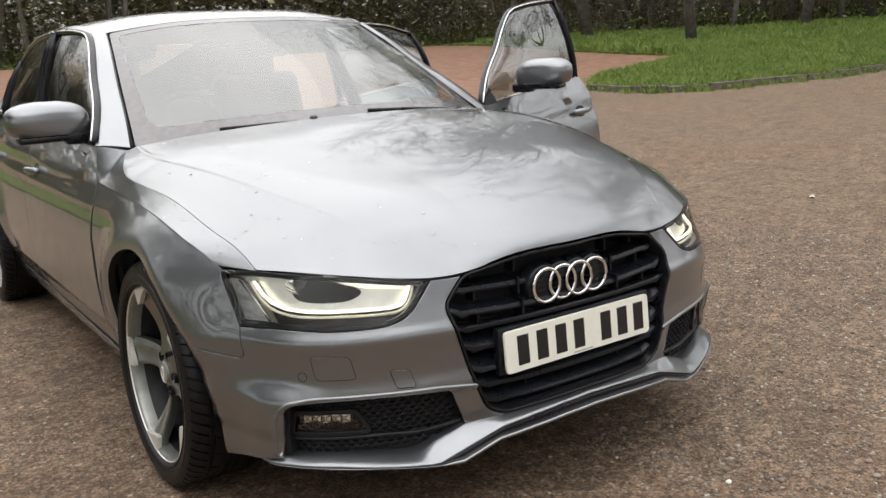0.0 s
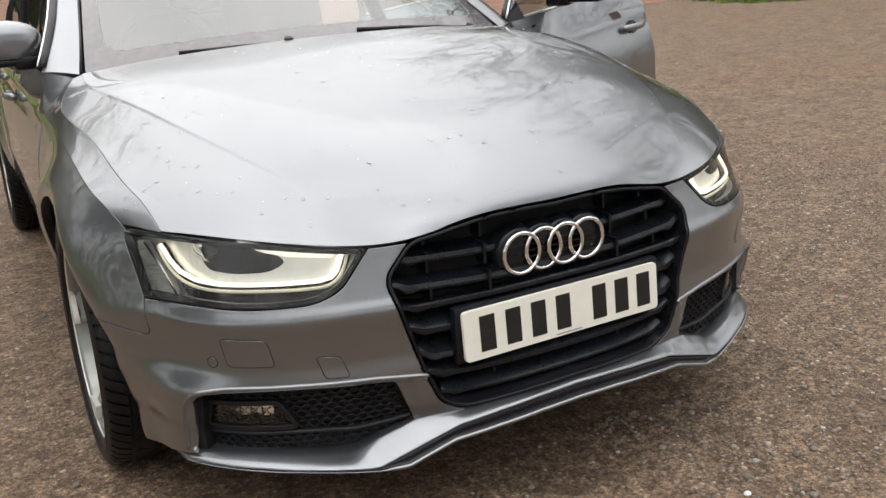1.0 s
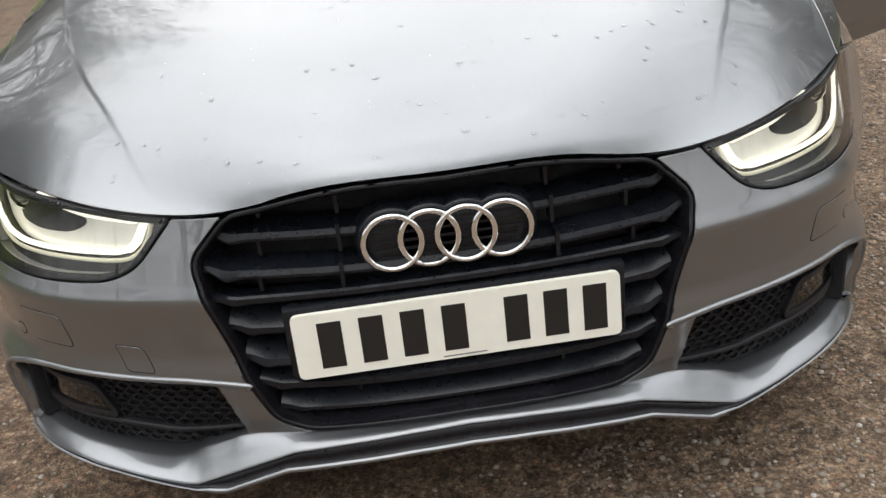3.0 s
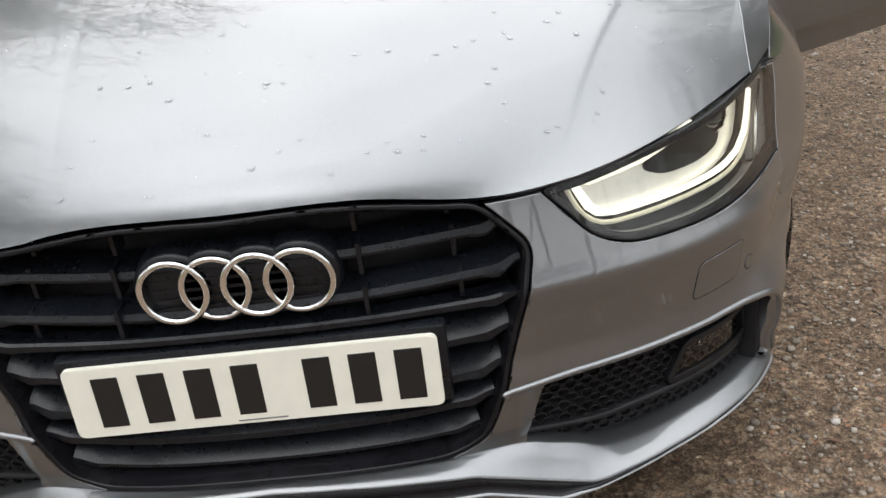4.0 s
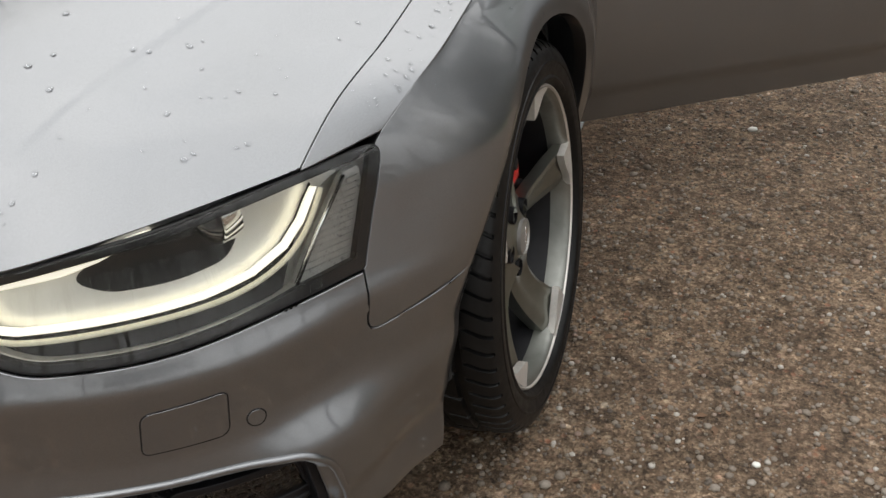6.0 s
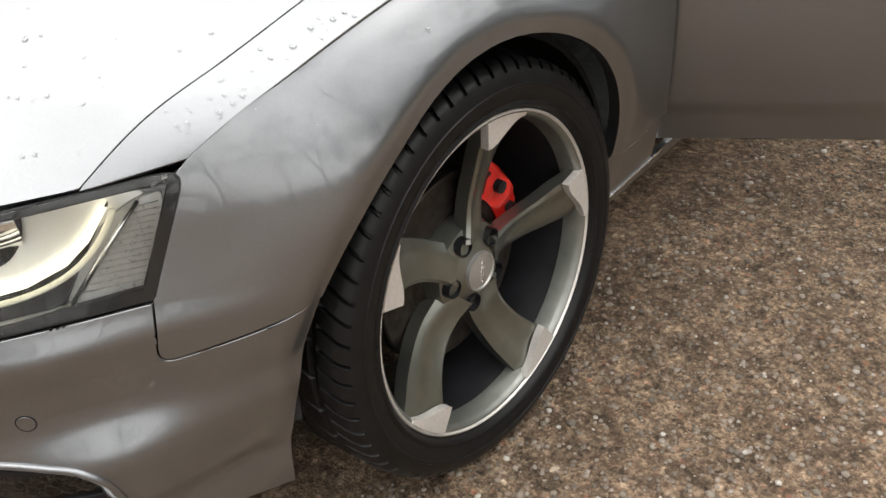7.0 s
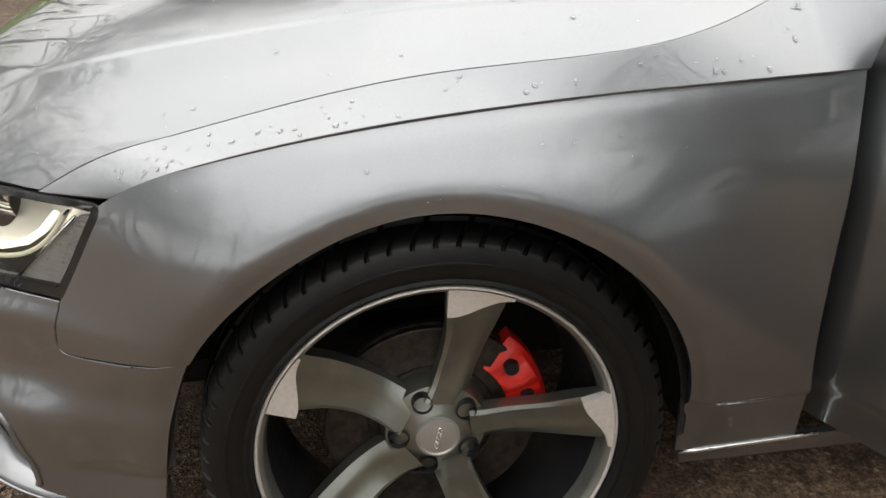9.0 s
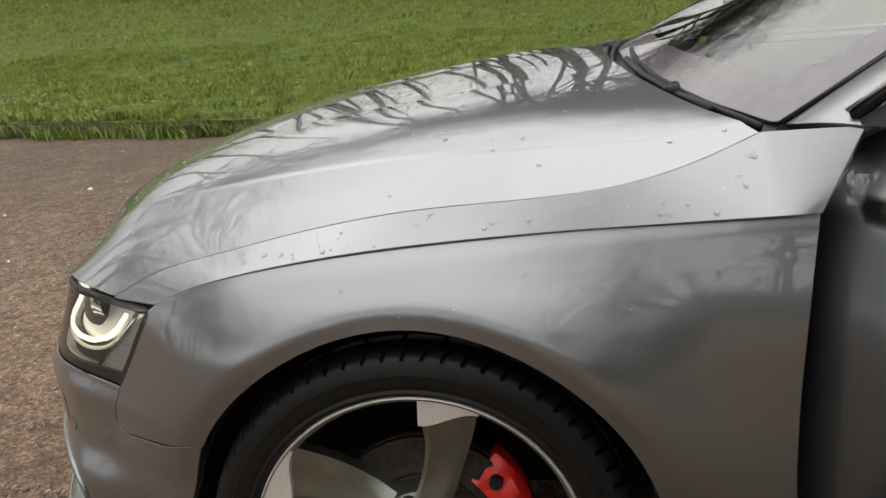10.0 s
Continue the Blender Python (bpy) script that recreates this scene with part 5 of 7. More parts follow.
STEER, WHEEL_Z = 0.3, HUB_Z + 0.011
wheel = build_wheel(car)
for y in (AXLE_F, AXLE_R):
    for s in (1, -1):
        m = Matrix.Translation((s * 0.800, y, WHEEL_Z)) @ pose(0, 0, 0, 0, 0, STEER if y == AXLE_F else 0) @ pose(0, 0, 0, 0, -1.5 * s) @ (Matrix.Identity(4) if s > 0 else pose(0, 0, 0, 0, 0, 180) @ pose(0, 0, 0, 29 if y == AXLE_F else 50))
        if s > 0 and y == AXLE_F:
            wheel.matrix_basis = m
        else:
            copy_thing(wheel, m)
        build_brake(car, s, y)
        # wheel housing
        bm = bmesh.new()
        rows = []
        for i in range(25):
            q = radians(-6 + 186 * i / 24)
            rows.append([bm.verts.new((s * x, y + r * math.cos(q), HUB_Z + r * math.sin(q))) for x, r in ((0.872, 0.376), (0.865, 0.392), (0.60, 0.395), (0.55, 0.10))])
        for r0, r1 in zip(rows, rows[1:]):
            for k in range(3):
                bm.faces.new((r0[k], r0[k + 1], r1[k + 1], r1[k]))
        part("wheel_housing", smooth_bm(bm), UNDERSIDE, car)

# ---- sills, underbody, tail ----
ARCH_RR = ARCH_R + 0.002
for s in (1, -1):
    sill = [(a_y(1.262), 0.2345), (a_y(1.60), 0.2500), (a_y(3.30), 0.290), (a_y(3.315), 0.198), (a_y(1.275), 0.198)]
    part("sill", panel("sill", skin, sided(sill, s), 0.03, gap=0.001, depth=0.012), PAINT, car)
    bm = bmesh.new()
    pts = [[float(c) for c in skin(s * a_y(y), 0.2365 + 0.0105 * (y - 1.262) / 0.22)] for y in np.linspace(1.262, 1.496, 8)]
    tube(bm, [(p[0] + s * 0.001, p[1], p[2]) for p in pts], 0.0045, 6)
    part("sill_strip", smooth_bm(bm), SATIN, car)
    arch = arc_points(AXLE_R, HUB_Z, ARCH_RR, 180, 0, 30)
    rear = [(a_y(3.60), 0.992), (a_y(3.45), 0.80), (a_y(3.34), 0.62), (a_y(3.30), 0.55), *arch[2:], (a_y(4.08), 0.25), (HALF - 0.55, 0.26), (HALF - 0.001, 0.26), (HALF - 0.001, 0.98), (HALF - 0.6, 1.0)]
    part("rear_quarter", panel("rear_quarter", skin, sided(rear, s), 0.03, gap=0.001), PAINT, car)
for name, ends in (("underbody", (-0.50, 0.50, 0.34, 4.5, 0.21, 0.30, 0.02)), ("floor_pan", (-0.76, 0.76, 1.30, 3.25, 0.21, 0.27, 0.02)),
                   ("engine_block", (-0.50, 0.50, 0.22, 1.25, 0.32, 0.62, 0.04)), ("bulkhead", (-0.62, 0.62, 1.22, 1.32, 0.25, 0.93, 0.02))):
    bm = bmesh.new()
    box(bm, *ends)
    part(name, bm, UNDERSIDE, car)

# ---- screen, pillars and roof ----
SCREEN_NET = [[(0, 1.235, 1.000), (0.38, 1.265, 0.990), (0.735, 1.425, 0.955)],
              [(0, 1.64, 1.218), (0.36, 1.665, 1.208), (0.660, 1.775, 1.165)],
              [(0, 2.04, 1.397), (0.32, 2.06, 1.389), (0.580, 2.13, 1.355)]]
screen_net = net(SCREEN_NET)
scr = part("windscreen", panel("windscreen", screen_net, rounded([(-0.985, 0.0, 0.03), (0.985, 0.0, 0.03), (0.985, 1.0, 0.04), (-0.985, 1.0, 0.04)], 0.03), (0.06, 0.06), 1.0, gap=0, depth=0.006), SCREEN, car, "laminated windscreen reflecting the sky")
scr.visible_shadow = False
band_in = rounded([(-0.90, 0.10, 0.10), (-0.3, 0.085, 0.1), (0.3, 0.085, 0.1), (0.90, 0.10, 0.10), (0.93, 0.955, 0.04), (-0.93, 0.955, 0.04)], 0.05)
part("screen_border", panel("screen_border", offset(screen_net, -0.0015), rounded([(-0.985, 0.0), (0.985, 0.0), (0.985, 1.0), (-0.985, 1.0)], 0.02), (0.05, 0.05), 1.0, gap=0, depth=0.002, holes=(band_in,)), BAND, scr, "dark printed border of the windscreen")
ROOF_NET = [[(0, 2.045, 1.401), (0.32, 2.065, 1.393), (0.592, 2.135, 1.360)],
            [(0, 2.30, 1.446), (0.34, 2.31, 1.437), (0.618, 2.36, 1.398)],
            [(0, 2.75, 1.452), (0.36, 2.75, 1.443), (0.625, 2.78, 1.402)],
            [(0, 3.25, 1.410), (0.35, 3.25, 1.402), (0.60, 3.26, 1.366)],
            [(0, 3.48, 1.360), (0.33, 3.50, 1.350), (0.57, 3.55, 1.308)]]
roof_net = net(ROOF_NET)
part("roof", panel("roof", roof_net, [(-1, 0), (1, 0), (1, 1), (-1, 1)], (0.08, 0.05), 1.0, gap=0.001), PAINT, car)
part("headlining", panel("headlining", offset(roof_net, 0.035), [(-0.97, 0.02), (0.97, 0.02), (0.97, 0.98), (-0.97, 0.98)], (0.2, 0.12), 1.0, gap=0, wall=False), HEADLINER, car)
FRAME = net([[(0.742, 1.428, 0.958), (0.800, 1.468, 0.968), (0.838, 1.510, 0.968)],
             [(0.700, 1.60, 1.062), (0.742, 1.635, 1.075), (0.772, 1.675, 1.085)],
             [(0.664, 1.775, 1.162), (0.700, 1.81, 1.172), (0.726, 1.850, 1.180)],
             [(0.622, 1.96, 1.272), (0.652, 1.985, 1.281), (0.676, 2.02, 1.283)],
             [(0.585, 2.13, 1.359), (0.612, 2.15, 1.366), (0.640, 2.19, 1.360)]], False)
RAIL = net([[(0.594, 2.136, 1.363), (0.640, 2.16, 1.354)], [(0.621, 2.36, 1.400), (0.664, 2.37, 1.378)], [(0.628, 2.78, 1.404), (0.668, 2.78, 1.380)], [(0.603, 3.26, 1.368), (0.648, 3.27, 1.340)], [(0.574, 3.555, 1.310), (0.64, 3.60, 1.270)]], False)
for s in (1, -1):
    f = FRAME if s > 0 else mirrored(FRAME)
    part("windscreen_pillar", panel("windscreen_pillar", f, [(0, 0), (1, 0), (1, 1), (0, 1)], (0.12, 0.05), 1.0 * s, gap=0.001), PAINT, car)
    f = RAIL if s > 0 else mirrored(RAIL)
    part("roof_rail", panel("roof_rail", f, [(0, 0), (1, 0), (1, 1), (0, 1)], (0.25, 0.05), 1.0 * s, gap=0.001), PAINT, car)
    bm = bmesh.new()
    tube(bm, [(s * 0.736, 1.424, 0.960), (s * 0.697, 1.60, 1.062), (s * 0.661, 1.775, 1.162), (s * 0.619, 1.96, 1.272), (s * 0.584, 2.13, 1.357)], 0.004, 6)
    part("pillar_seal", smooth_bm(bm), BLACK_PLASTIC, car)

# rear window and boot
REAR_NET = net([[(0, 3.485, 1.346), (0.33, 3.505, 1.336), (0.565, 3.555, 1.296)], [(0, 3.82, 1.19), (0.36, 3.85, 1.18), (0.62, 3.92, 1.13)], [(0, 4.15, 1.03), (0.38, 4.18, 1.02), (0.68, 4.26, 0.985)]])
part("rear_window", panel("rear_window", REAR_NET, [(-1, 0), (1, 0), (1, 1), (-1, 1)], (0.1, 0.1), 1.0, gap=0.001), DARK_GLASS, car)
BOOT_NET = net([[(0, 4.155, 1.028), (0.38, 4.185, 1.018), (0.80, 4.10, 0.985)], [(0, 4.45, 1.015), (0.38, 4.44, 1.005), (0.76, 4.36, 0.975)], [(0, 4.62, 1.000), (0.38, 4.60, 0.99), (0.68, 4.50, 0.965)]])
part("boot_lid", panel("boot_lid", BOOT_NET, [(-1, 0), (1, 0), (1, 1), (-1, 1)], (0.1, 0.1), 1.0, gap=0.001), PAINT, car)
C_NET = net([[(0.645, 3.60, 1.26), (0.60, 3.58, 1.295)], [(0.75, 3.70, 1.10), (0.66, 3.93, 1.12)], [(0.81, 3.66, 0.99), (0.74, 4.20, 0.985)]], False)
for s in (1, -1):
    part("rear_pillar", panel("rear_pillar", C_NET if s > 0 else mirrored(C_NET), [(0, 0), (1, 0), (1, 1), (0, 1)], (0.25, 0.1), -1.0 * s, gap=0.001), PAINT, car)

# ---- doors ----
BELT = spline([1.45, 2.0, 2.6, 3.65], [0.955, 0.968, 0.978, 0.995])
TOP_LINE = [(0.838, 1.510, 0.968), (0.772, 1.675, 1.085), (0.726, 1.850, 1.180), (0.676, 2.02, 1.283), (0.645, 2.19, 1.357), (0.664, 2.37, 1.376), (0.667, 2.62, 1.381), (0.667, 2.78, 1.378), (0.648, 3.27, 1.340), (0.640, 3.60, 1.268)]
_tl = np.array(TOP_LINE)
TOP_X, TOP_Z = spline(_tl[:, 1], _tl[:, 0]), monotone(_tl[:, 1], _tl[:, 2])


def glass_face(u, v):
    """Side glass: u along y in metres, v from the belt (0) to the frame (1)."""
    u, v = np.broadcast_arrays(np.asarray(u, float), np.asarray(v, float))
    bx, by, bz = skin(A_FROM_Y(u), BELT(u))
    tx, tz = TOP_X(u), TOP_Z(u)
    bulge = 0.028 * 4 * v * (1 - v)
    return bx - 0.012 + (tx - bx + 0.012) * v + bulge, u, bz + (tz - bz) * v


def build_door(name, y0, y1, hinge, angle, s, label):
    front = name == "front_door"
    if front:
        loop = [(a_y(y0), 0.274), (a_y(y1), 0.288), (a_y(y1), float(BELT(y1))), *[(a_y(y), float(BELT(y))) for y in np.linspace(y1 - 0.1, y0 + 0.07, 9)], (a_y(y0 + 0.012), 0.93), (a_y(y0), 0.86)]
    else:
        loop = [(a_y(y0), 0.300), (a_y(3.28), 0.300), (a_y(3.30), 0.55), (a_y(3.36), 0.66), (a_y(3.47), 0.80), (a_y(y1), float(BELT(y1))), *[(a_y(y), float(BELT(y))) for y in np.linspace(y1 - 0.1, y0, 8)]]
    door = part(name, panel(name, skin, sided(dedupe(loop), s), 0.022, gap=0.0015, depth=0.03), PAINT, car, label)
    inner = part("door_lining", panel("door_lining", offset(skin, 0.075), sided(inset(dedupe(loop), 0.006), s), 0.04, gap=0, depth=0.02), TRIM_GREY, door)
    part("door_edge", panel("door_edge", offset(skin, 0.028), sided(inset(dedupe(loop), 0.004), s), 0.04, gap=0, depth=0.05), BLACK_PLASTIC, door)
    g = glass_face if s > 0 else mirrored(glass_face)
    y_in = y0 + 0.085 if front else y0 + 0.03
    y_out = y1 - 0.035
    ys = np.linspace(y_in, y_out, 16)
    outline = [(y, 0.0) for y in ys] + [(y_out, 0.97)] + [(y, 0.965) for y in ys[::-1]]
    if not front:
        outline = [(y, 0.0) for y in ys] + [(y_out, 0.5)] + [(y, 0.965 if y < 3.3 else 0.93) for y in ys[::-1]]
    glass = part("window_glass", panel("window_glass", g, dedupe(outline), (0.06, 0.12), 1.0 * s, gap=0, depth=0.004), SIDE_GLASS, door)
    glass.visible_shadow = False
    bm = bmesh.new()
    pts = [[float(c) for c in g(y, 1.0)] for y in np.linspace(y0 + 0.062 if front else y0 + 0.012, y1 - 0.015, 24)]
    tube(bm, pts, 0.016, 8, False, 0.8)
    part("window_frame", smooth_bm(bm, 60), BLACK_GLOSS, door)
    bm = bmesh.new()
    post = [[float(c) for c in g(y1 - 0.03, v)] for v in np.linspace(0, 1, 6)]
    tube(bm, post, 0.021, 6, False, 0.5, (0, 1, 0))
    part("window_post", smooth_bm(bm, 60), BLACK_GLOSS, door)
    if not front:
        bm = bmesh.new()
        post = [[float(c) for c in g(y0 + 0.03, v)] for v in np.linspace(0, 1, 6)]
        tube(bm, post, 0.021, 6, False, 0.5, (0, 1, 0))
        part("window_post", smooth_bm(bm, 60), BLACK_GLOSS, door)
    bm = bmesh.new()
    bright = [[float(c) for c in g(y, 1.0)] for y in np.linspace(y0 + 0.064 if front else y0 + 0.012, y1 - 0.015, 24)]
    tube(bm, [(p[0] + s * 0.014, p[1] - 0.004, p[2] + 0.006) for p in bright], 0.0038, 6)
    belt = [[float(c) for c in skin(s * a_y(y), float(BELT(y)))] for y in np.linspace(y0 + 0.07 if front else y0 + 0.005, y1 - 0.01, 12)]
    tube(bm, [(p[0] - s * 0.002, p[1], p[2] + 0.004) for p in belt], 0.0065, 6)
    part("window_trim", smooth_bm(bm, 60), SATIN, door, "bright aluminium window trim")
    # handle in its cup
    yh, zh = y1 - 0.16, 0.815
    hx = [float(c) for c in skin(s * a_y(yh), zh)]
    cup = [(s * (a_y(yh) + 0.055 * math.cos(q)), zh + 0.028 * math.sin(q)) for q in np.linspace(0, 2 * math.pi, 24, endpoint=False)]
    part("handle_cup", panel("handle_cup", skin, cup, 0.02, gap=0, depth=0.004, lift=0.001), BLACK_GLOSS, door)
    bm = bmesh.new()
    hp = []
    for k in range(9):
        f = k / 8
        hp.append((hx[0] + s * (0.012 + 0.026 * math.sin(math.pi * f)), yh - 0.095 + 0.19 * f, zh + 0.004))
    tube(bm, hp, [0.010, 0.012, 0.0125, 0.0125, 0.0125, 0.0125, 0.0125, 0.012, 0.010], 8, False, 1.25)
    part("door_handle", smooth_bm(bm, 60), PAINT, door)
    if front:
        build_mirror(door, s)
    if angle:
        door.matrix_basis = Matrix.Translation(hinge) @ pose(0, 0, 0, 0, 0, angle) @ pose(0, 0, 0, 3.1) @ Matrix.Translation([-c for c in hinge])
    return door


def build_mirror(door, s):
    """Door mirror: a rounded painted shell over a black foot, glass behind."""
    c = Vector((s * 0.940, 1.655 if s < 0 else 1.890, 1.048 if s < 0 else 1.062))
    verts, faces = [], []
    nu, nv = 22, 12
    for i in range(nu):
        q = 2 * math.pi * i / nu
        for j in range(nv + 1):
            f = j / nv
            k = math.sin(f * math.pi / 2)**0.62
            cx, sz = math.cos(q), math.sin(q)
            ex = abs(cx)**0.62 * (1 if cx > 0 else -1)
            ez = abs(sz)**0.70 * (1 if sz > 0 else -1)
            w = 0.142
            h = 0.078 - 0.016 * max(0, ex)
            verts.append((c.x + s * ex * w * k, c.y - 0.085 * math.cos(f * math.pi / 2)**0.8 + 0.05, c.z + ez * h * k + 0.010 * ex * k))
    for i in range(nu):
        for j in range(nv):
            a, b = i * (nv + 1) + j, ((i + 1) % nu) * (nv + 1) + j
            faces.append((a, a + 1, b + 1, b))
    me = make_mesh("mirror_shell", verts, faces)
    bm = bmesh.new()
    bm.from_mesh(me)
    bmesh.ops.remove_doubles(bm, verts=bm.verts, dist=1e-4)
    bmesh.ops.recalc_face_normals(bm, faces=bm.faces)
    bmesh.ops.bisect_plane(bm, geom=bm.verts[:] + bm.edges[:] + bm.faces[:], plane_co=(0, 0, c.z - 0.040), plane_no=(0, 0, -1), clear_outer=True)
    part("door_mirror", smooth_bm(bm, 60), PAINT, door, "painted door mirror on a black foot")
    bm = bmesh.new()
    box(bm, c.x - 0.112, c.x + 0.112, c.y - 0.030, c.y + 0.045, c.z - 0.064, c.z - 0.041, 0.011)
    foot = sorted((s * 0.80, s * 0.90))
    box(bm, foot[0], foot[1], c.y - 0.03, c.y + 0.03, c.z - 0.078, c.z - 0.036, 0.012)
    part("mirror_foot", smooth_bm(bm), BLACK_GLOSS, door)
    bm = bmesh.new()
    box(bm, c.x - 0.100, c.x + 0.100, c.y + 0.046, c.y + 0.050, c.z - 0.048, c.z + 0.050, 0.001)
    part("mirror_glass", bm, MIRROR, door)
    bm = bmesh.new()
    a, b, d = (s * 0.842, 1.525, 0.968), (s * 0.835, 1.66, 0.966), (s * 0.775, 1.665, 1.075)
    v = [bm.verts.new(p) for p in (a, b, d)]
    w = [bm.verts.new((p[0] - s * 0.02, p[1], p[2])) for p in (a, b, d)]
    bm.faces.new(v)
    bm.faces.new(w[::-1])
    for k in range(3):
        bm.faces.new((v[k], w[k], w[(k + 1) % 3], v[(k + 1) % 3]))
    bmesh.ops.recalc_face_normals(bm, faces=bm.faces)
    part("mirror_triangle", bm, BLACK_PLASTIC, door)


build_door("front_door", 1.462, 2.620, (0.845, 1.505, 0), -68, 1, "open front door")
build_door("rear_door", 2.606, 3.610, (0.845, 2.66, 0), -66, 1, "open rear door")
build_door("front_door", 1.462, 2.600, None, 0, -1, "closed front door")
build_door("rear_door", 2.606, 3.610, None, 0, -1, "closed rear door")

# ---- scuttle and wipers ----
bm = bmesh.new()
rows = []
for u in np.linspace(-0.985, 0.985, 30):
    h, g = [float(c) for c in bonnet(u, 0.995)], [float(c) for c in screen_net(u, 0.02)]
    rows.append([bm.verts.new(p) for p in ((h[0], h[1] - 0.02, h[2] - 0.022), (h[0], h[1] + 0.010, h[2] - 0.034), (g[0], g[1] - 0.012, g[2] - 0.014), (g[0], g[1] + 0.02, g[2] + 0.002))])
for r0, r1 in zip(rows, rows[1:]):
    for k in range(3):
        bm.faces.new((r0[k], r1[k], r1[k + 1], r0[k + 1]))
part("scuttle", smooth_bm(bm), BLACK_PLASTIC, car)


def on_screen(u, v, lift):
    p = np.stack(offset(screen_net, -lift)(u, v), -1)
    return tuple(float(c) for c in p)


for pts, knob in ((((0.98, -0.015), (0.85, -0.008), (0.70, 0.002), (0.52, 0.014), (0.30, 0.026), (0.12, 0.036)), 0.68), (((0.16, -0.018), (0.0, -0.010), (-0.2, 0.002), (-0.42, 0.014), (-0.62, 0.028)), 0.10)):
    bm = bmesh.new()
    tube(bm, [on_screen(u, v - 0.012, 0.008) for u, v in pts], 0.0055, 6, False, 1.4)
    w = part("wiper", smooth_bm(bm), BLACK_PLASTIC, car)
    bm = bmesh.new()
    tube(bm, [on_screen(u, v - 0.026, 0.018) for u, v in pts[1:-1]], [0.009] + [0.007] * (len(pts) - 3), 6)
    part("wiper_arm", smooth_bm(bm), BLACK_PLASTIC, w)
    bm = bmesh.new()
    k = pts[2]
    tube(bm, [on_screen(k[0], k[1] - 0.026, 0.006), on_screen(k[0], k[1] - 0.022, 0.031)], 0.014, 10)
    part("wiper_joint", smooth_bm(bm), BLACK_PLASTIC, w)

# ---- cabin ----
bm = bmesh.new()
box(bm, -0.70, 0.70, 1.36, 1.98, 0.55, 0.90, 0.06)
box(bm, -0.66, 0.66, 1.50, 1.90, 0.86, 0.955, 0.04)
box(bm, -0.13, 0.13, 1.80, 2.70, 0.40, 0.66, 0.03)
part("dashboard", smooth_bm(bm), TRIM_DARK, car)
bm = bmesh.new()
ring = [(0.185 * math.cos(q), 0.06 * math.sin(q), 0.185 * math.sin(q)) for q in np.linspace(0, 2 * math.pi, 40, endpoint=False)]
tube(bm, [(-0.36 + p[0], 2.02 + p[1] * -1.2, 0.915 + p[2]) for p in ring], 0.016, 8, True, 1, (0, 1, 0))
box(bm, -0.43, -0.29, 1.96, 2.05, 0.87, 0.95, 0.02)
tube(bm, [(-0.36, 2.0, 0.9), (-0.36, 1.85, 0.86)], 0.03, 8)
part("steering_wheel", smooth_bm(bm), SEAT_MAT, car)
for x in (-0.36, 0.36):
    bm = bmesh.new()
    box(bm, x - 0.25, x + 0.25, 2.20, 2.72, 0.42, 0.60, 0.06, segments=3)
    box(bm, x - 0.24, x + 0.24, -0.07, 0.07, 0.0, 0.62, 0.06, Matrix.Translation((0, 2.74, 0.56)) @ pose(0, 0, 0, -18), segments=3)
    seat = part("seat", smooth_bm(bm), SEAT_MAT, car)
    bm = bmesh.new()
    box(bm, x - 0.13, x + 0.13, 2.90, 3.00, 1.13, 1.32, 0.04, segments=3)
    tube(bm, [(x - 0.05, 2.95, 1.05), (x - 0.05, 2.95, 1.2)], 0.007, 6)
    tube(bm, [(x + 0.05, 2.95, 1.05), (x + 0.05, 2.95, 1.2)], 0.007, 6)
    part("head_restraint", smooth_bm(bm), SEAT_MAT, seat)
bm = bmesh.new()
box(bm, -0.62, 0.62, 3.05, 3.45, 0.42, 0.62, 0.06)
box(bm, -0.62, 0.62, 3.40, 3.58, 0.55, 1.02, 0.06)
part("rear_bench", smooth_bm(bm), SEAT_MAT, car)
bm = bmesh.new()
box(bm, -0.10, 0.10, -0.012, 0.012, -0.035, 0.035, 0.012, Matrix.Translation((0, 1.93, 1.265)) @ pose(0, 0, 0, 8))
tube(bm, [(0, 1.90, 1.31), (0, 1.92, 1.28)], 0.012, 8)
part("inside_mirror", smooth_bm(bm), BLACK_PLASTIC, car)
bm = bmesh.new()
c = on_screen(0.02, 0.90, -0.028)
box(bm, -0.032, 0.032, -0.045, 0.045, -0.012, 0.016, 0.011, Matrix.Translation(c) @ pose(0, 0, 0, 27), segments=3)
part("rain_sensor", smooth_bm(bm), BLACK_PLASTIC, car, "small black sensor pod behind the glass")
for s in (1, -1):
    bm = bmesh.new()
    pts = [(s * 0.80, 2.61, 0.30), (s * 0.80, 2.61, 0.95), (s * 0.70, 2.62, 1.22), (s * 0.635, 2.64, 1.355)]
    tube(bm, pts, [0.07, 0.06, 0.045, 0.04], 8, False, 0.6)
    part("centre_pillar", smooth_bm(bm), BLACK_PLASTIC, car)

# ---- ground, kerbs and paths ----
def rise(x, y):
    """The lie of the land: level round the car, rising gently into the woods."""
    r = np.hypot(np.asarray(x, float), np.asarray(y, float) - 1.5)
    return 1.25 * smooth(16, 46, r) + 2.5 * smooth(46, 160, r)


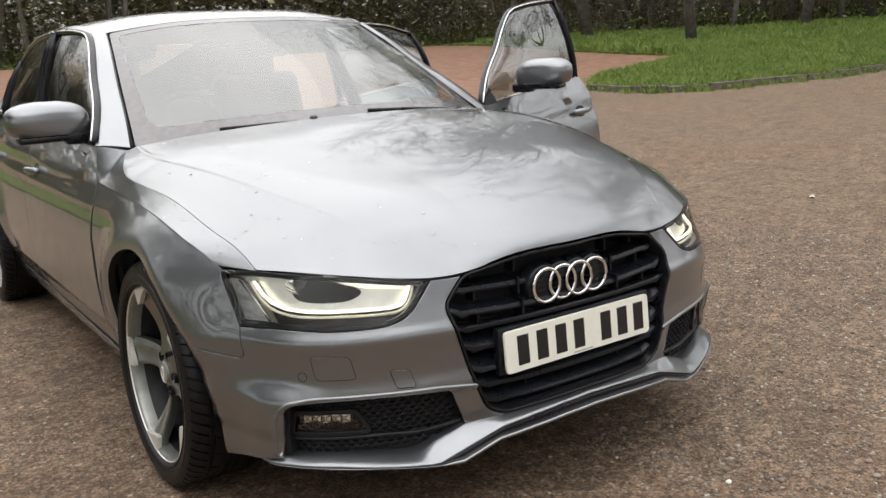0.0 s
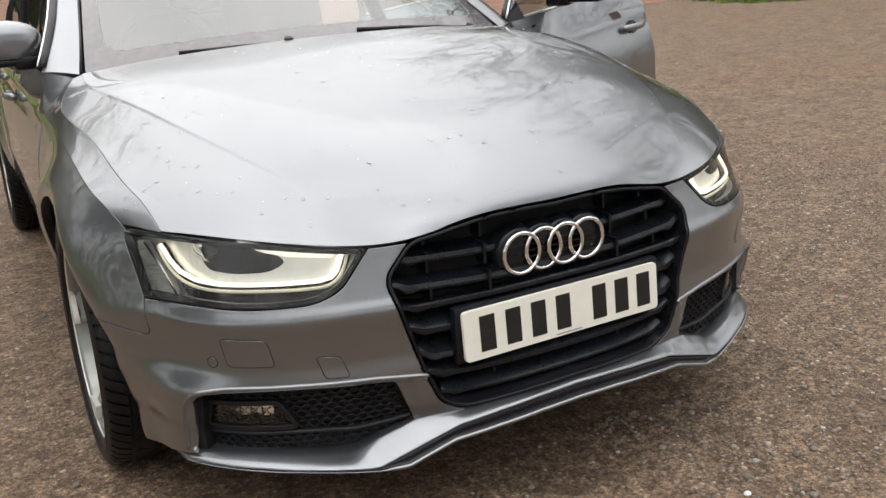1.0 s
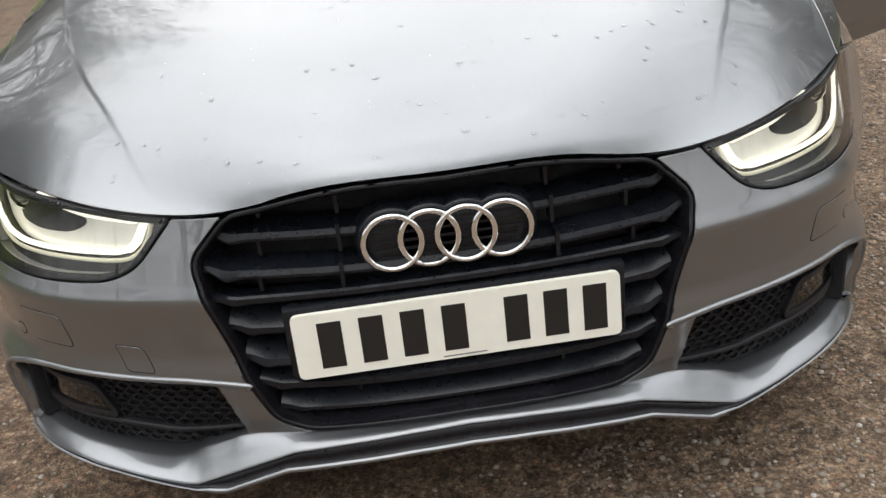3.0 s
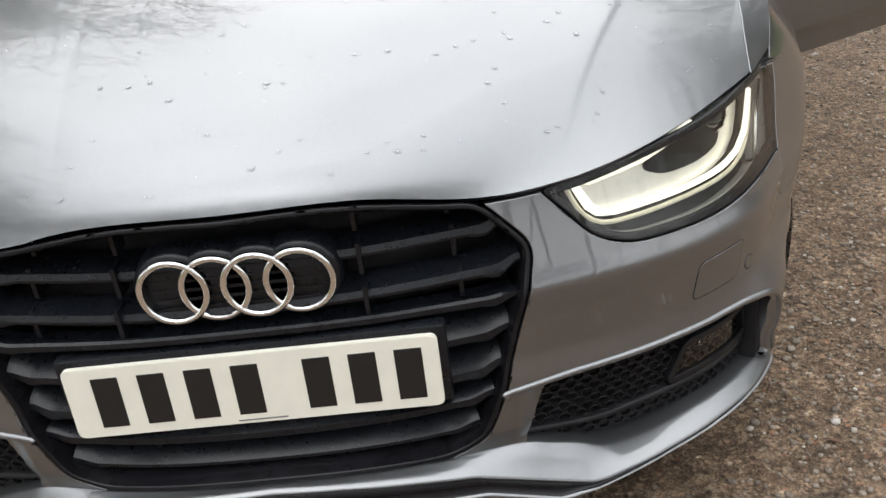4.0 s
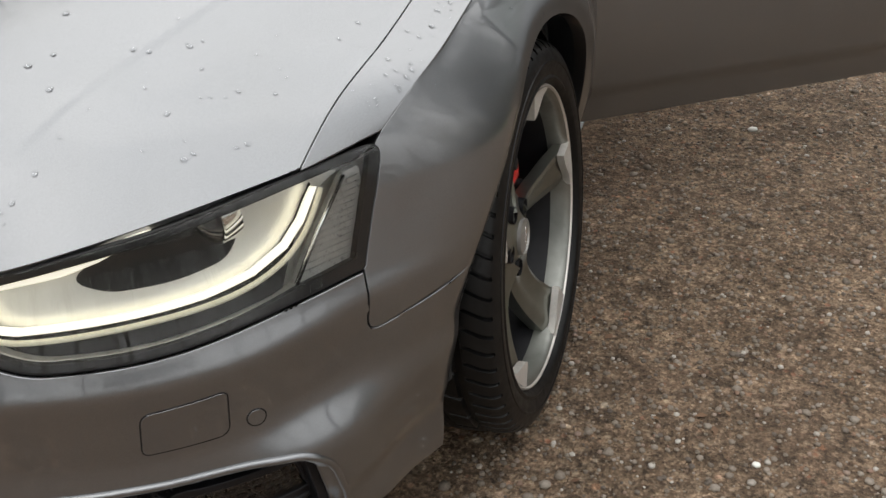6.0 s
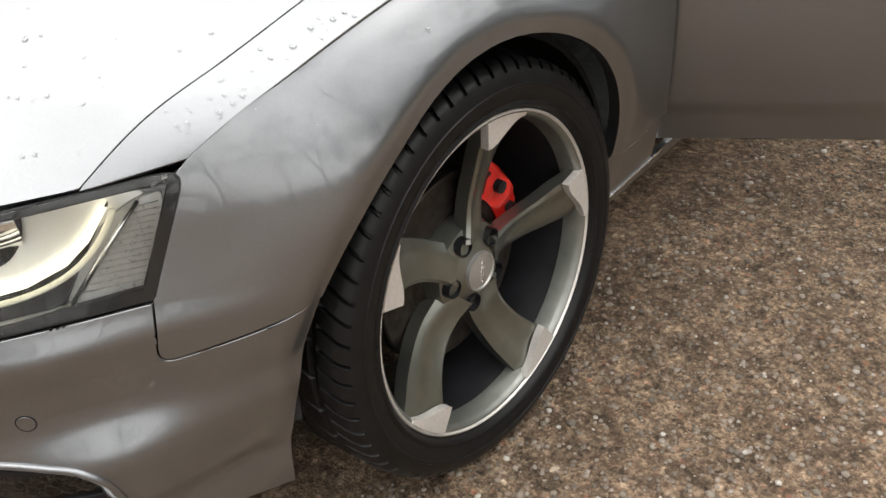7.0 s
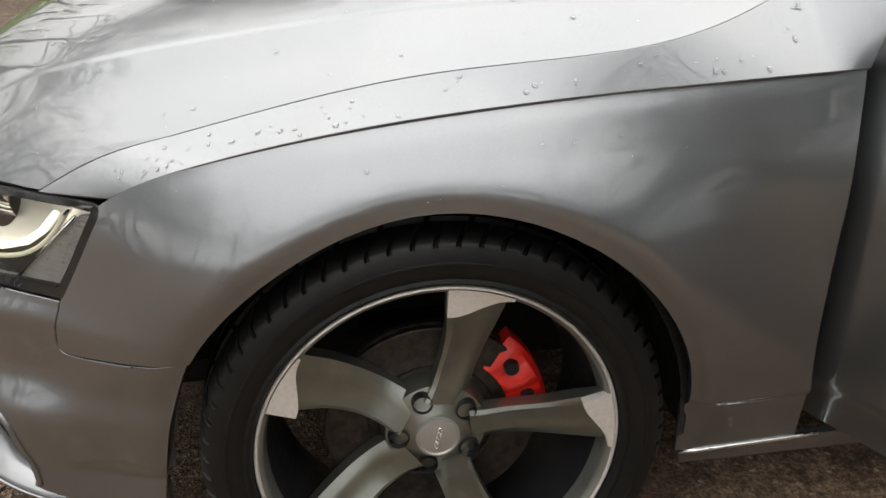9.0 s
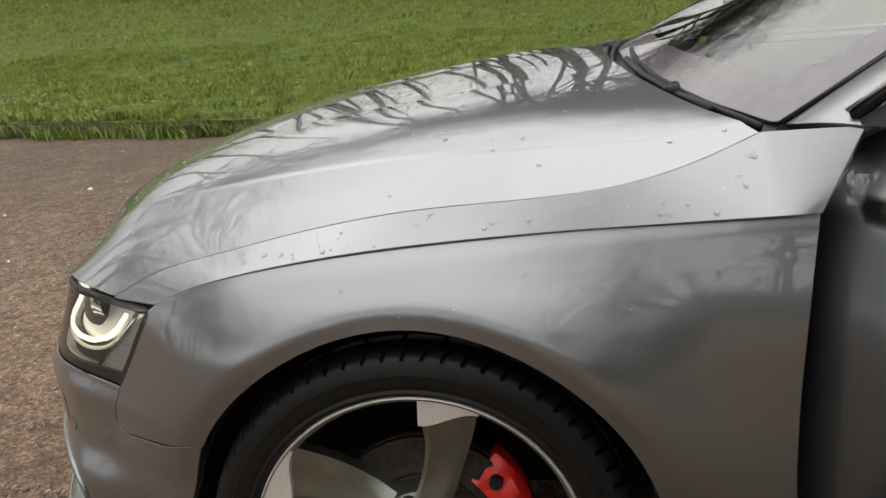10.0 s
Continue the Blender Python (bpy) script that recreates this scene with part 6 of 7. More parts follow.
def sheet(name, xs, ys, lift, material, keep=None, wobble=0.0, seed=0):
    gx, gy = np.meshgrid(xs, ys, indexing="ij")
    z = rise(gx, gy) + lift
    if wobble:
        z = z + wobble * np.array([noise.noise((a * 0.9 + seed, b * 0.9, 3.0)) for a, b in zip(gx.ravel(), gy.ravel())]).reshape(gx.shape)
    n, m = gx.shape
    verts = np.stack([gx, gy, z], -1).reshape(-1, 3)
    faces = [(i * m + j, (i + 1) * m + j, (i + 1) * m + j + 1, i * m + j + 1) for i in range(n - 1) for j in range(m - 1) if keep is None or keep((gx[i, j] + gx[i + 1, j]) / 2, (gy[i, j] + gy[i, j + 1]) / 2)]
    return make_mesh(name, verts, faces)


span = np.concatenate([np.linspace(-300, -50, 9), np.linspace(-46, 46, 47), np.linspace(50, 300, 9)])
ground = part("ground", sheet("ground", span, span, 0.0, GRAVEL), GRAVEL)
tagged(ground, "worn brown gravel and tarmac car park", "ground", kind="structure")


def kerb_x(y):
    """Edge of the lawn on the car's right-hand side."""
    return -5.45 + 0.16 * (y + 2.0) + 0.05 * np.sin(y * 1.7) + 0.035 * np.sin(y * 5.3 + 1.0) + 0.02 * np.sin(y * 11.7)


ISLAND = curve2([(13.6, 14.3), (13.3, 13.0), (13.15, 12.0), (13.6, 11.35), (15.0, 11.05), (17.2, 10.6), (19.8, 10.5), (30.0, 10.2), (44.0, 9.8)], 5)
PATH_NEAR = [(22.9, 18.2), (18.4, 16.9), (16.1, 16.4), (14.4, 15.2)]
PATH_FAR = [(-12, 47), (10, 45), (25.5, 39), (24.5, 32), (22.8, 24.5), (22.4, 21.5), (22.3, 19.4)]
GREEN_LOOP = ISLAND + [(90, 8), (90, 95), (-45, 95), (-45, 50)] + PATH_FAR + PATH_NEAR


def patch(name, loop, lift, material, step=0.7, wobble=0.0):
    """A piece of ground cover inside a loop of the plan, laid on the land."""
    def land(u, v):
        z = rise(u, v) + lift
        return u, v, z
    me = panel(name, land, loop, step, 1.0, gap=0, depth=lift + 0.03, roll=0.01)
    return part(name, me, material)


lawn_loop = [(float(kerb_x(y)), float(y)) for y in np.linspace(-40, 30, 60)] + [(-45.0, 30.0), (-45.0, -40.0)]
tagged(patch("lawn", lawn_loop, 0.13, GRASS_SOIL, 1.5), "mown grass bank beside the car park", "lawn", kind="structure")
tagged(patch("grass_bank", GREEN_LOOP, 0.09, GRASS_SOIL, 2.0), "rough grass and weeds behind a kerb, under the wood", "grass bank", kind="structure")
path_loop = [(-12, 18), (6, 15.5), (12.8, 14.2)] + PATH_NEAR[::-1] + PATH_FAR[::-1]
tagged(patch("dirt_path", path_loop, 0.012, RED_DIRT, 1.5), "red-brown dirt path along the wood", "path", kind="structure")


def kerb_stones(line, group_label, h=0.10, d=0.14, material=None, label="weathered mossy concrete kerb stone"):
    """Kerb stones end to end along a line of the plan."""
    p = np.array(line, float)
    run = np.r_[0, np.cumsum(np.linalg.norm(np.diff(p, axis=0), axis=1))]
    n = int(run[-1] / 0.9)
    rng = random.Random(5)
    base = None
    for i in range(n):
        s0, s1 = run[-1] * i / n, run[-1] * (i + 1) / n
        a = Vector((np.interp(s0, run, p[:, 0]), np.interp(s0, run, p[:, 1]), 0))
        b = Vector((np.interp(s1, run, p[:, 0]), np.interp(s1, run, p[:, 1]), 0))
        mid, t = (a + b) / 2, (b - a)
        if base is None:
            bm = bmesh.new()
            box(bm, -0.445, 0.445, -d / 2, d / 2, -0.05, h, 0.022)
            for v in bm.verts:
                v.co += Vector((rng.uniform(-1, 1), rng.uniform(-1, 1), rng.uniform(-1, 1))) * 0.006
            base = bpy.data.meshes.new("kerb_stone")
            smooth_bm(bm).to_mesh(base)
            bm.free()
            base.materials.append(material or KERB)
        ob = tagged(new("kerb_stone", base), label, "kerb stone", group_label)
        ob.matrix_basis = Matrix.Translation((mid.x, mid.y, float(rise(mid.x, mid.y)) + rng.uniform(-0.02, 0.012))) @ pose(0, 0, 0, rng.uniform(-3, 3), rng.uniform(-1, 1), math.degrees(math.atan2(t.y, t.x)) + rng.uniform(-1.5, 1.5))


kerb_stones(ISLAND[:38], "kerb of the grass bank", 0.15)
kerb_stones([(float(kerb_x(y)), float(y)) for y in np.linspace(-9, 6, 40)], "sunken kerb of the lawn", 0.10, 0.12, EDGING, "earth-stained old edging stone under the grass")


# ---- scattered small stuff ----
def scatter(name, centres, shapes, sizes, turns, material, label, category, tilt=None):
    """Many copies of small shapes (verts, faces) joined into one mesh."""
    verts, faces, base = [], [], 0
    vs, fs = [np.array(s[0]) for s in shapes], [s[1] for s in shapes]
    pick = np.random.randint(0, len(shapes), len(centres))
    loops, starts, totals = [], [], []
    out = []
    for k in range(len(shapes)):
        sel = np.where(pick == k)[0]
        if not len(sel):
            continue
        v = vs[k][None] * sizes[sel][:, None, None]
        c, s = np.cos(turns[sel])[:, None], np.sin(turns[sel])[:, None]
        x, y, z = v[..., 0] * c - v[..., 1] * s, v[..., 0] * s + v[..., 1] * c, v[..., 2]
        if tilt is not None:
            x, y = x + z * tilt[sel][:, 0:1], y + z * tilt[sel][:, 1:2]
        w = np.stack([x, y, z], -1) + centres[sel][:, None]
        out.append((w.reshape(-1, 3), np.concatenate([np.array(fs[k]) + i * len(vs[k]) for i in range(len(sel))])))
    n = 0
    av, af = [], []
    for w, f in out:
        av.append(w)
        af.append(f + n)
        n += len(w)
    av, af = np.concatenate(av), np.concatenate(af)
    me = bpy.data.meshes.new(name)
    me.vertices.add(len(av))
    me.vertices.foreach_set("co", av.astype(np.float32).ravel())
    k = af.shape[1]
    me.loops.add(af.size)
    me.loops.foreach_set("vertex_index", af.astype(np.int32).ravel())
    me.polygons.add(len(af))
    me.polygons.foreach_set("loop_start", np.arange(0, af.size, k, dtype=np.int32))
    me.update(calc_edges=True)
    return tagged(part(name, me, material), label, category, kind="stuff")


def lump(seed, flat=0.55):
    rng = random.Random(seed)
    bm = bmesh.new()
    bmesh.ops.create_icosphere(bm, subdivisions=1, radius=0.5)
    for v in bm.verts:
        v.co *= rng.uniform(0.72, 1.12)
        v.co.z *= flat
        v.co.z += 0.12
    vs, fs = [tuple(v.co) for v in bm.verts], [[v.index for v in f.verts] for f in bm.faces]
    bm.free()
    return vs, fs


def ring_points(n, x0, x1, y0, y1):
    return np.random.uniform((x0, y0), (x1, y1), (n, 2))


def on_land(p, lift=0.0):
    return np.c_[p, rise(p[:, 0], p[:, 1]) + lift]


stones = np.concatenate([ring_points(42000, 0.2, 3.4, -1.2, 3.2), ring_points(9000, -3.2, 0.4, -1.6, 3.0), ring_points(7000, -1.5, 7, -3, 8), ring_points(3500, -5.2, -1.5, -4.5, 1.0)])
under = (np.abs(stones[:, 0]) < 0.80) & (stones[:, 1] > 0.25) & (stones[:, 1] < 4.5)
stones = stones[~under]
size = 0.005 + 0.010 * np.random.random(len(stones))**2 + 0.012 * (np.random.random(len(stones)) > 0.975)
scatter("loose_gravel", on_land(stones), [lump(k) for k in range(6)], size, np.random.uniform(0, 6.28, len(stones)), PEBBLE, "loose brown and grey gravel chips", "gravel")

litter_shape = ([(-0.5, 0, 0.02), (0, 0.28, 0.10), (0.5, 0, 0.02), (0, -0.28, 0.06)], [[0, 1, 2], [0, 2, 3]])
lit = np.concatenate([ring_points(500, 0.9, 5, -2, 6), ring_points(250, -4, -0.9, -3, 3)])
q = np.random.uniform(-9, 5, 2600)
lit = np.concatenate([lit, np.c_[kerb_x(q) + 0.05 + np.abs(np.random.normal(0, 0.22, 2600)), q]])
scatter("leaf_litter", on_land(lit, 0.004), [litter_shape], np.random.uniform(0.012, 0.028, len(lit)), np.random.uniform(0, 6.28, len(lit)), LITTER, "dry leaf scraps and bits of twig", "leaf litter")


for x, y, r, name, label in ((1.234, 2.102, 0.011, "pale_stone", "small white stone lying on the gravel"), (0.324, -0.217, 0.008, "pale_stone", "small white stone lying on the gravel"), (1.301, 0.753, 0.006, "pale_stone", "pale grey stone lying on the gravel"),
                             (-1.768, -1.594, 0.009, "pale_stone", "small white stone lying on the gravel"), (-2.701, -2.209, 0.009, "pale_stone", "small white stone lying on the gravel"), (-3.334, -2.002, 0.016, "pale_stone", "pale grey stone lying on the gravel")):
    bm = bmesh.new()
    bmesh.ops.create_icosphere(bm, subdivisions=2, radius=r)
    for v in bm.verts:
        v.co = Vector((v.co.x * 1.25, v.co.y, v.co.z * 0.7)) * (1 + 0.22 * noise.noise(v.co * 120 + Vector((x, y, 0)) * 7))
    ob = tagged(part(name, smooth_bm(bm, 40), PETAL), label, "stone", "pale stones on the gravel")
    ob.location = (x, y, r * 0.45)
bm = bmesh.new()
leaf = [(0.045 * math.cos(q) * (1 + 0.15 * math.sin(3 * q)), 0.020 * math.sin(q), 0.004 + 0.006 * math.cos(2 * q)) for q in np.linspace(0, 2 * math.pi, 18, endpoint=False)]
rows = [[bm.verts.new((x, y, z + d)) for x, y, z in leaf] for d in (0.0, 0.0015)]
bm.faces.new(rows[0][::-1])
bm.faces.new(rows[1])
for k in range(18):
    bm.faces.new((rows[0][k], rows[0][(k + 1) % 18], rows[1][(k + 1) % 18], rows[1][k]))
scrap = tagged(part("dead_leaf", bm, SCRAP), "pale curled dead leaf lying on the gravel", "leaf")
scrap.matrix_basis = pose(4.329, 2.201, 0.004, 0, 0, 30)


# grass
def blade(seed):
    rng = random.Random(seed)
    v, f = [], []
    for k in range(5):
        q, l, b = rng.uniform(0, 6.28), rng.uniform(0.6, 1.0), rng.uniform(0.15, 0.6)
        ox, oy = rng.uniform(-0.3, 0.3), rng.uniform(-0.3, 0.3)
        c, s = math.cos(q), math.sin(q)
        i = len(v)
        v += [(ox - 0.05 * s, oy + 0.05 * c, 0), (ox + 0.05 * s, oy - 0.05 * c, 0), (ox + b * 0.4 * c + 0.03 * s, oy + b * 0.4 * s - 0.03 * c, l * 0.6), (ox + b * c, oy + b * s, l)]
        f += [[i, i + 1, i + 2], [i, i + 2, i + 3]]
    return v, f


def in_loop(p, loop):
    return inside(loop, p[:, 0], p[:, 1])


g = np.concatenate([ring_points(78000, -16, -4.2, -9, 5), ring_points(26000, -34, -14, -28, 7)])
g = g[g[:, 0] < kerb_x(g[:, 1]) - 0.03]
far = kerb_x(g[:, 1]) - g[:, 0]
lumpy = np.array([noise.noise((a * 1.3, b * 1.3, 0)) + 0.6 * noise.noise((a * 0.4, b * 0.4, 7)) for a, b in g])
tuft = 0.050 + 0.085 * lumpy + 0.02 * np.random.random(len(g)) + 0.05 * smooth(7, 20, far)
edge = np.exp(-(far / 0.22)**2)
scatter("lawn_grass", on_land(g, 0.12), [blade(k) for k in range(7)], np.maximum(tuft + 0.05 * edge, 0.018), np.random.uniform(0, 6.28, len(g)), GRASS, "short green grass with daisies and weeds", "grass")
g = np.c_[np.random.uniform(-9, 5, 7000), np.zeros(7000)][:, ::-1]
g = np.c_[kerb_x(g[:, 1]) + np.random.normal(0.02, 0.07, 7000), g[:, 1]]
scatter("edge_grass", on_land(g, 0.0), [blade(k) for k in range(7)], np.random.uniform(0.06, 0.16, len(g)), np.random.uniform(0, 6.28, len(g)), WEEDS, "longer grass hanging over the lawn's edge", "grass")
g = ring_points(5200, -15, -4.4, -9, 5)
g = g[(g[:, 0] < kerb_x(g[:, 1]) - 0.05) & (np.array([noise.noise((a * 2.1 + 40, b * 2.1, 3)) for a, b in g]) > 0.12)]
scatter("lawn_weeds", on_land(g, 0.12), [blade(k) for k in range(7)], np.random.uniform(0.06, 0.15, len(g)), np.random.uniform(0, 6.28, len(g)), WEEDS, "taller darker tufts and broad-leaved weeds", "weeds")
q = np.random.uniform(-9, 5, 4200)
g = np.c_[kerb_x(q) - np.abs(np.random.normal(0, 0.16, 4200)) + 0.10, q]
scatter("dry_grass", on_land(g, 0.03), [blade(k) for k in range(7)], np.random.uniform(0.05, 0.15, len(g)), np.random.uniform(0, 6.28, len(g)), DRY, "dry brown stalks along the lawn's edge", "dead grass")
daisy = ([(0.5 * math.cos(q), 0.5 * math.sin(q), 0.05) for q in np.linspace(0, 2 * math.pi, 6, endpoint=False)], [[0, 1, 2], [0, 2, 3], [0, 3, 4], [0, 4, 5]])
g = np.random.normal(0, 1, (260, 2)) * (1.6, 1.2) + (-7.2, -4.6)
g = g[g[:, 0] < kerb_x(g[:, 1])]
scatter("daisies", on_land(g, 0.185), [daisy], np.random.uniform(0.018, 0.028, len(g)), np.random.uniform(0, 6.28, len(g)), PETAL, "tiny white daisies in the lawn", "daisy")
g = np.concatenate([ring_points(30000, 13, 26, 10, 19), ring_points(42000, 20, 48, 9, 34)])
g = g[in_loop(g, GREEN_LOOP)]
scatter("bank_grass", on_land(g, 0.08), [blade(k) for k in range(7)], np.random.uniform(0.08, 0.20, len(g)) + 0.16 * smooth(18, 32, np.hypot(g[:, 0], g[:, 1])), np.random.uniform(0, 6.28, len(g)), WEEDS, "rough uncut bank grass and nettles", "grass")
g = np.array(ISLAND)[:36]
g = g[np.random.randint(0, len(g), 1600)] + np.random.normal(0, 0.16, (1600, 2)) - (0, 0.10)
scatter("kerb_weeds", on_land(g), [blade(k) for k in range(7)], np.random.uniform(0.06, 0.18, len(g)), np.random.uniform(0, 6.28, len(g)), WEEDS, "weeds growing along the kerb's foot", "weeds")


# ---- trees ----
def tree_mesh(seed, height, bare=True):
    """A leafless spring tree: trunk, forking limbs and many fine twigs."""
    rng = random.Random(seed)
    trunk, limbs = bmesh.new(), bmesh.new()

    def grow(bm, p, d, length, r, level):
        pts, rad = [p.copy()], [r]
        n = (5, 5, 3, 2, 1)[level]
        for i in range(n):
            d = (d + Vector((rng.gauss(0, 1), rng.gauss(0, 1), rng.gauss(0, 0.6) + (0.25 if level > 0 else 0.1))) * (0.10 + 0.07 * level)).normalized()
            p = p + d * length / n
            pts.append(p.copy())
            rad.append(r * (1 - 0.62 * (i + 1) / n))
        tube(bm, pts, rad, (7, 5, 4, 3, 3)[level])
        if level >= 4:
            return
        for k in range((7, 6, 6, 5)[level]):
            f = rng.uniform(0.35, 1.0) if level else rng.uniform(0.40, 1.0)
            i = min(int(f * n), n - 1)
            q = pts[i].lerp(pts[i + 1], f * n - i)
            side = Vector((rng.gauss(0, 1), rng.gauss(0, 1), rng.uniform(-0.1, 0.9))).normalized()
            grow(limbs, q, (d * 0.45 + side).normalized(), length * rng.uniform(0.42, 0.66), max(r * (1 - 0.6 * f) * 0.58, 0.008), level + 1)
    grow(trunk, Vector((0, 0, -0.2)), Vector((rng.uniform(-0.1, 0.1), rng.uniform(-0.1, 0.1), 1)).normalized(), height * 0.62, height * 0.0095, 0)
    for b in (trunk, limbs):
        for f in b.faces:
            f.smooth = True
    tm, lm = bpy.data.meshes.new("trunk"), bpy.data.meshes.new("limbs")
    trunk.to_mesh(tm)
    limbs.to_mesh(lm)
    trunk.free()
    limbs.free()
    return tm, lm


def leaf_cloud(seed, n, spread, big=1.0):
    rng = np.random.RandomState(seed)
    c = rng.normal(0, 1, (n, 3)) * spread
    s = rng.uniform(0.05, 0.11, n) * big
    q = rng.uniform(0, 6.28, n)
    a = np.stack([np.cos(q), np.sin(q), rng.uniform(-0.6, 0.6, n)], -1) * s[:, None]
    b = np.stack([-np.sin(q), np.cos(q), rng.uniform(-0.6, 0.6, n)], -1) * s[:, None] * 0.6
    v = np.stack([c - a, c + b, c + a, c - b], 1).reshape(-1, 3)
    f = np.arange(n * 4).reshape(-1, 4)
    return v, f


def build_tree(tm, lm, lab):
    t = thing("tree", lab, "tree", "trees round the car park")
    for me, name in ((tm, "trunk"), (lm, "limbs")):
        part(name, me, BARK, t)
    return t


TREES = [build_tree(*tree_mesh(k, h), lab) for k, h, lab in ((11, 13.0, "tall bare spring tree with fine twigs"), (12, 11.0, "bare forked tree with dark bark"), (13, 15.0, "tall bare ash tree behind the path"), (14, 9.0, "small bare tree at the wood's edge"))]
spots = []
rng = random.Random(21)
for k in range(80):
    q = radians(-75 + 250 * k / 79) + rng.uniform(-0.03, 0.03)
    r = rng.uniform(30, 44)
    if radians(-52) < q < radians(12) and k % 4:  # the wood opens towards the car's left side
        continue
    spots.append((r * math.cos(q), 1.5 + r * math.sin(q)))
for k in range(24):  # a thinner row beyond the lawn
    q = radians(176 + 108 * k / 23) + rng.uniform(-0.05, 0.05)
    r = rng.uniform(41, 52)
    spots.append((r * math.cos(q), 1.5 + r * math.sin(q)))
spots += [(r * math.cos(radians(q)), 1.5 + r * math.sin(radians(q))) for q, r in ((152, 44), (157, 41), (161, 45), (165, 39), (168, 43), (171, 40), (174, 44), (177, 40), (180, 43), (183, 41))]
spots += [(31.0, 29.5), (33.5, 26.0), (34.7, 23.6), (36.5, 21.0), (33.0, 24.8), (31.8, 27.6), (38.0, 24), (40, 20), (29.5, 33), (28.8, 38)]
spots += [(8.0, -25.0), (-14.0, -27.0)]  # tall trees on the near side, seen in the door's glass
spots += [(r * math.cos(radians(q)), 1.5 + r * math.sin(radians(q))) for q, r in ((146, 38), (150, 36), (154, 39), (158, 36), (162, 38), (165, 35), (169, 37), (172, 36), (176, 38), (179, 35), (182, 37), (186, 38), (190, 36), (195, 39))]
spots = [p for p in spots if not (inside(path_loop, np.array([p[0]]), np.array([p[1]]))[0])]
for k, (x, y) in enumerate(spots):
    big_ = 1.25 if x < 0 and math.hypot(x, y) > 39 else 0.85 if (x > 28 and y > 19) else 1.05
    base = TREES[k % 4]
    m = Matrix.Translation((x, y, float(rise(x, y)))) @ pose(0, 0, 0, 0, 0, rng.uniform(0, 360)) @ Matrix.Diagonal((*[rng.uniform(1.6, 2.3) * (big_)] * 3, 1))
    if k < 4:
        base.matrix_basis = m
    else:
        t = copy_thing(base, m)
        t.scale = [m.to_scale().x] * 3


# undergrowth: ivy, brambles and dry stems along the wood's edge
def cloud(name, centres, leaves, spread, material, label, seed, category="undergrowth", big=1.0):
    vs, fs, n = [], [], 0
    for i, c in enumerate(centres):
        v, f = leaf_cloud(seed + i, leaves, spread[i % len(spread)], big)
        vs.append(v + c)
        fs.append(f + n)
        n += len(v)
    vs, fs = np.concatenate(vs), np.concatenate(fs)
    me = bpy.data.meshes.new(name)
    me.vertices.add(len(vs))
    me.vertices.foreach_set("co", vs.astype(np.float32).ravel())
    me.loops.add(fs.size)
    me.loops.foreach_set("vertex_index", fs.astype(np.int32).ravel())
    me.polygons.add(len(fs))
    me.polygons.foreach_set("loop_start", np.arange(0, fs.size, 4, dtype=np.int32))
    me.update(calc_edges=True)
    return tagged(part(name, me, material), label, category, kind="stuff")


wood = curve2([(-14, 50.0), (10, 48.5), (27.0, 41.0), (28.5, 34.0), (31.0, 28.5), (34.0, 24.0), (39.0, 20.0), (48.0, 16.0), (66.0, 12.0)], 40)
back = np.array((0.75, 0.66))
rng = np.random.RandomState(4)


def along_wood(n, deep, z0, z1):
    out = []
    for k in range(n):
        x, y = wood[rng.randint(len(wood))]
        t = abs(rng.normal(0, deep))
        x, y = x + rng.normal(0, 0.7) + back[0] * t, y + rng.normal(0, 0.7) + back[1] * t
        out.append((x, y, float(rise(x, y)) + rng.uniform(z0, z1)))
    return out


cloud("undergrowth", along_wood(520, 2.0, 0.1, 0.6), 130, [np.array(v) for v in ((0.7, 0.7, 0.28), (0.9, 0.8, 0.36), (0.5, 0.5, 0.5))], WEEDS, "low nettles and bramble along the wood's edge", 100)
cloud("ivy", along_wood(560, 4.0, 0.6, 5.5), 150, [np.array(v) for v in ((0.5, 0.5, 1.0), (0.8, 0.8, 0.8))], IVY, "dark ivy climbing the tree trunks", 700, "ivy")
cloud("brown_brush", along_wood(1250, 4.5, 0.4, 7.5), 130, [np.array(v) for v in ((0.8, 0.8, 0.9), (1.1, 1.1, 0.7))], BROWN_LEAF, "brown leafless brush and old bramble", 1400, "brush")
bm = bmesh.new()
rr = random.Random(9)
for k in range(7000):
    x, y = wood[rr.randrange(len(wood))]
    t = abs(rr.gauss(0, 3.0))
    x, y = x + rr.gauss(0, 0.6) + back[0] * t, y + rr.gauss(0, 0.6) + back[1] * t
    z = float(rise(x, y))
    l = rr.uniform(0.8, 4.0)
    d = Vector((rr.gauss(0, 0.5), rr.gauss(0, 0.4), 1)).normalized()
    p = Vector((x, y, z))
    q = p + d * l * 0.5
    e = q + (d + Vector((rr.gauss(0, 0.5), rr.gauss(0, 0.5), -0.1))).normalized() * l * 0.5
    tube(bm, [p, q, e], [0.018, 0.013, 0.006], 3)
tagged(part("dry_stems", bm, DRY), "tangle of dry bramble stems and saplings", "undergrowth", kind="stuff")
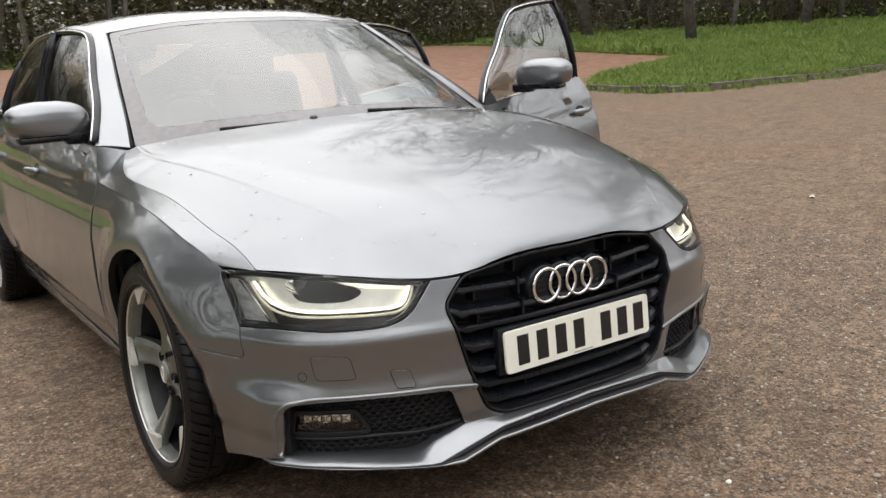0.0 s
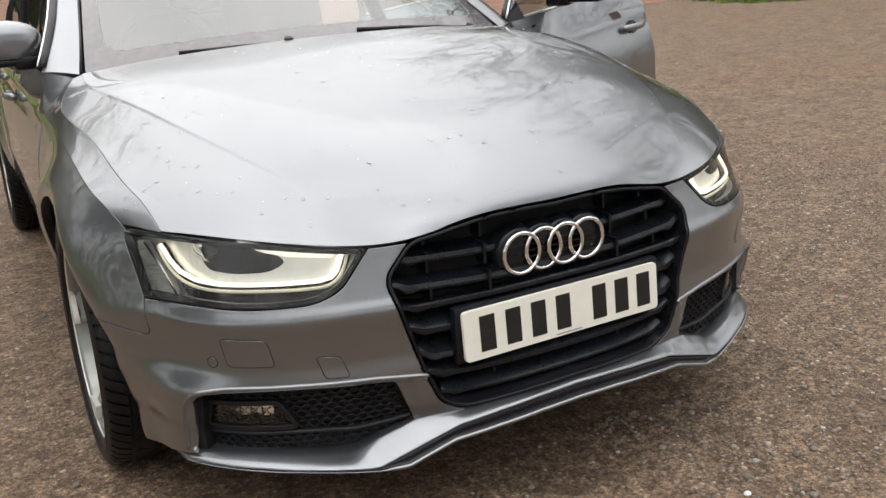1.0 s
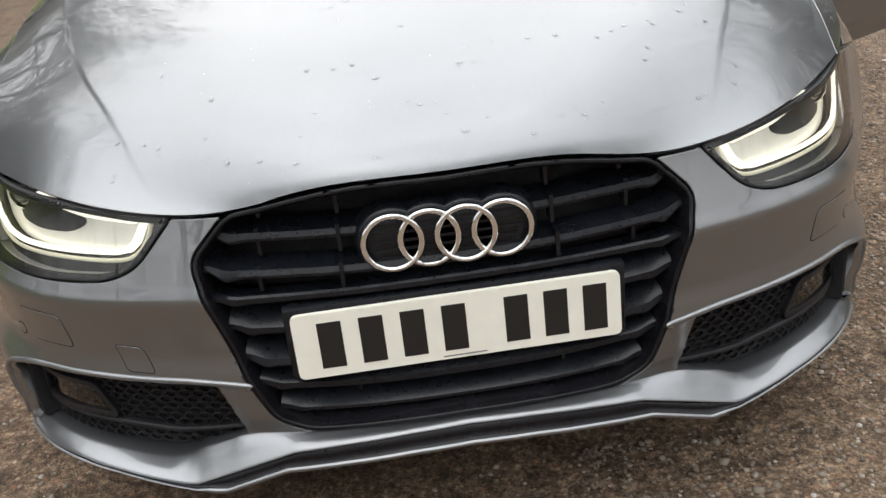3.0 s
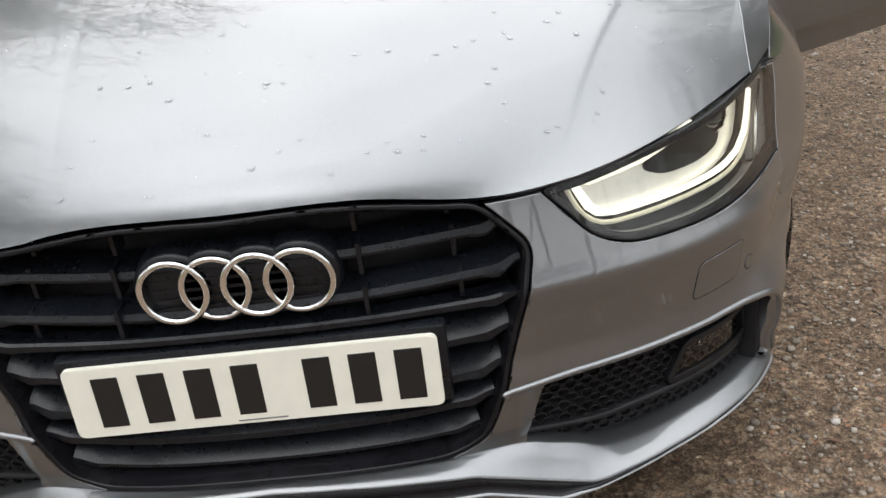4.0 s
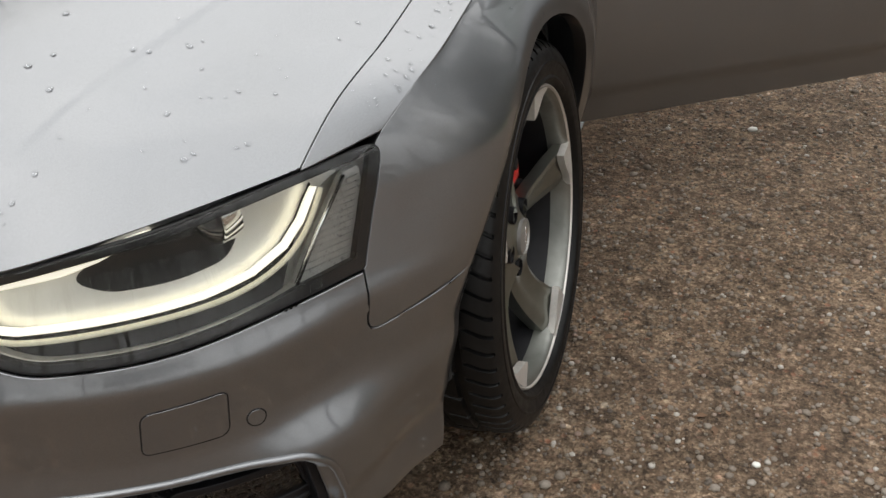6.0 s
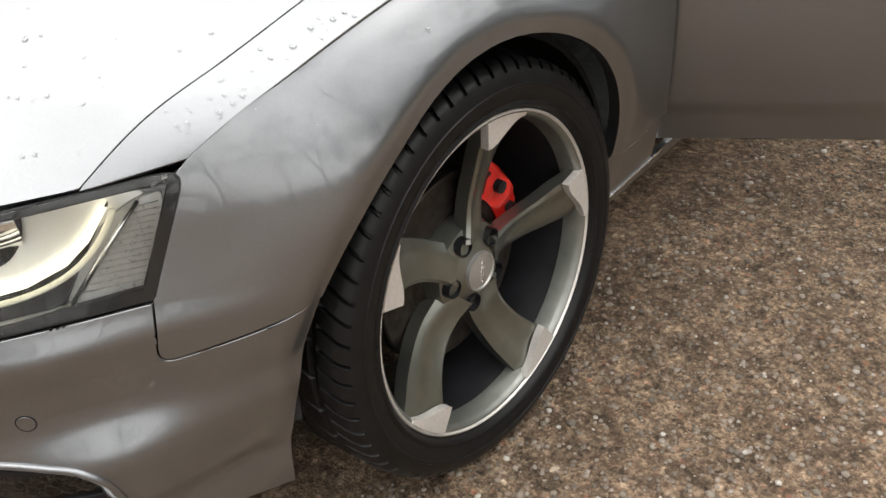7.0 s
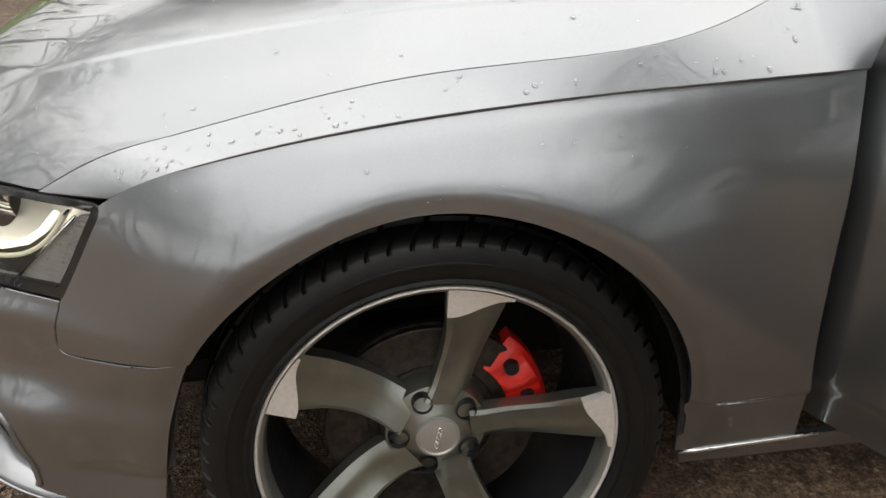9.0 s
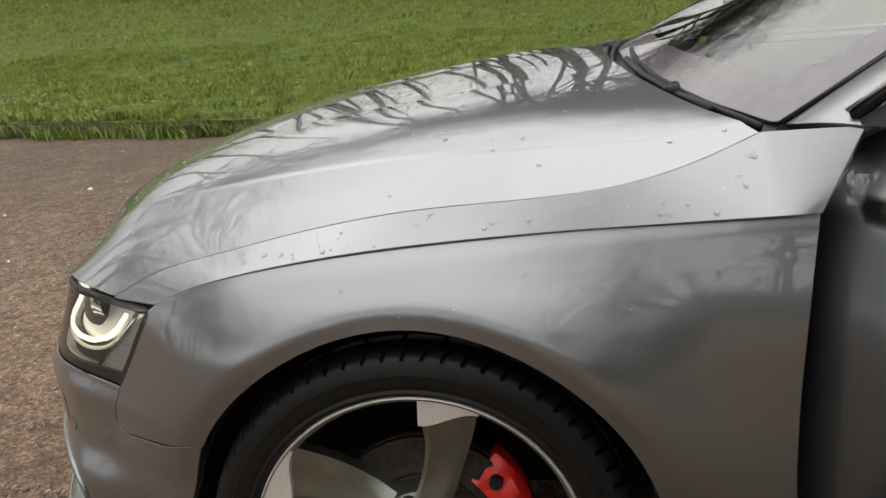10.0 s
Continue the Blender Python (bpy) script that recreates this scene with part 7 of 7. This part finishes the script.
# a far belt of wood closes the place all round
bm = bmesh.new()
rr = random.Random(10)
for k in range(640):
    q = radians(rr.uniform(-80, 180)) if k < 560 else radians(rr.uniform(180, 280))
    r = rr.uniform(46, 74)
    x, y = r * math.cos(q), r * math.sin(q)
    z = float(rise(x, y))
    h = rr.uniform(6, 11)
    p = Vector((x, y, z - 0.2))
    e = p + Vector((rr.gauss(0, 0.8), rr.gauss(0, 0.8), h))
    tube(bm, [p, p.lerp(e, 0.5) + Vector((rr.gauss(0, 0.2), rr.gauss(0, 0.2), 0)), e], [0.16, 0.11, 0.03], 5)
    for j in range(9):
        b = p.lerp(e, rr.uniform(0.25, 0.95))
        d = Vector((rr.gauss(0, 1), rr.gauss(0, 1), rr.uniform(0, 1.2))).normalized()
        tube(bm, [b, b + d * rr.uniform(1, 2.6)], [0.045, 0.01], 3)
tagged(part("far_wood", bm, BARK), "belt of bare woodland round the car park", "woodland", kind="stuff")
c = []
rng = np.random.RandomState(8)
for k in range(1100):
    q, r = (radians(rng.uniform(-80, 180)) if k < 760 else radians(rng.uniform(180, 280))), rng.uniform(48, 66)
    x, y = r * math.cos(q), r * math.sin(q)
    c.append((x, y, float(rise(x, y)) + abs(rng.normal(2.5, 4.0))))
cloud("far_thicket", c, 130, [np.array(v) * 3.4 for v in ((0.55, 0.5, 0.35), (0.8, 0.6, 0.5))], IVY, "thicket of evergreen brush under the far trees", 2000, "undergrowth", 1.6)
c = []
for k in range(1500):
    q, r = radians(rng.uniform(5, 140)), rng.uniform(52, 76)
    x, y = r * math.cos(q), r * math.sin(q)
    c.append((x, y, float(rise(x, y)) + rng.uniform(0.5, 13.0)))
cloud("far_brush", c, 150, [np.array(v) * 3.0 for v in ((0.6, 0.6, 0.45), (0.8, 0.6, 0.6))], BROWN_LEAF, "brown twiggy thicket deep in the wood", 5000, "brush", 2.9)

# ---- rain drops on the paint ----
def drops(name, surf, n, u0, u1, v0, v1, flip, seed, parent):
    rng = np.random.RandomState(seed)
    dome = []
    for ring, (r, h) in enumerate(((1.0, 0.0), (0.86, 0.28), (0.52, 0.46))):
        dome += [(r * math.cos(q), r * math.sin(q), h) for q in np.linspace(0, 2 * math.pi, 8, endpoint=False)]
    dome.append((0, 0, 0.52))
    dome = np.array(dome)
    fs = [[k, (k + 1) % 8, 8 + (k + 1) % 8, 8 + k] for k in range(8)] + [[8 + k, 8 + (k + 1) % 8, 16 + (k + 1) % 8, 16 + k] for k in range(8)] + [[16 + k, 16 + (k + 1) % 8, 24] for k in range(8)]
    u, v = rng.uniform(u0, u1, n), rng.uniform(v0, v1, n)
    p, nn = np.stack(surf(u, v), -1), normals_of(surf, u, v, flip)
    verts, faces = [], []
    for i in range(n):
        z = nn[i]
        x = np.cross((0, 1, 0.001), z)
        x /= np.linalg.norm(x)
        y = np.cross(z, x)
        r = 0.0014 + 0.0030 * rng.random_sample()**2.2
        sx, sy = r * rng.uniform(0.8, 1.5), r * rng.uniform(0.8, 1.2)
        b = len(verts)
        verts += (p[i] + dome[:, :1] * x * sx + dome[:, 1:2] * y * sy + dome[:, 2:] * z * r * 0.8).tolist()
        faces += [[k + b for k in f] for f in fs]
    tagged(part(name, make_mesh(name, verts, faces), WATER, parent, "scattered rain drops"), kind="stuff")


drops("rain_water", bonnet, 520, -0.97, 0.97, 0.10, 0.99, 1.0, 3, car)
drops("rain_water", wing_top, 90, 0.1, 0.9, 0.15, 1.0, 1.0, 4, car)
drops("rain_water", mirrored(wing_top), 60, 0.1, 0.9, 0.15, 1.0, -1.0, 5, car)
drops("rain_water", skin, 22, a_y(0.5), a_y(1.35), 0.715, 0.79, 1.0, 6, car)
